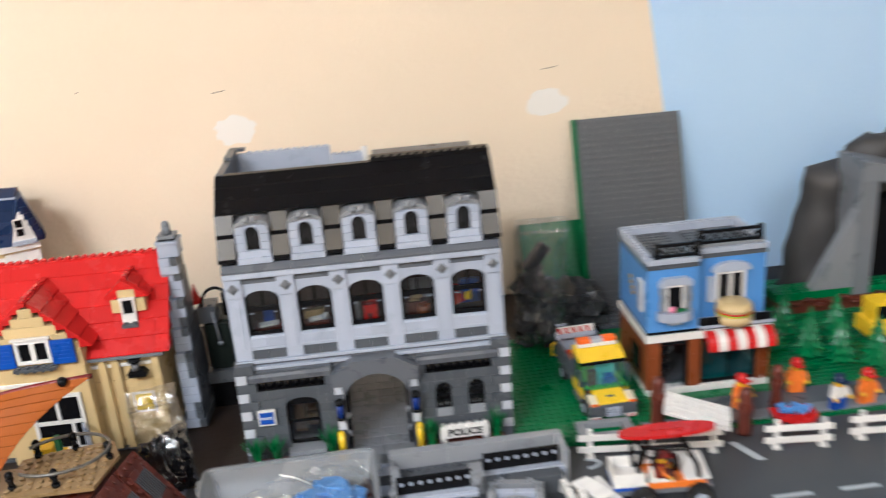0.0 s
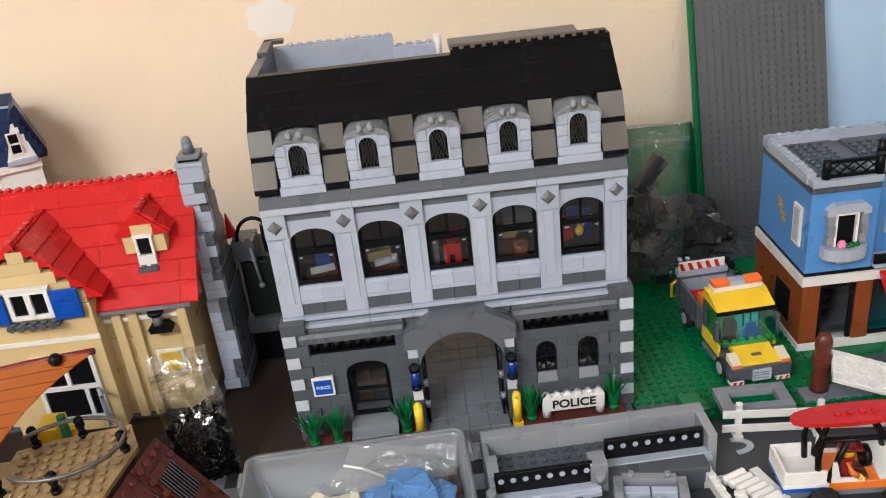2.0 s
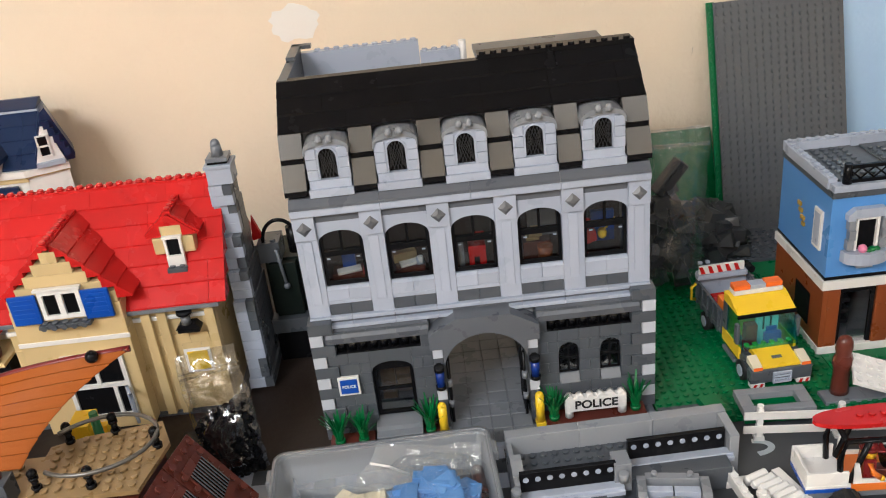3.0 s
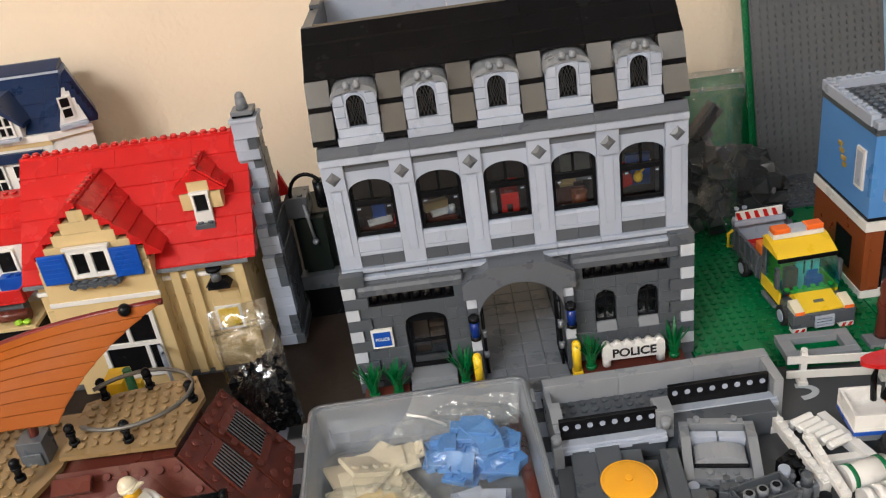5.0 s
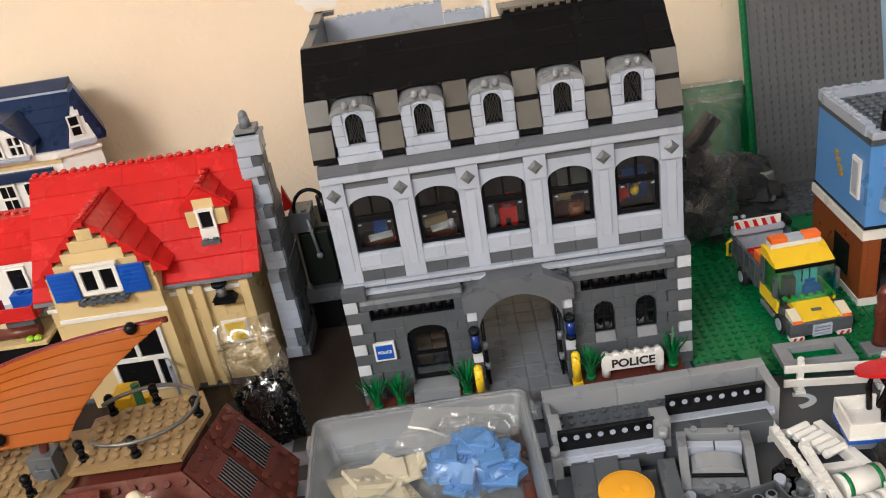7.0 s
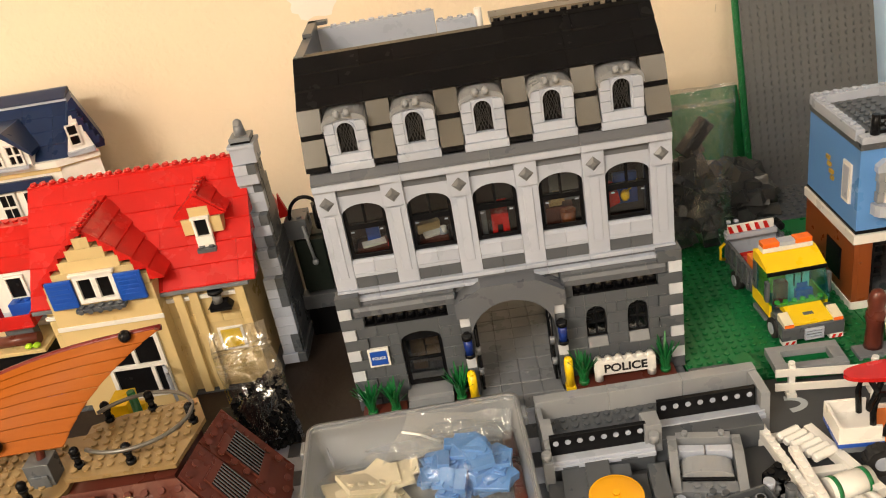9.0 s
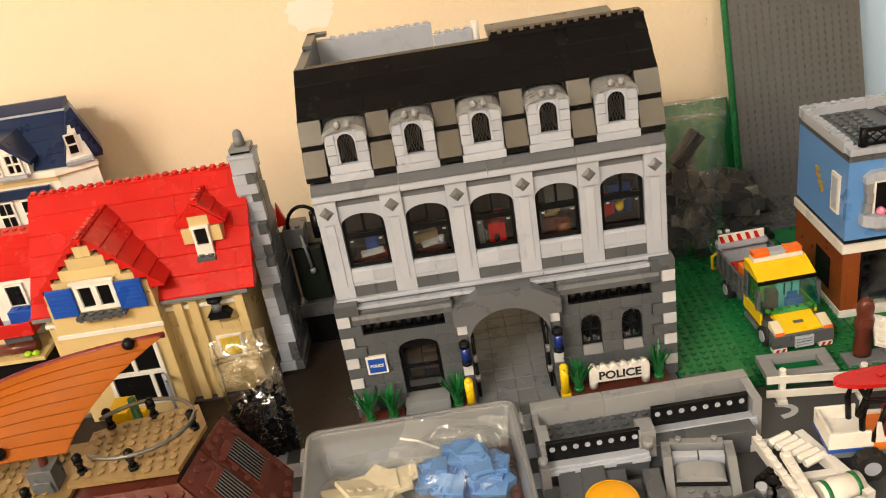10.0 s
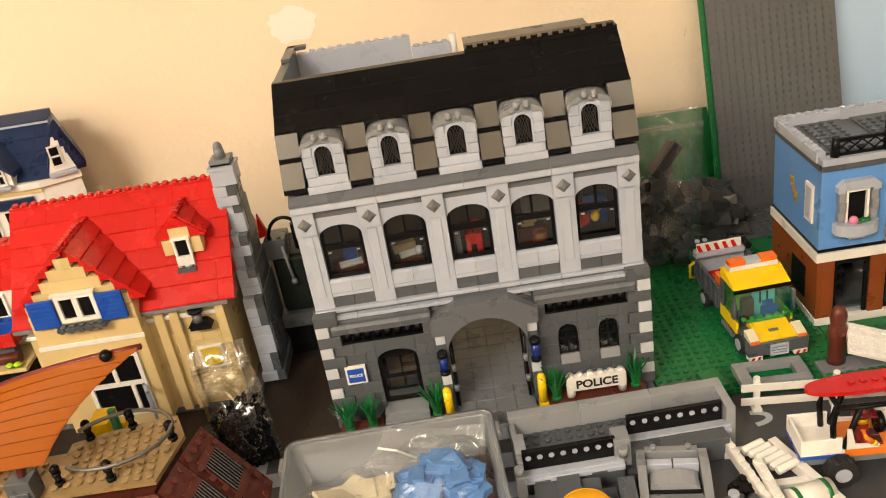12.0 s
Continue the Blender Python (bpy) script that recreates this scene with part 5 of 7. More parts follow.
part("spar", MB().tube([tuple(sail_at(i / 14, 0) + Vector((0, 0.0022, -0.0006))) for i in range(15)], 0.0022), MAROON, sail, "dark red upper hem")
part("mast", MB().tube([(-0.1915, -0.128, DZ), (-0.1885, -0.124, 0.112)], 0.003), BROWN, ship)


def figure(x, y, z, turn, legs, torso, head, hat, arms=None, sit=False, scale=1.0):
    """A plain toy brick figure: one mesh, no face."""
    mb = MB()
    mb.mat = 0
    if sit:
        mb.box(-0.0075, -0.0003, -0.013, 0.003, 0, 0.006).box(0.0003, 0.0075, -0.013, 0.003, 0, 0.006)
        h = 0.006
    else:
        mb.box(-0.0075, -0.0003, -0.004, 0.0035, 0, 0.0125).box(0.0003, 0.0075, -0.004, 0.0035, 0, 0.0125)
        h = 0.0125
    mb.mat = 1
    mb.prism([(-0.0077, h), (0.0077, h), (0.0055, h + 0.0128), (-0.0055, h + 0.0128)], -0.0038, 0.0038)
    mb.mat = 4
    for s in (-1, 1):
        mb.tube([(s * 0.0066, 0, h + 0.011), (s * 0.0098, -0.001, h + 0.006), (s * 0.0092, -0.0055, h + 0.002)], 0.0021)
    mb.mat = 2
    for s in (-1, 1):
        mb.ball((s * 0.0090, -0.0070, h + 0.001), 0.0023, 8, 5)
    mb.cyl((0, 0, h + 0.0129), 0.0050, 0.0085, "z", 14)
    mb.mat = 3
    if hat:
        mb.cyl((0, 0, h + 0.0180), 0.0060, 0.0025, "z", 14).ball((0, 0, h + 0.0205), 0.0058, 14, 7)
        mb.box(-0.005, 0.005, -0.0092, -0.004, h + 0.0182, h + 0.0196)
    else:
        mb.cyl((0, 0, h + 0.0214), 0.0024, 0.0018)
    return mb.mesh("toy_figure", [legs, torso, head, hat or head, arms or torso]), pose(x, y, z, 0, 0, turn)


me, m = figure(-0.119, -0.186, 0.0550, 40, BROWN, WHITE, SKIN, CREAM, sit=True)
# leans on the ship's flank
solid("toy_figure", me, None, "toy figure with pale hair lying on the ship's flank", "toy figure", pose(-0.1120, -0.1790, 0.0610, -20, 0, 60))
cannon = thing("toy_cannon", "black toy cannon barrel on the ship's flank", "toy cannon", pose(-0.0990, -0.1730, 0.0655, 0, 90, 6))
part("barrel", MB().cyl((0, 0, 0), 0.0035, 0.028, "z", 12, 0.0028), BLACK, cannon)
part("muzzle", MB().cyl((0, 0, 0.0281), 0.0040, 0.004, "z", 12), BLACK, cannon)
crate = thing("parts_pile", "small pile of yellow, green and black toy parts", "toy parts", pose(-0.165, -0.030, 0.0))
part("yellow_wing", MB().box(-0.020, -0.004, -0.01, 0.012, 0.0002, 0.066).slope(-0.0035, 0.004, -0.01, 0.0002, 0.012, 0.056), YELLOW, crate)
part("green_bush", MB().cyl((0.006, -0.016, 0.0), 0.005, 0.082, "z", 10, 0.003), PLANT, crate)
part("black_block", MB().box(0.048, 0.085, 0.0, 0.03, 0.0002, 0.022), BLACK, crate)

# ---- leaning baseplates behind the truck ----
def leaning_plate(x0, x1, n_up, top_y, top_z, foot_y, mat, label, name="leaning_baseplate"):
    ang = math.degrees(math.atan2(top_z, top_y - foot_y))
    t = thing(name, label, "baseplate", pose(x0, foot_y, 0.0, ang, 0, 0))
    L = math.hypot(top_z, top_y - foot_y)
    part("plate", MB().box(0, x1 - x0, 0, L, -0.0016, 0.0006), mat, t)
    nx = int((x1 - x0) / U + 0.01)
    ny = int(L / U + 0.01)
    st = part("studs", stud_field(MB(), 0, L - ny * U, nx, ny, 0.0006), mat, t)
    tagged(st, kind="stuff")
    return t


leaning_plate(0.4115, 0.4115 + 17 * U, 30, 0.345, 0.2375, 0.275, PLATE, "grey studded baseplate leaning on the wall", "grey_baseplate")
leaning_plate(0.4060, 0.4145, 30, 0.3505, 0.2370, 0.2815, GREEN, "green baseplate edge behind the grey one", "green_baseplate")
leaning_plate(0.3300, 0.4138, 13, 0.345, 0.1020, 0.300, GREEN, "green studded baseplate leaning on the wall", "green_baseplate")


back_strip = thing("dark_floor_plate", "dark grey studded plate along the baseplate's foot", "baseplate", kind="structure")
part("plate", MB().box(0.3420, 0.560, 0.2045, 0.274, 0.0034, 0.0066), DBG, back_strip)
part("studs", stud_field(MB(), 0.3420, 0.2060, 27, 8, 0.0066), DBG, back_strip)

# ---- loose rock pieces in a clear bag ----
def crumpled(name, w, h, d, seed, nx=22, nz=26, top_flat=True, pinch=0.0):
    """A pillow of thin film: flat at the sealed top, bulging below, creased all over."""
    rnd = random.Random(seed)
    off = Vector((rnd.uniform(0, 50), rnd.uniform(0, 50), rnd.uniform(0, 50)))
    v, f = [], []
    for side in (-1, 1):
        for i in range(nx + 1):
            for j in range(nz + 1):
                s, u = i / nx, j / nz
                bulge = (math.sin(math.pi * s) ** 0.6 if 0 < s < 1 else 0) * (1 - u) ** 0.5 * min(1, u * 6 + 0.3)
                p = Vector(((s - 0.5) * w * (1 - pinch * (1 - u)), side * d / 2 * bulge, u * h))
                k = noise.noise_vector(p * 55 + off) * 0.0032 + noise.noise_vector(p * 140 + off) * 0.0014
                edge = min(1, 8 * s * (1 - s))
                v.append((p.x + k.x * 0.8, p.y + k.y * (0.35 + edge) + (0.004 * math.sin(3 * s + seed) if top_flat else 0) * u, max(0.0005, p.z + k.z * 0.6)))
    n = (nx + 1) * (nz + 1)
    for side in (0, 1):
        for i in range(nx):
            for j in range(nz):
                a = side * n + i * (nz + 1) + j
                f.append((a, a + nz + 1, a + nz + 2, a + 1))
    return MB().raw(v, f, True)


def rubble(x0, x1, y0, y1, z0, z1, count, size, seed, shape=None):
    """Angular loose pieces heaped up, one mesh."""
    rnd = random.Random(seed)
    mb = MB()
    for _ in range(count):
        x, y, z = rnd.uniform(x0, x1), rnd.uniform(y0, y1), rnd.uniform(z0, z1)
        if shape and not shape(x, y, z):
            continue
        a, b, c = (size * rnd.uniform(0.5, 1.3) for _ in range(3))
        mb.m = pose(x, y, z, rnd.uniform(0, 360), rnd.uniform(0, 360), rnd.uniform(0, 360))
        if rnd.random() < 0.5:
            mb.box(-a, a, -b, b, -c * 0.6, c * 0.6)
        else:
            mb.prism([(-a, -b), (a, -b), (a, 0), (-a * 0.2, b)], -c * 0.6, c * 0.6)
    mb.m = Matrix()
    return mb


def rock_heap(x0, x1, y0, y1, top, count, size, seed):
    """Large faceted rock mouldings lying on one another, highest where top(x) says."""
    rnd = random.Random(seed)
    mb = MB()
    for _ in range(count):
        x, y = rnd.uniform(x0, x1), rnd.uniform(y0, y1)
        z = 0.007 + max(0, top(x) - 0.010) * rnd.random() ** 0.6
        w, h, d = (size * rnd.uniform(0.6, 1.25) for _ in range(3))
        mb.m = pose(x, y, z, rnd.gauss(0, 16), rnd.gauss(0, 16), rnd.uniform(0, 360))
        k = [rnd.uniform(0.62, 0.98) for _ in range(4)]
        low = [(-w, -d, -h * 0.6), (w, -d, -h * 0.6), (w, d, -h * 0.6), (-w, d, -h * 0.6)]
        up = [(-w * k[0], -d * k[1], h * 0.5), (w * k[1], -d * k[2], h * 0.3), (w * k[2], d * k[3], h * 0.6), (-w * k[3], d * k[0], h * 0.4)]
        mb.raw(low + up, [(3, 2, 1, 0), (4, 5, 6), (4, 6, 7), (0, 1, 5), (0, 5, 4), (1, 2, 6), (1, 6, 5), (2, 3, 7), (2, 7, 6), (3, 0, 4), (3, 4, 7)])
    mb.m = Matrix()
    return mb


rocks = solid("rock_pieces", rock_heap(0.345, 0.404, 0.214, 0.262, lambda x: 0.055 - 0.7 * max(0, x - 0.385) - 0.6 * max(0, 0.375 - x), 110, 0.0120, 5), ROCK, "heap of dark grey angular rock pieces", "toy parts", kind="stuff")
bagged = solid("bagged_rock_pieces", rock_heap(0.302, 0.342, 0.176, 0.192, lambda x: 0.112 - 1.3 * abs(x - 0.318), 80, 0.0095, 6), ROCK, "dark rock pieces inside the clear bag", "toy parts", kind="stuff")
rock_slab = solid("rock_slab", MB(pose(0.3220, 0.180, 0.118, 8, -48, 12)).box(-0.020, 0.018, -0.006, 0.006, -0.007, 0.007, 0.0012).box(-0.012, 0.010, -0.0075, -0.006, -0.004, 0.005, 0.0006), ROCK, "long dark rock slab at the bag's mouth", "toy part")
big_bag = thing("zip_bag", "clear zip bag of dark rock pieces by the station", "plastic bag", pose(0.3250, 0.182, 0.0035, -4, 3, 4), "zip bags")
part("film", crumpled("film", 0.062, 0.158, 0.056, 3), SLACK, big_bag)
part("seal", MB().box(-0.032, 0.032, -0.0012, 0.0012, 0.139, 0.1420), BAG, big_bag)

# ---- yellow road works truck ----
truck = thing("road_works_truck", "yellow and grey toy road works truck on the lawn", "toy truck", pose(0.3600, 0.0070, 0.0052, 0, 0, 3.2) @ Matrix.Diagonal((0.88, 1, 1, 1)))
part("chassis", MB().box(-0.019, 0.019, -0.004, 0.118, 0.0075, 0.0125), DBG, truck)
part("bumper", MB().box(-0.0285, 0.0285, -0.0120, -0.0035, 0.0060, 0.0186, 0.001), DBG, truck)
part("grille", MB().ring(-0.0085, 0.0085, 0.0062, 0.0160, 0.0012, -0.0140, -0.0121).box(-0.0073, 0.0073, -0.0136, -0.0121, 0.0086, 0.0098).box(-0.0073, 0.0073, -0.0136, -0.0121, 0.0112, 0.0124).box(-0.0073, 0.0073, -0.0136, -0.0121, 0.0136, 0.0148), LBG, truck, "pale slatted grille")
part("stripe_plate", MB().box(0.0150, 0.0275, -0.0118, -0.0050, 0.0022, 0.0059), WHITE, truck)
for x in (-0.0262, -0.0205, 0.0165, 0.0222):
    part("red_stripe", MB().prism([(x, 0.0024), (x + 0.0026, 0.0024), (x + 0.0042, 0.0057), (x + 0.0016, 0.0057)], -0.0122, -0.0119), RED, truck)
part("stripe_plate", MB().box(-0.0275, -0.0150, -0.0118, -0.0050, 0.0022, 0.0059), WHITE, truck)
part("hood", MB().prism([(-0.0105, 0.0187), (-0.0105, 0.0205), (0.0110, 0.0242), (0.0160, 0.0242), (0.0160, 0.0187)], -0.0175, 0.0175, "x"), YELLOW, truck, "yellow sloping bonnet")
part("badge", MB(pose(0, -0.0010, 0.02225, 10, 0, 0)).box(-0.0045, 0.0045, -0.0015, 0.0015, 0, 0.0004, 0), STEEL, truck)
for s in (-1, 1):
    a, b = sorted((s * 0.0178, s * 0.0265))
    # opaque cream stands in for what the clear block reflects
    hl = part("headlight", MB().prism([(-0.0112, 0.0187), (-0.0112, 0.0212), (0.0020, 0.0248), (0.0020, 0.0187)], a, b, "x"), CREAM, truck, "headlight block, cream for the reflection in clear plastic")
    part("lens", MB().box(a + 0.0003, b - 0.0003, -0.0122, -0.0113, 0.0188, 0.0212, 0), ORANGE_LENS, hl)
    part("mudguard", MB().prism([(-0.0030, 0.0075), (0.0005, 0.0150), (0.0060, 0.0195), (0.0130, 0.0195), (0.0185, 0.0150), (0.0215, 0.0075), (0.0185, 0.0075), (0.0085, 0.0150), (0.0010, 0.0075)], a + 0.0005, b + 0.0005, "x"), DBG, truck)
    part("mirror", MB().box(s * 0.0285 - 0.0018, s * 0.0285 + 0.0018, 0.016, 0.021, 0.0265, 0.0450, 0.0006), DBG, truck, "dark grey mirror")
    part("side_panel", MB().prism([(0.0160, 0.0125), (0.0160, 0.0240), (0.0500, 0.0240), (0.0500, 0.0125)], s * 0.0262 - 0.0012, s * 0.0262 + 0.0012, "x"), YELLOW, truck)
    part("door_pillar", MB().box(s * 0.0262 - 0.0012, s * 0.0262 + 0.0012, 0.0430, 0.0500, 0.0241, 0.0501), DBG, truck)
    part("step", MB().box(s * 0.0262 - 0.0015, s * 0.0262 + 0.0015, 0.0240, 0.0480, 0.0040, 0.0075), MGR, truck)
    for y in (0.0090, 0.0880):
        w = part("wheel", MB().cyl((s * 0.0250 - 0.0035, y, 0.0068), 0.0085, 0.0070, "x", 20), RUBBER, truck, "black rubber tyre")
        part("rim", MB().cyl((s * 0.0288 - (0.0006 if s > 0 else 0.0006), y, 0.0068), 0.0050, 0.0012, "x", 16), LBG, w)
screen = part("windscreen", MB().prism([(0.0125, 0.0244), (0.0105, 0.0244), (0.0215, 0.0500), (0.0235, 0.0500)], -0.0262, 0.0262, "x"), TEAL_GLASS, truck, "teal see-through windscreen")
for s in (-1, 1):
    part("side_glass", MB().prism([(0.0125, 0.0244), (0.0235, 0.0500), (0.0420, 0.0500), (0.0420, 0.0244)], s * 0.0262 - 0.0006, s * 0.0262 + 0.0006, "x"), TEAL_GLASS, screen)
part("cab_roof", MB().prism([(0.0205, 0.0502), (0.0205, 0.0515), (0.0360, 0.0575), (0.0400, 0.0588), (0.0500, 0.0588), (0.0500, 0.0502)], -0.0272, 0.0272, "x"), YELLOW, truck, "yellow cab roof")
part("roof_edge", MB().box(-0.0275, 0.0275, 0.0196, 0.0214, 0.0478, 0.0514), BLACK, truck)
part("cab_back", MB().box(-0.0260, 0.0260, 0.0480, 0.0510, 0.0126, 0.0501), YELLOW, truck)
for i in range(6):
    part("stud", MB().stud(-0.020 + i * U, 0.0160, 0.0243), LIME, truck)
part("cab_floor", MB().box(-0.0250, 0.0250, 0.0170, 0.0478, 0.0126, 0.0140), DBG, truck)
part("seat", MB().box(-0.0170, -0.0060, 0.0240, 0.0310, 0.0141, 0.0380), RED, truck)
part("dash_panel", MB().box(-0.0050, 0.0170, 0.0300, 0.0320, 0.0141, 0.0460), WHITE, truck, "white panel with controls")
part("lever", MB().tube([(0.002, 0.029, 0.030), (0.002, 0.029, 0.041)], 0.0008).tube([(0.009, 0.029, 0.030), (0.009, 0.029, 0.041)], 0.0008), BLACK, truck)
part("steering_console", MB().box(0.0000, 0.0160, 0.0210, 0.0250, 0.0126, 0.0300).box(0.003, 0.013, 0.0251, 0.0265, 0.028, 0.034), BLUE, truck)
bar = part("light_bar", MB().box(-0.0235, 0.0235, 0.0380, 0.0480, 0.0592, 0.0630), WHITE, truck, "white bar with orange beacons")
part("beacon", MB().box(-0.0232, -0.0075, 0.0384, 0.0478, 0.0631, 0.0676, 0.0006), ORANGE_LENS, bar)
part("beacon", MB().box(0.0075, 0.0232, 0.0384, 0.0478, 0.0631, 0.0676, 0.0006), ORANGE_LENS, bar)
part("bar_middle", MB().box(-0.0073, 0.0073, 0.0388, 0.0475, 0.0631, 0.0668), LBG, bar)
for s in (-1, 1):
    part("bed_side", MB().box(s * 0.0270 - 0.0013, s * 0.0270 + 0.0013, 0.0520, 0.1120, 0.0160, 0.0370).box(s * 0.0288 - 0.0006, s * 0.0288 + 0.0006, 0.0540, 0.1100, 0.0200, 0.0225), DBG, truck)
    for i in range(5):
        part("bed_rib", MB().box(s * 0.0290 - 0.0010, s * 0.0290 + 0.0010, 0.0560 + i * 0.012, 0.0590 + i * 0.012, 0.0160, 0.0370), DBG, truck)
part("bed_floor", MB().box(-0.0255, 0.0255, 0.0515, 0.1120, 0.0126, 0.0160), DBG, truck)
part("cargo", MB().box(-0.0230, -0.0080, 0.0560, 0.0720, 0.0161, 0.0420).box(0.0020, 0.0150, 0.0600, 0.0800, 0.0161, 0.0330), ORANGE, truck, "orange tools in the truck bed")
part("cargo", MB().box(-0.0200, 0.0100, 0.0800, 0.0950, 0.0161, 0.0300), RED, truck)
barrier = part("barrier", MB().box(-0.0270, 0.0200, 0.1060, 0.1085, 0.0440, 0.0520), WHITE, truck, "red and white striped barrier board")
for i in range(5):
    x = -0.0250 + i * 0.0090
    part("stripe", MB().prism([(x, 0.0445), (x + 0.0045, 0.0445), (x + 0.0010, 0.0515), (x - 0.0035 + 0.0010, 0.0515)], 0.1054, 0.1060), RED, barrier)
part("barrier_top", MB().box(-0.0290, 0.0230, 0.1040, 0.1120, 0.0390, 0.0438).stud(-0.024, 0.112, 0.052).stud(-0.016, 0.112, 0.052), LBG, truck)
part("tail_board", MB().box(-0.0270, 0.0270, 0.1121, 0.1150, 0.0160, 0.0438), LBG, truck)
part("yellow_handle", MB().tube([(-0.031, 0.105, 0.036), (-0.036, 0.103, 0.034), (-0.036, 0.103, 0.022), (-0.031, 0.105, 0.020)], 0.0016), YELLOW, truck)
part("hose_end", MB().cyl((0.0250, 0.100, 0.0460), 0.0035, 0.012, "y"), BLACK, truck)

# ---- blue and brown corner shop ----
shop = thing("corner_shop", "blue and brown toy corner shop with striped awning", "toy building")
SX0, SXM, SX1, SY, SY2, SYB = 0.4075, 0.4610, 0.5385, 0.036, 0.054, 0.132
part("foot", MB().box(SX0 - 0.0008, SX1, SY - 0.0008, SYB, 0.0035, 0.0105), WHITE, shop)
part("ground_side_wall", MB().prism([(SY, 0.0106), (SY, 0.0660), (SYB, 0.0660), (SYB, 0.0106)], SX0, SX0 + 0.004, "x"), RUST, shop, "brown side wall")
part("side_window", MB().box(SX0 - 0.0006, SX0 - 0.0001, 0.058, 0.086, 0.020, 0.050, 0), BLACK, shop)
part("ground_back_wall", MB().box(SX0 + 0.0042, SX1, SYB - 0.006, SYB, 0.0106, 0.0660), RUST, shop)
part("ground_right_wall", MB().box(SX1 - 0.004, SX1, SY, SYB - 0.0062, 0.0106, 0.0660), RUST, shop)
for x0, x1 in ((SX0 + 0.0042, SX0 + 0.0145), (0.4520, 0.4650), (0.5260, 0.5313)):
    part("pillar", MB().box(x0, x1, SY, SY + 0.010, 0.0106, 0.0660), RUST, shop, "brown shop front pillar")
for x in (SX0 + 0.006, 0.4555, 0.4615):
    part("pin", MB().cyl((x, SY - 0.0012, 0.0470), 0.0014, 0.0013, "y", 8), RUST, shop)
door = part("door", MB().box(0.4225, 0.4255, SY + 0.002, SY + 0.005, 0.0106, 0.0640).box(0.4485, 0.4518, SY + 0.002, SY + 0.005, 0.0106, 0.0640).box(0.4255, 0.4485, SY + 0.002, SY + 0.005, 0.0600, 0.0640), BLACK, shop, "black door frame")
for z in (0.030, 0.040, 0.050):
    part("shelf", MB().box(0.4256, 0.4320, SY + 0.003, SY + 0.012, z, z + 0.0035), BLACK, door)
part("pane", MB().box(0.4320, 0.4485, SY + 0.0035, SY + 0.0042, 0.0106, 0.0600, 0), GLASS, door)
swin = part("shop_window", MB().box(0.4652, 0.5258, SY + 0.003, SY + 0.0055, 0.0106, 0.0140).box(0.4652, 0.4675, SY + 0.003, SY + 0.0055, 0.0140, 0.0640).box(0.5235, 0.5258, SY + 0.003, SY + 0.0055, 0.0140, 0.0640).box(0.4955, 0.4975, SY + 0.003, SY + 0.0055, 0.0140, 0.0640), BLACK, shop)
part("pane", MB().box(0.4675, 0.5235, SY + 0.004, SY + 0.0046, 0.0140, 0.0640, 0), TEAL_GLASS, swin, "teal shop window glass")
part("shop_floor", MB().box(SX0 + 0.0042, SX1 - 0.0042, SY + 0.0102, SYB - 0.0062, 0.0106, 0.0125), DBG, shop)
part("white_band", MB().box(SX0 - 0.0022, SX1 + 0.001, SY - 0.0024, SYB + 0.001, 0.0661, 0.0742), WHITE, shop)
part("black_line", MB().box(SX0 - 0.0005, SX1 + 0.0002, SY - 0.0005, SYB, 0.0743, 0.0768), BLACK, shop)
part("upper_bay", MB().box(SX0, SXM, SY + 0.0004, SYB, 0.0769, 0.1460), MBLUE, shop, "blue upper bay")
part("upper_wing", MB().box(SXM + 0.0001, SX1, SY2, SYB, 0.0769, 0.1460), MBLUE, shop, "blue set-back upper wing")
part("ornament", MB().box(SX0 - 0.0018, SX0 - 0.0001, 0.088, 0.094, 0.118, 0.1215).box(SX0 - 0.0018, SX0 - 0.0001, 0.085, 0.091, 0.113, 0.1165).box(SX0 - 0.0018, SX0 - 0.0001, 0.080, 0.087, 0.108, 0.1115).box(SX0 - 0.0018, SX0 - 0.0001, 0.079, 0.084, 0.103, 0.1065), OLDGOLD, shop, "gold stepped ornament")
sw = part("side_window", MB().box(SX0 - 0.0020, SX0 - 0.0001, 0.0475, 0.0615, 0.0960, 0.1300), WHITE, shop, "white framed side window")
part("pane", MB().box(SX0 - 0.0024, SX0 - 0.0020, 0.0500, 0.0590, 0.0990, 0.1270, 0), LBG, sw)
for x0, x1, y0 in ((SX0 - 0.0008, SXM, SY - 0.0008), (SXM + 0.0001, SX1 + 0.0008, SY2 - 0.0008)):
    part("cornice_dark", MB().box(x0, x1, y0, SYB + 0.0008, 0.1461, 0.1515), DBG, shop)
    fr = 0.0075
    part("parapet_front", MB().box(x0, x1, y0 - 0.0014, y0 + fr, 0.1516, 0.1572), LBG, shop)
    part("parapet_back", MB().box(x0, x1, SYB - fr, SYB + 0.0014, 0.1516, 0.1604), LBG, shop)
    n = int((x1 - x0) / U)
    part("roof_deck", MB().box(x0 + fr, x1 - (0 if x1 == SXM else fr), y0 + fr, SYB - fr, 0.1516, 0.1530), DBG, shop)
    part("roof_studs", stud_field(MB(), x0 + fr, y0 + fr, n - 1, int((SYB - y0 - 2 * fr) / U), 0.1530), DBG, shop)
    for i in range(n):
        part("parapet_stud", MB().stud(x0 + 0.004 + i * U, SYB - 0.003, 0.1604), LBG, shop)
part("parapet_side", MB().box(SX0 - 0.0022, SX0 + 0.0052, SY + 0.0068, SYB - 0.0076, 0.1516, 0.1604), LBG, shop)
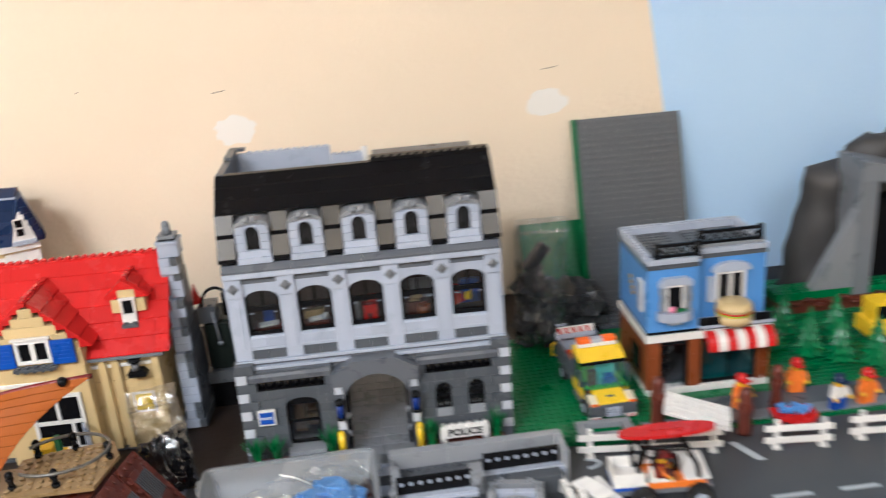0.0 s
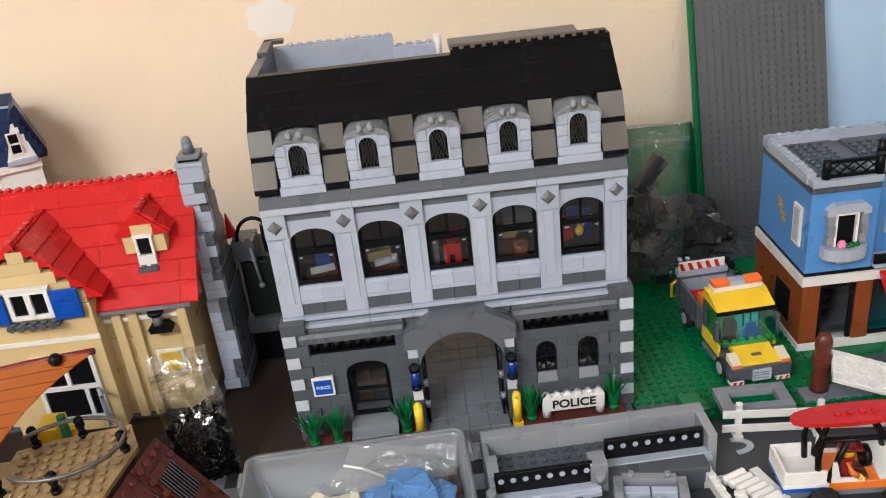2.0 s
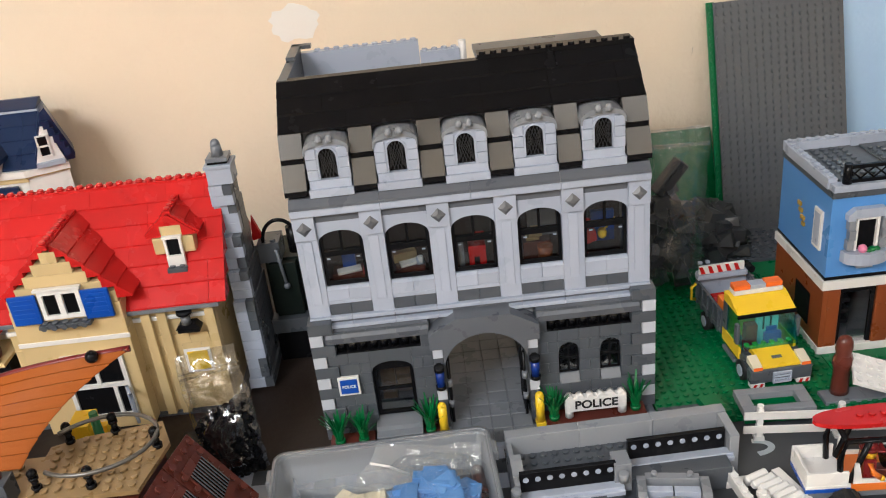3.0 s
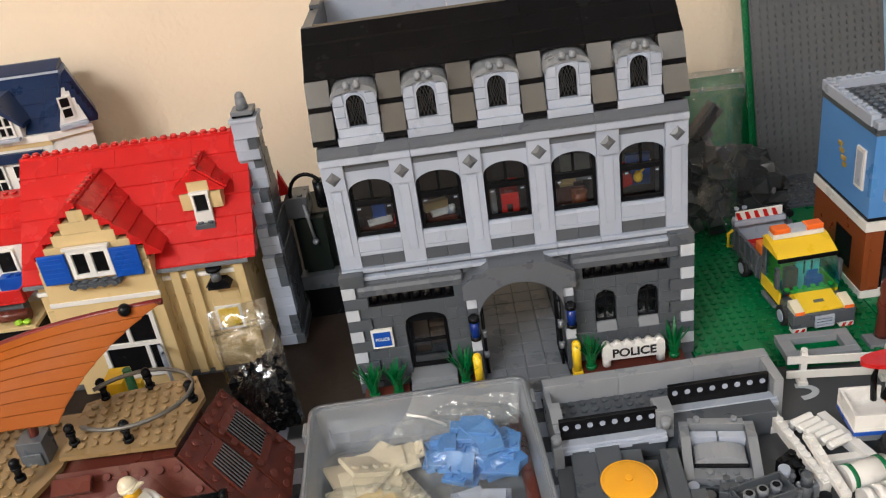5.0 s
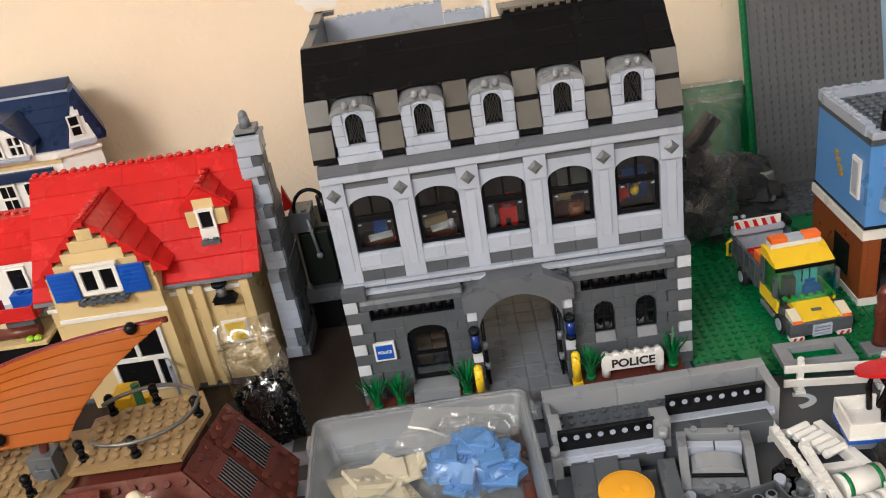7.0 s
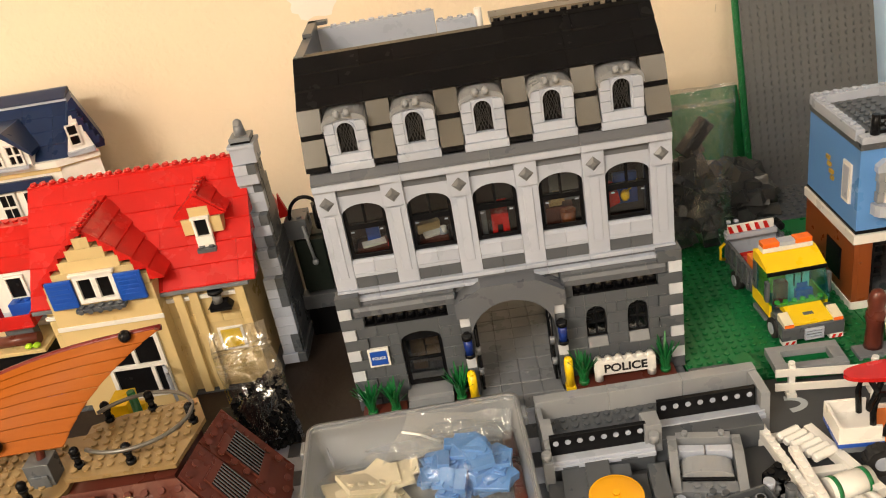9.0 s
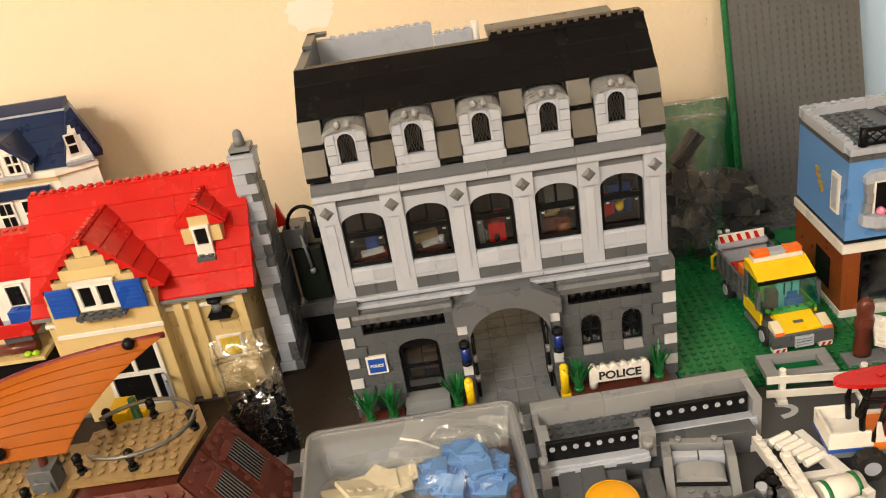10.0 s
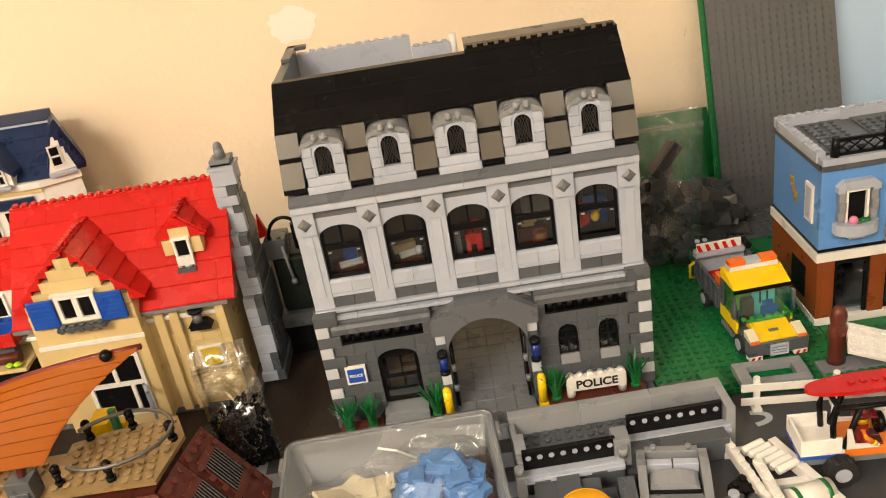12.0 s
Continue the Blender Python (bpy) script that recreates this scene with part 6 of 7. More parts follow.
for i in range(10):
    part("parapet_stud", MB().stud(SX0 + 0.0018, SY + 0.012 + i * U, 0.1604), LBG, shop)
part("parapet_side", MB().box(SX1 - 0.0062, SX1 + 0.0012, SY2 + 0.0068, SYB - 0.0076, 0.1516, 0.1604), LBG, shop)


def railing(x0, x1, y, z):
    r = part("roof_railing", MB().box(x0, x1, y - 0.0015, y + 0.0015, z + 0.0115, z + 0.0145), BLACK, shop, "black lattice roof railing")
    part("bottom_rail", MB().box(x0, x1, y - 0.0015, y + 0.0015, z, z + 0.003), BLACK, r)
    n = max(2, round((x1 - x0) / 0.0105))
    for i in range(n):
        a, b = x0 + (x1 - x0) * i / n, x0 + (x1 - x0) * (i + 1) / n
        for p, q in ((a, b), (b, a)):
            part("cross_bar", MB().tube([(p, y, z + 0.003), (q, y, z + 0.0115)], 0.0007, 6), BLACK, r)
    for x in (x0, x1):
        part("newel", MB().cyl((x, y, z - 0.0001), 0.0036, 0.0160, "z", 12, 0.0030), BLACK, r)


railing(0.4180, 0.4590, SY + 0.0026, 0.1573)
part("railing_plinth", MB().box(0.4680, 0.5340, SY2 + 0.0004, SY2 + 0.0056, 0.1573, 0.1608), AGR, shop)
railing(0.4690, 0.5320, SY2 + 0.0026, 0.1609)
# bay window with flower box
bw = part("bay_window", MB().prism([(0.4185, 0.1330), (0.4185, 0.1280), (0.4245, 0.1280), (0.4245, 0.1300), (0.4465, 0.1300), (0.4465, 0.1280), (0.4525, 0.1280), (0.4525, 0.1330), (0.4470, 0.1375), (0.4240, 0.1375)], SY - 0.006, SY + 0.0002), LBG, shop, "grey window surround with a flower box")
for s in (0, 1):
    for i in range(3):
        x0 = 0.4190 if s == 0 else 0.4450
        part("surround_block", MB().box(x0 + 0.0008 + (0.001 if i % 2 else 0), x0 + 0.0060 + (0.001 if i % 2 else 0), SY - 0.0055, SY + 0.0002, 0.1022 + i * 0.0086, 0.1106 + i * 0.0086), AGR, bw)
part("window_frame", MB().box(0.4262, 0.4282, SY - 0.004, SY, 0.100, 0.1295).box(0.4428, 0.4448, SY - 0.004, SY, 0.100, 0.1295).box(0.4282, 0.4428, SY - 0.004, SY, 0.1272, 0.1295), WHITE, bw)
# shade inside the bay, done as a black sheet on the wall
part("dark_pane", MB().box(0.4282, 0.4428, SY - 0.0008, SY - 0.0002, 0.100, 0.1272, 0), BLACK, bw)
box = [(0.4175 + 0.018 * (1 - math.cos(a)), SY - 0.013 * math.sin(a) ** 0.7) for a in (math.pi * i / 10 for i in range(11))]
part("flower_box", MB().prism(box, 0.0915, 0.1010, "z").box(0.4290, 0.4420, SY - 0.006, SY, 0.0860, 0.0914), LBG, bw, "rounded grey flower box")
part("pink_flower", MB().ball((0.4315, SY - 0.007, 0.1040), 0.0036), PINK, bw)
part("leaves", MB().ball((0.4400, SY - 0.006, 0.1025), 0.0032, 8, 5, 0.7).ball((0.4440, SY - 0.005, 0.1020), 0.0028, 8, 5, 0.7).ball((0.4365, SY - 0.007, 0.1018), 0.0026, 8, 5, 0.7), PLANT, bw)
uw = part("upper_window", MB().ring(0.4850, 0.5160, 0.0960, 0.1310, 0.0028, SY2 - 0.004, SY2), WHITE, shop, "white double window")
part("glazing_bar", MB().box(0.4990, 0.5020, SY2 - 0.0038, SY2 - 0.0002, 0.0990, 0.1280), WHITE, uw)
# black sheet stands for the dark behind the double window
part("dark_pane", MB().box(0.4875, 0.5135, SY2 - 0.0008, SY2 - 0.0002, 0.0990, 0.1280, 0), BLACK, uw)
part("window_head", MB().prism([(0.4800, 0.1312)] + [(0.5210, 0.1312)] + arch(0.5005, 0.1330, 0.041, 0.0085, 8), SY2 - 0.006, SY2), LBG, uw)
part("shutter", MB().box(0.4765, 0.4825, SY2 - 0.004, SY2, 0.098, 0.126), LBG, uw)
part("balcony_ledge", MB().box(SXM + 0.001, SX1 + 0.002, SY - 0.004, SY2 - 0.0002, 0.0769, 0.0800), LBG, shop)
for xa, xb in ((SXM + 0.001, 0.4880), (0.5200, SX1)):
    part("balcony_front", MB().box(xa, xb, SY - 0.003, SY, 0.0801, 0.0880), BLACK, shop)
bun = part("sandwich_sign", MB().cyl((0.5000, SY + 0.003, 0.0802), 0.0175, 0.0095, "z", 28, 0.0187), TAN, shop, "round sandwich roof sign")
part("filling", MB().cyl((0.5000, SY + 0.003, 0.0898), 0.0192, 0.0012, "z", 6), YELLOW, bun)
part("lettuce", MB().cyl((0.5000, SY + 0.003, 0.0911), 0.0194, 0.0012, "z", 14), LIME, bun)
part("tomato", MB().cyl((0.5000, SY + 0.003, 0.0924), 0.0189, 0.0018, "z", 28), RED, bun)
part("bun_top", MB().cyl((0.5000, SY + 0.003, 0.0943), 0.0187, 0.0050, "z", 28, 0.0180).ball((0.5000, SY + 0.003, 0.0990), 0.0180, 28, 8, 0.30), TAN, bun)
for i in range(7):
    x0 = 0.4672 + i * 0.0101
    prof = [(SY - 0.0026, 0.0735)] + [(SY - 0.0026 - 0.0150 * math.sin(a), 0.0585 + 0.0155 * math.cos(a)) for a in (math.pi / 2 * k / 6 for k in range(7))] + [(SY - 0.0172, 0.0560), (SY - 0.0160, 0.0585), (SY - 0.0026, 0.0715)]
    part("awning_stripe", MB().prism(prof, x0, x0 + 0.0100, "x"), RED if i % 2 == 0 else WHITE, shop, "curved awning stripe")

# ---- fences ----
FENCE_P = MB().box(-0.0036, 0.0036, -0.0036, 0.0036, 0, 0.003).box(-0.0022, 0.0022, -0.0022, 0.0022, 0.003, 0.0280).cyl((0, 0, 0.0280), 0.0024, 0.0022).mesh("fence_post", WHITE)


def picket_fence(x0, y0, x1, y1, posts, z=0.0028):
    L = math.hypot(x1 - x0, y1 - y0)
    t = thing("white_fence", "white two-rail toy fence along the road", "toy fence", pose(x0, y0, z, 0, 0, math.degrees(math.atan2(y1 - y0, x1 - x0))), "road fences")
    for i in range(posts):
        part("post", FENCE_P, None, t, "", pose(0.008 + (L - 0.016) * i / (posts - 1), 0, 0))
    for zz in (0.0070, 0.0195):
        part("rail", MB().box(-0.0040, L, -0.0036, -0.0022, zz, zz + 0.0066), WHITE, t)
    return t


picket_fence(0.3145, -0.0585, 0.4440, -0.0740, 3)
picket_fence(0.4860, -0.0790, 0.5450, -0.0850, 2)
picket_fence(0.5680, -0.0800, 0.6880, -0.0900, 3)
planter = thing("toy_planter", "pale grey open planter frame lying on the lawn's edge", "toy planter", pose(0.3172, -0.0440, 0.0036, 0, 0, -2))
part("frame", MB().box(0, 0.054, 0, 0.007, 0.006, 0.0120).box(0, 0.054, 0.022, 0.029, 0.006, 0.0120).box(0, 0.0095, 0.0071, 0.0219, 0.006, 0.0120).box(0.0445, 0.054, 0.0071, 0.0219, 0.006, 0.0120), AGR, planter)
part("lower_frame", MB().box(0.001, 0.053, 0.001, 0.006, 0, 0.0059).box(0.001, 0.053, 0.023, 0.028, 0, 0.0059), GREEN, planter)
green_step = solid("green_bracket", MB().box(0, 0.016, 0, 0.024, 0.0, 0.010).box(-0.004, 0.018, -0.002, 0.0, 0.0, 0.006), GREEN, "green bracket piece beside the frame", "toy part", pose(0.2945, -0.0400, 0.0036, 0, 0, 12))
pave = thing("shop_kerb", "grey kerb strip before the corner shop", "pavement", kind="structure")
for i in range(8):
    part("slab", MB().box(0.385 + i * 0.032, 0.4168 + i * 0.032, -0.032, -0.016, 0.0034, 0.0066), MGR, pave)
part("terrace", MB().box(0.43, 0.66, -0.0155, 0.016, 0.0034, 0.0062), DBG, pave)

# brown carved posts, plank and toy figures by the kerb
for x, y, h, r in ((0.4005, -0.0200, 0.052, 10), (0.4764, -0.0496, 0.050, -20), (0.5249, -0.0130, 0.046, 40)):
    prof = [(0, 0.0066), (0.08, 0.0062), (0.40, 0.0056), (0.52, 0.0070), (0.62, 0.0066), (0.70, 0.0052), (0.78, 0.0060), (0.88, 0.0056), (0.96, 0.0040), (1.0, 0.0008)]
    ring_n, vv, ff = 12, [], []
    for a, ra in prof:
        vv += [(ra * math.cos(2 * math.pi * i / ring_n), 0.85 * ra * math.sin(2 * math.pi * i / ring_n), a * h) for i in range(ring_n)]
    for k in range(len(prof) - 1):
        ff += [(k * ring_n + i, k * ring_n + (i + 1) % ring_n, (k + 1) * ring_n + (i + 1) % ring_n, (k + 1) * ring_n + i) for i in range(ring_n)]
    ff += [tuple(range(ring_n)), tuple(range((len(prof) - 1) * ring_n, len(prof) * ring_n))]
    st = MB().raw(vv, ff, True)
    solid("carved_post", st, BROWN, "reddish brown carved toy post", "toy post", pose(x, y, 0.0066 if y > -0.033 else 0.003, 0, 0, r) @ Matrix.Diagonal((1.15, 1.15, 1, 1)), "carved posts")
lng = Vector((0.0623, -0.0211, -0.0160)).normalized()
wid = Vector((0.40, 0.91, 0.18))
wid = (wid - wid.dot(lng) * lng).normalized()
plank_m = Matrix.Translation((0.3985, -0.0435, 0.0325)) @ Matrix((lng, wid, lng.cross(wid))).transposed().to_4x4()
plank = thing("white_plank", "white studded plate propped between two posts", "plate", plank_m)
part("plate", MB().box(0, 0.064, 0, 0.032, -0.0032, 0), WHITE, plank)
for i in range(8):
    for j in range(4):
        part("stud", MB().stud((i + 0.5) * U, (j + 0.5) * U, 0), WHITE, plank)
me, m = figure(0.4900, -0.0080, 0.0063, 20, ORANGE, ORANGE, SKIN, RED)
solid("toy_figure", me, None, "toy worker in orange with a red helmet", "toy figure", m, "toy workers")
me, m = figure(0.5563, 0.010, 0.0063, -10, ORANGE, ORANGE, SKIN, RED)
solid("toy_figure", me, None, "toy worker in orange with a red helmet", "toy figure", m, "toy workers")
me, m = figure(0.5800, -0.030, 0.0063, 15, BLUE, WHITE, SKIN, DBLUE)
solid("toy_figure", me, None, "toy figure in blue legs and white top", "toy figure", m)
me, m = figure(0.6120, -0.025, 0.0063, 10, ORANGE, ORANGE, SKIN, RED)
solid("toy_figure", me, None, "toy worker in orange with a red helmet", "toy figure", m, "toy workers")
barrow = thing("red_barrow", "red toy barrow heaped with blue pieces", "toy barrow", pose(0.5275, -0.0440, 0.0028))
part("tray", MB().prism([(-0.017, 0.006), (0.017, 0.006), (0.021, 0.015), (-0.021, 0.015)], -0.010, 0.010), RED, barrow)
part("load", rubble(-0.012, 0.012, -0.006, 0.006, 0.016, 0.021, 12, 0.004, 9), MBLUE, barrow)
for s in (-1, 1):
    part("wheel", MB().cyl((-0.012, s * 0.011 - 0.001, 0.005), 0.005, 0.002, "y", 14), RUBBER, barrow)
    part("foot", MB().box(0.010, 0.014, s * 0.008 - 0.001, s * 0.008 + 0.001, 0, 0.006), BLACK, barrow)

# ---- the beach buggy ----
buggy = thing("beach_buggy", "white toy buggy with black cage and red board", "toy car", pose(0.3515, -0.1240, 0.0010, 0, 0, -4))
part("tub", MB().box(-0.027, 0.002, -0.015, 0.015, 0.0205, 0.0230).box(-0.027, 0.000, -0.015, -0.0130, 0.0231, 0.0335).box(-0.027, 0.000, 0.0130, 0.015, 0.0231, 0.0335).box(-0.027, -0.0250, -0.0129, 0.0129, 0.0231, 0.0335), WHITE, buggy, "white open load tub")
part("sill", MB().box(-0.027, 0.002, -0.015, 0.015, 0.0172, 0.0204), BLUE, buggy)
part("flank_stripe", MB().box(0.0021, 0.052, -0.0150, 0.0150, 0.0172, 0.0235), ORANGE, buggy, "orange flank stripe")
part("nose", MB().slope(0.034, 0.056, -0.0145, 0.0236, 0.029, 0.006), WHITE, buggy)
for s in (-0.0150, 0.0136):
    part("side_door", MB().prism([(0.0030, 0.0236), (0.0030, 0.0400), (0.0055, 0.0400), (0.0085, 0.0270), (0.0240, 0.0262), (0.0240, 0.0236)], s, s + 0.0014), WHITE, buggy, "white cut-away door")
part("underbody", MB().box(-0.024, 0.058, -0.013, 0.013, 0.0110, 0.0171), MGR, buggy)
for s in (-0.0125, 0.0125):
    part("roll_bar", MB().tube([(-0.0045, s, 0.0232), (-0.0060, s, 0.0420), (-0.0030, s, 0.0570), (0.034, s, 0.0570), (0.044, s, 0.038), (0.047, s, 0.0236)], 0.0021), BLACK, buggy)
    part("roll_bar", MB().tube([(0.0020, s, 0.0236), (0.0110, s, 0.0560)], 0.0021), BLACK, buggy)
for x in (-0.003, 0.034):
    part("cross_bar", MB().cyl((x, -0.0125, 0.0570), 0.0019, 0.025, "y", 8), BLACK, buggy)
part("steering_wheel", MB().cyl((0.026, -0.002, 0.0340), 0.0075, 0.004, "x", 16), BLACK, buggy)
for x, y, r in ((-0.0030, -0.0230, 0.0104), (-0.0030, 0.0230, 0.0104), (0.045, -0.0230, 0.0104), (0.045, 0.0230, 0.0104)):
    wh = part("wheel", MB().cyl((x, y - 0.0045, 0.0128), r, 0.009, "y", 22), RUBBER, buggy, "chunky black tyre")
    for i in range(11):
        a = 2 * math.pi * i / 11
        part("tread", MB(pose(x, y, 0.0128, 0, math.degrees(a), 0)).box(0.0098, 0.0110, -0.0045, 0.0045, -0.0014, 0.0014, 0), RUBBER, wh)
    part("hub", MB().cyl((x, y - 0.0052 if y < 0 else y + 0.0040, 0.0128), 0.0054, 0.0012, "y", 16), LBG, wh)
board = [(0.0425 * math.cos(a), (0.0098 * abs(math.sin(a)) ** 0.8) * (1 if math.sin(a) > 0 else -1)) for a in (2 * math.pi * i / 28 for i in range(28))]
surf = solid("surfboard", MB().prism(board, 0, 0.0032, "z").stud(-0.004, 0, 0.0033).stud(0.004, 0, 0.0033).stud(-0.012, 0.0, 0.0033).stud(0.012, 0, 0.0033), RED, "red toy surfboard on the buggy's cage", "toy surfboard", pose(0.3750, -0.1190, 0.0605, 2, 0, -1))
me, m = figure(0.3665, -0.1290, 0.0200, 80, BROWN, MAROON, SKIN, MAROON, arms=ORANGE, sit=True)
solid("toy_figure", me, None, "toy driver in dark red with orange sleeves in the buggy", "toy figure", m)

# ---- long grey tray with black perforated panels ----
tray = thing("grey_tray", "pale grey toy bridge section with dark studded floor", "toy part", pose(0.1355, -0.128, 0.0030, 0, 0, 1.5))
TL, TH = 0.160, 0.035
part("floor", MB().box(0.0040, TL - 0.0092, 0.0165, 0.0564, 0.0, 0.0190), DBG, tray)
st = stud_field(MB(), 0.006, 0.0165, 18, 5, 0.0190, lambda i, j: j < 3 and i > 8)
part("floor_studs", st, DBG, tray)
for i in range(3):
    part("back_wall_block", MB().box(i * TL / 3 + 0.0001, (i + 1) * TL / 3 - 0.0001, 0.0565, 0.0655, 0.0, TH), TRAYG, tray)
part("end_wall", MB().box(0.0, 0.0038, 0.012, 0.0564, 0.0, TH - 0.004).slope(0.0, 0.008, 0.020, TH - 0.004, 0.012, 0.004), AGR, tray)
part("end_wall", MB().box(TL - 0.0065, TL, 0.030, 0.0564, 0.0, TH - 0.001), TRAYG, tray)
for x0, x1, y in ((0.004, 0.070, 0.0105), (0.083, 0.152, 0.0300)):
    part("front_rim", MB().box(x0 - 0.004, x1 + 0.004, y - 0.001, y + 0.006, 0.0146, 0.0200).box(x0 - 0.004, x1 + 0.004, y - 0.0035, y - 0.0011, 0.0146, 0.0182), LBG, tray)
    part("front_skirt", MB().box(x0 - 0.004, x1 + 0.004, y + 0.001, y + 0.006, 0.0, 0.0145), DBG, tray)
    pan = part("perforated_panel", MB().box(x0, x1, y + 0.0062, y + 0.0095, 0.0146, 0.0355), BLACK, tray, "black panel with round holes")
    n = int((x1 - x0) / U)
    for i in range(n):
        part("hole", MB().cyl((x0 + (i + 0.5) * (x1 - x0) / n, y + 0.0056, 0.0300), 0.0020, 0.0007, "y", 10), LBG, pan)
    for i in range(3):
        part("rim_slot", MB().box(x0 + 0.006 + i * 0.020, x0 + 0.017 + i * 0.020, y - 0.0038, y - 0.0036, 0.0150, 0.0166, 0), DBG, tray)
part("middle_post", MB().box(0.0685, 0.0800, 0.014, 0.029, 0.0116, 0.0350).cyl((0.0735, 0.010, 0.0245), 0.0034, 0.0070), AGR, tray)
part("corner_post", MB().box(-0.003, 0.0038, 0.001, 0.0118, 0.0, 0.0270).cyl((0.000, 0.006, 0.0270), 0.0034, 0.005), AGR, tray)

# ---- loose car and machine parts in front ----
base = thing("dark_plate_stack", "dark grey stacked plates under an orange dish", "toy part", pose(0.168, -0.155, 0.0030, 0, 0, -4))
part("plate", MB().box(-0.036, 0.030, -0.030, 0.028, 0.0, 0.0096), DBG, base)
part("plate", MB().box(-0.026, 0.020, -0.022, 0.034, 0.0097, 0.0145), DBG, base)
part("plate", MB().box(-0.010, 0.006, -0.006, 0.044, 0.0146, 0.0180), DBG, base)
part("side_block", MB().box(0.0305, 0.042, -0.026, 0.026, 0.0, 0.0200).box(0.0425, 0.052, -0.026, -0.010, 0.0, 0.0190).cyl((0.0475, -0.018, 0.019), 0.0024, 0.0018), DBG, base)
part("dish_stem", MB().cyl((0.006, -0.004, 0.0146), 0.004, 0.006), BLACK, base)
dish = solid("orange_dish", MB().cyl((0, 0, 0), 0.0150, 0.0016, "z", 32, 0.0176).ball((0, 0, 0.0010), 0.0174, 32, 10, 0.16).cyl((0, 0, 0.0036), 0.0024, 0.0016), GOLD, "glossy orange radar dish", "toy part", pose(0.1745, -0.1585, 0.0240, 4, 0, 0))
car = thing("grey_car_shell", "grey toy car shell with pale seats", "toy part", pose(0.2390, -0.1330, 0.0030, 0, 0, -10))
part("floor", MB().box(-0.020, 0.020, -0.024, 0.024, 0.0, 0.0050), DBG, car)
for s in (-1, 1):
    part("side", MB().prism([(-0.024, 0.005), (-0.024, 0.012), (0.004, 0.022), (0.022, 0.020), (0.026, 0.005)], s * 0.021 - 0.003, s * 0.021 + 0.003, "x"), AGR, car)
part("front_rim", MB().box(-0.018, 0.018, 0.020, 0.026, 0.0051, 0.0195).cyl((-0.012, 0.023, 0.0195), 0.002, 0.003).cyl((0.012, 0.023, 0.0195), 0.002, 0.003), AGR, car)
part("seat", MB().box(-0.0175, -0.0005, 0.008, 0.014, 0.0051, 0.0185).box(0.0005, 0.0175, 0.008, 0.014, 0.0051, 0.0185), LBG, car)
part("hood", MB().prism([(-0.0165, 0.0100)] + [(0.0165, 0.0100)] + arch(0, 0.0120, 0.033, 0.0055, 10), -0.010, 0.005), TRAYG, car, "pale curved panel")
for x in (-0.008, 0.0, 0.008):
    part("stud", MB().cyl((x, -0.0240, 0.0080), 0.0022, 0.0018, "y", 10), MGR, car)
part("black_slot", MB().box(-0.0165, 0.0165, -0.0125, -0.0101, 0.0051, 0.0125), BLACK, car)
part("rear", MB().box(-0.018, 0.018, -0.022, -0.0126, 0.0051, 0.0110).stud(-0.008, -0.017, 0.011).stud(0.0, -0.017, 0.011).stud(0.008, -0.017, 0.011), MGR, car)
brick = thing("upturned_brick", "dark grey brick lying with its tubes up", "toy brick", pose(0.2520, -0.1745, 0.0030, 0, 0, 14) @ Matrix.Scale(0.88, 4))
part("shell", MB().box(-0.020, 0.020, -0.010, 0.010, 0.0, 0.0150).box(-0.020, 0.020, -0.010, -0.0085, 0.0151, 0.0215).box(-0.020, 0.020, 0.0085, 0.010, 0.0151, 0.0215).box(-0.020, -0.0185, -0.0084, 0.0084, 0.0151, 0.0215).box(0.0185, 0.020, -0.0084, 0.0084, 0.0151, 0.0215), DBG, brick)
for i in (-1, 0, 1):
    part("tube", MB().cyl((i * 0.0105, 0, 0.0151), 0.0040, 0.0060, "z", 14), MGR, brick)
    # black disc on the solid tube imitates the dark of its hollow
    part("bore", MB().cyl((i * 0.0105, 0, 0.0212), 0.0027, 0.0001, "z", 12), BLACK, brick)
for x, y, h, mat, lab in ((0.2705, -0.1600, 0.0190, LBG, "pale grey"), (0.2810, -0.1690, 0.0200, DBG, "dark grey"), (0.2150, -0.1580, 0.0120, LBG, "pale grey"), (0.2230, -0.1660, 0.0110, DBG, "dark grey"), (0.2880, -0.1800, 0.0130, BLACK, "black")):
    solid("loose_cone", MB().cyl((0, 0, 0), 0.0046, h * 0.6, "z", 14, 0.0036).cyl((0, 0, h * 0.6), 0.0036, h * 0.4, "z", 14).cyl((0, 0, h), 0.0024, 0.0002, "z", 12), mat, lab + " round cone piece lying loose", "toy part", pose(x, y, 0.0028), "loose cones")
for x, y, n, turn, mat, lab in ((0.2270, -0.1480, 2, 62, DBG, "dark grey"), (0.2290, -0.1640, 3, -20, DBG, "dark grey"), (0.2810, -0.1560, 2, 35, BLACK, "black"), (0.2840, -0.1700, 2, 74, DBG, "dark grey"), (0.2745, -0.1720, 2, 12, MGR, "mid grey")):
    mb = MB().box(0, n * U, 0, 2 * U, 0, 0.0096)
    for i in range(n):
        mb.stud((i + 0.5) * U, 0.5 * U, 0.0096).stud((i + 0.5) * U, 1.5 * U, 0.0096)
    solid("loose_brick", mb, mat, lab + " studded brick lying loose on the road plate", "toy brick", pose(x, y, 0.0028, 0, 0, turn), "loose bricks")
frame_ = thing("white_ladder_frame", "white studded toy frame with ribbed steps", "toy part", pose(0.2800, -0.1000, 0.0028, 0, 0, 0))


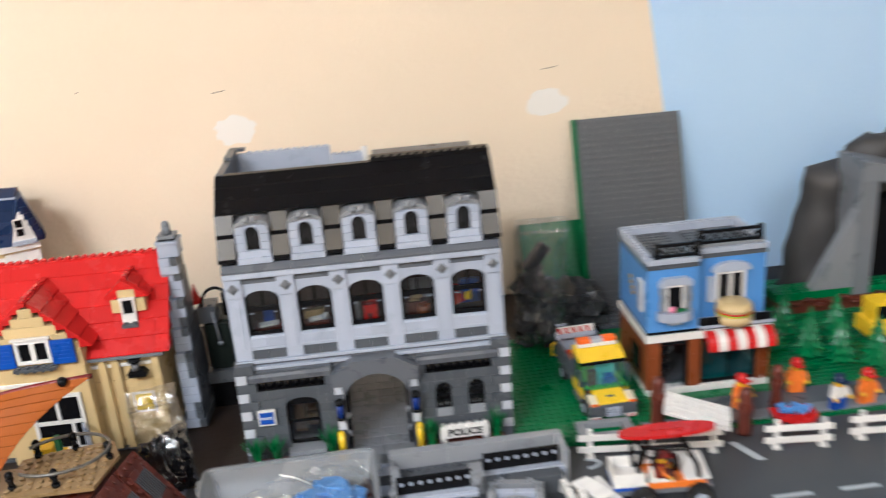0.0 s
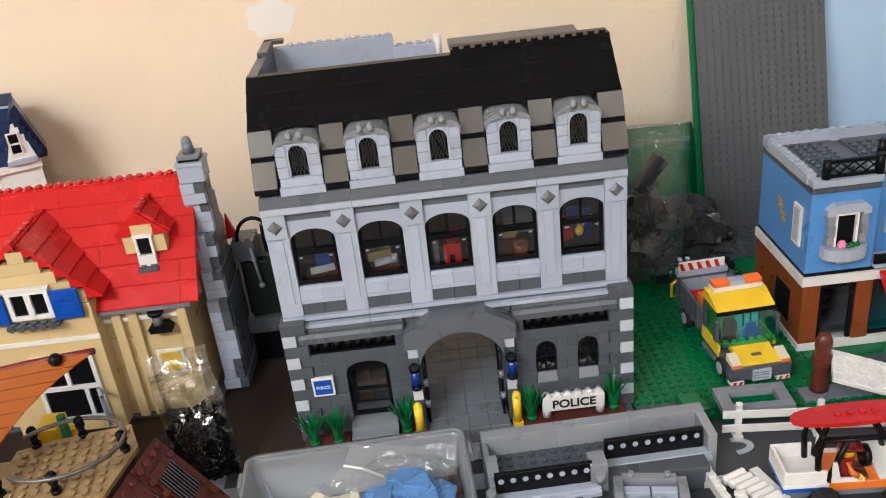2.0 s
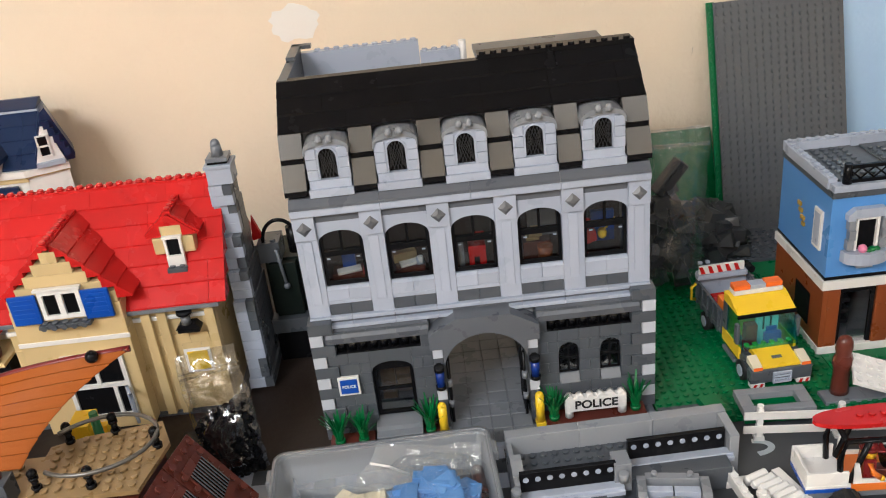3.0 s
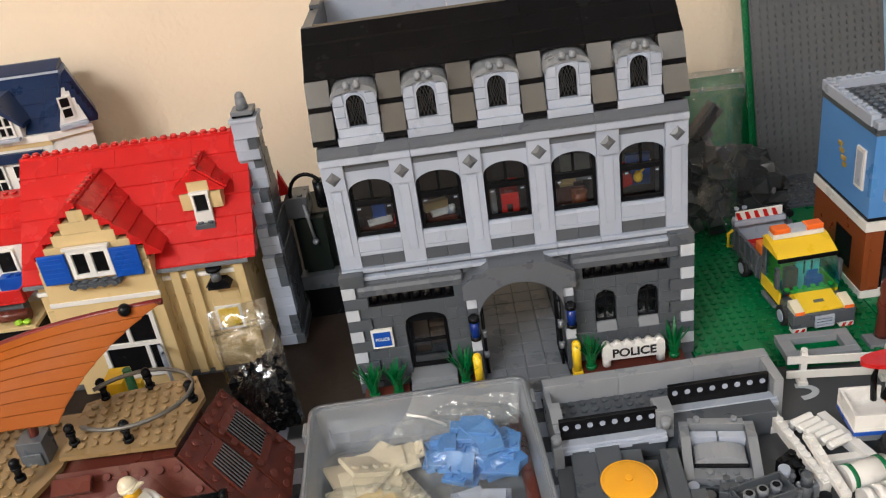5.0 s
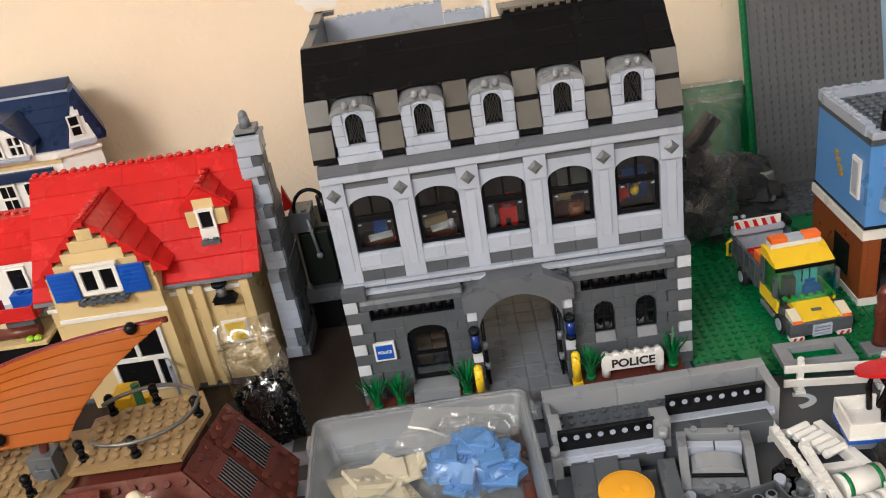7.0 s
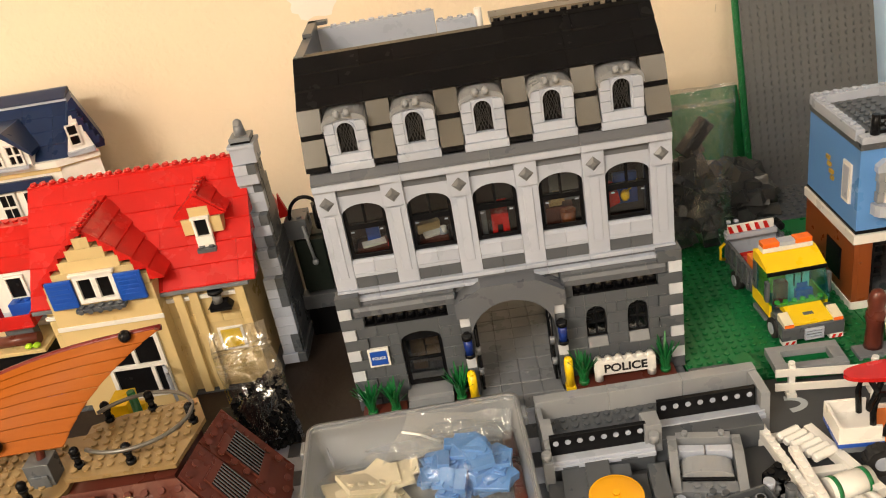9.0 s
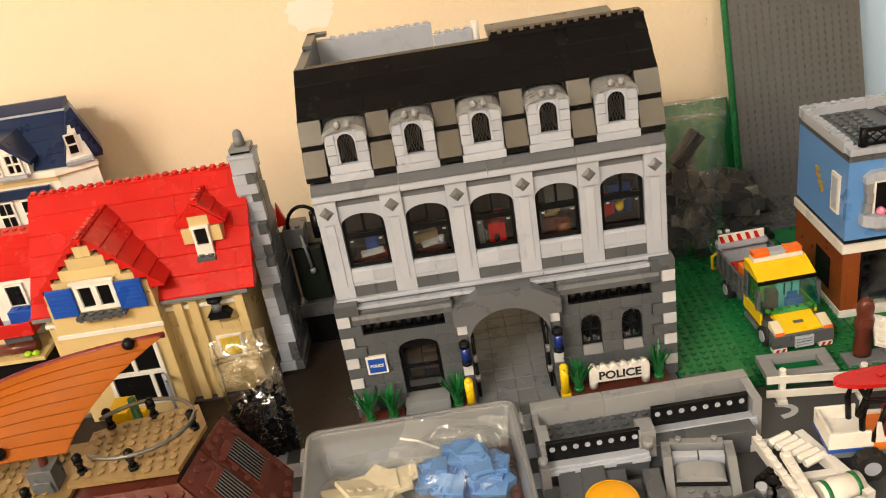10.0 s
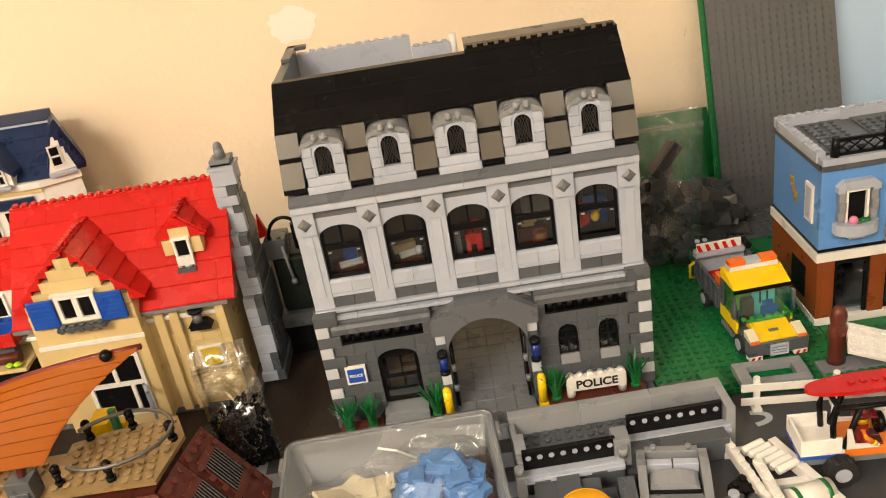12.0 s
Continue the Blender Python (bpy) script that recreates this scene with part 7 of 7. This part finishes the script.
def beam(x0, y0, x1, y1, w, z0, z1, n):
    L, a = math.hypot(x1 - x0, y1 - y0), math.degrees(math.atan2(y1 - y0, x1 - x0))
    b = part("beam", MB(pose(x0, y0, 0, 0, 0, a)).box(0, L, -w / 2, w / 2, z0, z1), WHITE, frame_)
    for i in range(n):
        part("stud", MB(pose(x0, y0, 0, 0, 0, a)).stud((i + 0.5) * L / n, 0, z1), WHITE, b)


beam(0.004, 0.006, 0.0125, -0.072, 0.0056, 0.006, 0.0140, 11)
beam(0.036, -0.006, 0.056, -0.072, 0.0066, 0.003, 0.0120, 0)
beam(0.0165, -0.031, 0.0175, -0.086, 0.0066, 0.0142, 0.0180, 7)
for i in range(6):
    part("step", MB(pose(0.0180 + i * 0.0028, -0.0100 - i * 0.0052, 0.0075 + 0.0004 * i, 24, 0, 22)).box(-0.006, 0.012, -0.0026, 0.0026, 0, 0.0062, 0.0012), WHITE, frame_)
part("foot", MB().box(0.006, 0.052, -0.048, -0.042, 0, 0.0079), WHITE, frame_)
part("foot", MB().box(0.002, 0.042, -0.008, -0.003, 0, 0.0059), WHITE, frame_)
tank = thing("white_tank", "white ribbed tank with green bands", "toy part", pose(0.3050, -0.1655, 0.0115, 0, 90, 12))
part("drum", MB().cyl((0, 0, 0), 0.0086, 0.030, "z", 22), WHITE, tank)
for z in (0.003, 0.024):
    part("band", MB().cyl((0, 0, z), 0.0089, 0.003, "z", 22), GREEN, tank)
for i in range(3):
    part("rib", MB().cyl((0.003, -0.0165, 0.002 + i * 0.008), 0.0075, 0.0056, "z", 18), WHITE, tank)

# ---- clear zip bag of black parts by the cottage ----
bag1 = thing("zip_bag", "clear zip bag half full of black parts", "plastic bag", pose(-0.0690, -0.0360, 0.0035, -18, -8, 2), "zip bags")
part("film", crumpled("film", 0.049, 0.101, 0.026, 7), BAG, bag1)
part("seal", MB().box(-0.0238, 0.0238, -0.0012, 0.0012, 0.082, 0.0835), BAG, bag1)
part("seal", MB().box(-0.0238, 0.0238, -0.0012, 0.0012, 0.086, 0.0870), BAG, bag1)
blk = rubble(-0.020, 0.020, -0.011, 0.011, 0.003, 0.066, 2600, 0.0027, 17, lambda x, y, z: abs(y) < 0.0105 * (1 - z / 0.090) and z < 0.054 + 0.35 * x)
part("filling", blk, BLACK, bag1, "small black toy parts")
tagged(bag1.children[-1], kind="stuff")

# ---- translucent tub with bags of bricks ----
tub = thing("plastic_tub", "frosted clear plastic tub of bagged bricks", "storage tub", pose(0.0485, -0.1410, 0.0063, 0, 0, 2.2))


def rounded(w, d, r, n=5):
    pts = []
    for cx, cy, a0 in ((w - r, d - r, 0), (-w + r, d - r, 90), (-w + r, -d + r, 180), (w - r, -d + r, 270)):
        pts += [(cx + r * math.cos(math.radians(a0 + 90 * i / n)), cy + r * math.sin(math.radians(a0 + 90 * i / n))) for i in range(n + 1)]
    return pts


def shell(levels, t, floor=True):
    """A thin-walled open vessel from rounded outlines (w, d, r, z)."""
    v, f = [], []
    rings = [[(x, y, z) for x, y in rounded(w, d, r)] for w, d, r, z in levels]
    inner = [[(x, y, z + (t if k == 0 else 0)) for x, y in rounded(w - t, d - t, r - t)] for k, (w, d, r, z) in enumerate(levels)]
    allr = rings + inner[::-1]
    n = len(rings[0])
    for ring in allr:
        v += ring
    for k in range(len(allr) - 1):
        f += [(k * n + i, k * n + (i + 1) % n, (k + 1) * n + (i + 1) % n, (k + 1) * n + i) for i in range(n)]
    if floor:
        f += [tuple(range(n)), tuple(range((len(allr) - 1) * n, len(allr) * n))]
    else:
        k = (len(allr) - 1) * n
        f += [(i, (i + 1) % n, k + (i + 1) % n, k + i) for i in range(n)]
    return MB().raw(v, f, True)


part("vessel", shell(((0.0705, 0.070, 0.007, 0.0), (0.0745, 0.074, 0.008, 0.034), (0.0760, 0.0755, 0.0085, 0.0365)), 0.0014), TUB, tub)
part("rim", shell(((0.0768, 0.0763, 0.0088, 0.0345), (0.0776, 0.0771, 0.0092, 0.0378)), 0.0022, False), TUB, tub)
for s in (-1, 1):
    part("clip", MB().box(s * 0.0790 - 0.0018, s * 0.0790 + 0.0018, 0.046, 0.060, 0.0300, 0.0376, 0.0008), TUB, tub)


def bagged_bricks(x, y, z, w, d, h, mat, count, kinds, seed, label, turn):
    """A heap of bricks and plates under thin film; kinds lists half length, half width and height."""
    rnd = random.Random(seed)
    t = thing("brick_bag", label, "plastic bag", pose(x, y, z, 0, 0, turn), "bags of bricks")
    for i in range(count):
        a, r = rnd.uniform(0, 2 * math.pi), rnd.random() ** 0.5
        L, W, H = rnd.choice(kinds)
        px, py = w * 0.42 * r * math.cos(a), d * 0.42 * r * math.sin(a)
        pz = 0.002 + (h * (1 - 0.6 * r * r) - H) * (i / count) ** 0.7
        mb = MB(pose(px, py, max(0.002, pz), rnd.gauss(0, 8), rnd.gauss(0, 8), rnd.choice((-12, 4, 80, 94, 35)) + rnd.uniform(-10, 10)))
        mb.box(-L, L, -W, W, 0, H)
        if rnd.random() < 0.35:
            for k in range(max(1, round(L / 0.004))):
                mb.stud(-L + 0.004 + k * U, 0 if W < 0.006 else -0.004, H)
        part("brick", mb, mat, t)
    v, f, nx, ny = [], [], 20, 16
    for i in range(nx + 1):
        for j in range(ny + 1):
            s, q = i / nx * 2 - 1, j / ny * 2 - 1
            p = Vector((s * w * 0.62, q * d * 0.66, 0))
            k = noise.noise_vector(p * 60 + Vector((seed, 0, 0)))
            p.z = (h + 0.0070) * max(0, (1 - s ** 4) * (1 - q ** 4)) ** 0.7 + 0.0015 + k.z * 0.0030
            v.append((p.x + k.x * 0.004, p.y + k.y * 0.004, max(0.0006, p.z)))
    for i in range(nx):
        for j in range(ny):
            a = i * (ny + 1) + j
            f.append((a, a + ny + 1, a + ny + 2, a + 1))
    part("film", MB().raw(v, f, True), THIN, t)
    return t


SMALL = ((0.008, 0.004, 0.0096), (0.008, 0.008, 0.0096), (0.008, 0.004, 0.0032), (0.008, 0.008, 0.0032), (0.012, 0.008, 0.0032))
SHEET = ((0.016, 0.010, 0.0020), (0.020, 0.008, 0.0020), (0.014, 0.012, 0.0032))
bagged_bricks(0.0805, -0.1130, 0.0150, 0.064, 0.058, 0.0270, MBLUE, 46, SMALL, 3, "clear bag of medium blue bricks", -8)
bagged_bricks(0.0110, -0.1240, 0.0110, 0.066, 0.046, 0.0210, CREAM, 16, SHEET, 4, "clear bag of cream pieces", 24)
bagged_bricks(0.0150, -0.1680, 0.0090, 0.072, 0.050, 0.0240, TAN, 22, SHEET, 5, "clear bag of tan pieces", -12)
bagged_bricks(0.0780, -0.1690, 0.0090, 0.066, 0.044, 0.0220, LBG, 26, SMALL, 6, "clear bag of light grey bricks", 10)
# the open mouth of the blue bag, propped against the tub's far wall
FA, FB, FC, FD = Vector((0.043, -0.072, 0.0455)), Vector((0.1165, -0.073, 0.0370)), Vector((0.1140, -0.088, 0.0230)), Vector((0.022, -0.100, 0.0275))
v, f = [], []
for i in range(19):
    for j in range(11):
        p = FA.lerp(FB, i / 18).lerp(FD.lerp(FC, i / 18), j / 10)
        k = noise.noise_vector(p * 75)
        v.append((p.x + k.x * 0.002, p.y + k.y * 0.003, p.z + k.z * 0.0035))
for i in range(18):
    for j in range(10):
        a = i * 11 + j
        f.append((a, a + 11, a + 12, a + 1))
flap_t = thing("bag_flap", "clear open mouth of a zip bag", "plastic bag", pose(0, 0, 0), "zip bags")
part("film", MB().raw(v, f, True), FLAP, flap_t)
part("seal", MB().tube([(0.037, -0.0825, 0.0385), (0.050, -0.0840, 0.0350), (0.064, -0.0870, 0.0285)], 0.0009), WHITE, flap_t, "white zip strip")
tubes = thing("brown_tube", "dark red-brown rod along the tub's side", "toy part", pose(0.1115, -0.075, 0.0160, 90, 0, 3))
part("rod", MB().cyl((0, 0, 0), 0.0046, 0.105, "z", 14), BROWN, tubes)
part("collar", MB().cyl((0, 0, 0.020), 0.0054, 0.008, "z", 14), BROWN, tubes)
slab = thing("grey_rod_stack", "pale grey rods lying in the tub", "toy part", pose(0.0100, -0.0930, 0.0085, 0, 0, 4))
for i in range(4):
    part("rod", MB().cyl((-0.022, 0.006 - i * 0.0062, 0.003), 0.0027, 0.062, "x", 10), LBG if i % 2 else MGR, slab)
me, m = figure(0.1060, -0.1880, 0.0075, 30, BLUE, BLUE, SKIN, YELLOW)
solid("toy_figure", me, None, "small blue and yellow toy figure in the tub", "toy figure", m)

# ---- the far right: rock mountain, hedge and pines ----
mount = thing("rock_mountain", "dark grey toy rock mountain with a tunnel mouth", "toy mountain", pose(0.788, 0.270, 0.0002))


def boulder(outline, x1, d, seed):
    """A rounded rock mass: its far-left outline given as (z, x), bulging forward, with a worn crest."""
    off = Vector((seed, 2.0 * seed, 0))
    nx, nz = 14, 16
    top = outline[-1][0]
    v, f = [], []
    for i in range(nx + 1):
        for j in range(nz + 1):
            s, z = i / nx, top * j / nz
            k = max(n for n in range(len(outline) - 1) if outline[n][0] <= z)
            (za, xa), (zb, xb) = outline[k], outline[k + 1]
            xl = xa + (xb - xa) * (z - za) / (zb - za)
            p = Vector((xl + (x1 - xl) * s, -d * min(1, 3 * s) ** 0.5 * (1 - 0.45 * z / top), z))
            q = noise.noise_vector(p * 28 + off) * 0.008 + noise.noise_vector(p * 90 + off) * 0.002
            v.append((p.x + q.x, p.y + q.y * min(1, 4 * s + 0.2), p.z + q.z * (z / top)))
    n = len(v)
    v += [(p[0] + 0.004, 0.006, p[2] - 0.002) for p in v]
    for i in range(nx):
        for j in range(nz):
            a = i * (nz + 1) + j
            f.append((a, a + nz + 1, a + nz + 2, a + 1))
        a = i * (nz + 1) + nz
        f.append((a, a + nz + 1, n + a + nz + 1, n + a))
    for j in range(nz):
        f.append((j, j + 1, n + j + 1, n + j))
    return MB().raw(v, f, True)


part("rock_face", boulder(((0, -0.132), (0.111, -0.110), (0.165, -0.098), (0.171, -0.078), (0.175, -0.055)), -0.02, 0.045, 3), CRAG, mount)
part("rock_face", boulder(((0, -0.064), (0.170, -0.056), (0.198, -0.048), (0.203, -0.020)), 0.06, 0.038, 5), CRAG, mount)
part("rock_face", boulder(((0, -0.010), (0.200, -0.002), (0.216, 0.010)), 0.12, 0.030, 8), CRAG, mount)
part("ramp", MB().prism([(-0.138, 0.0), (-0.0702, 0.0), (-0.0702, 0.1290)], -0.075, -0.060), AGR, mount, "pale grey sloping rock face")
part("tunnel_pier", MB().box(-0.0700, -0.048, -0.077, -0.02, 0.0, 0.1640), MGR, mount)
part("tunnel_head", MB().prism([(-0.0700, 0.1642), (-0.0700, 0.1900), (0.03, 0.1650), (0.03, 0.1330), (-0.0478, 0.1642)], -0.077, -0.02), MGR, mount)
# black block in the mouth stands in for the shade inside the tunnel
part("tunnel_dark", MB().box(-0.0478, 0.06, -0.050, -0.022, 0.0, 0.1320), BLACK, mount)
hedge = thing("hedge", "green toy hedge on a brown bank", "toy hedge", pose(0.620, 0.190, 0.0034))
part("bank", MB().box(0.0, 0.16, 0.0, 0.030, 0, 0.016), BROWN, hedge)
part("hedge_top", MB().box(0.0, 0.16, 0.004, 0.034, 0.0161, 0.026), GREEN, hedge)
hs = stud_field(MB(), 0.0, 0.006, 19, 3, 0.026)
part("studs", hs, GREEN, hedge)
for i in range(10):
    part("red_leaf", MB().ball((0.01 + i * 0.015, -0.002, 0.010 + 0.004 * (i % 3)), 0.005, 7, 5, 0.6), BROWN, hedge)


def pine(x, y, h, seed):
    rnd = random.Random(seed)
    t = thing("toy_pine", "green moulded plastic toy pine tree", "toy tree", pose(x, y, 0.0034), "pine trees")
    part("trunk", MB().cyl((0, 0, 0), 0.004, h * 0.2), PLANT, t)
    for k in range(6):
        z, r = h * (0.12 + 0.14 * k), 0.019 * (1 - k / 6.6)
        mb = MB()
        v, f = [(0, 0, z + h * 0.20)], []
        n = 18
        for i in range(n):
            a = 2 * math.pi * (i + 0.3 * k) / n
            q = r * (1.0 if i % 2 else 0.72) * rnd.uniform(0.94, 1.06)
            v.append((q * math.cos(a), q * math.sin(a), z - (0.0015 if i % 2 else 0)))
        v.append((0, 0, z + 0.002))
        for i in range(n):
            f += [(0, 1 + i, 1 + (i + 1) % n), (n + 1, 1 + (i + 1) % n, 1 + i)]
        part("branch_tier", mb.raw(v, f), GREEN, t)
    return t


for i, (x, y, h) in enumerate(((0.606, 0.143, 0.056), (0.607, 0.083, 0.062), (0.633, 0.063, 0.062), (0.656, 0.118, 0.058), (0.575, 0.110, 0.055), (0.665, 0.048, 0.060))):
    pine(x, y, h, i + 40)
digger = thing("yellow_digger", "yellow toy vehicle cab among the pines", "toy truck", pose(0.684, 0.090, 0.0034))
part("body", MB().box(0, 0.05, 0, 0.035, 0.008, 0.026).box(0.004, 0.030, 0.004, 0.030, 0.0261, 0.050), YELLOW, digger)
part("cab_glass", MB().box(0.007, 0.027, 0.0030, 0.0038, 0.030, 0.046), BLACK, digger)
for x in (0.010, 0.040):
    part("wheel", MB().cyl((x, -0.004, 0.008), 0.008, 0.006, "y", 18), RUBBER, digger)
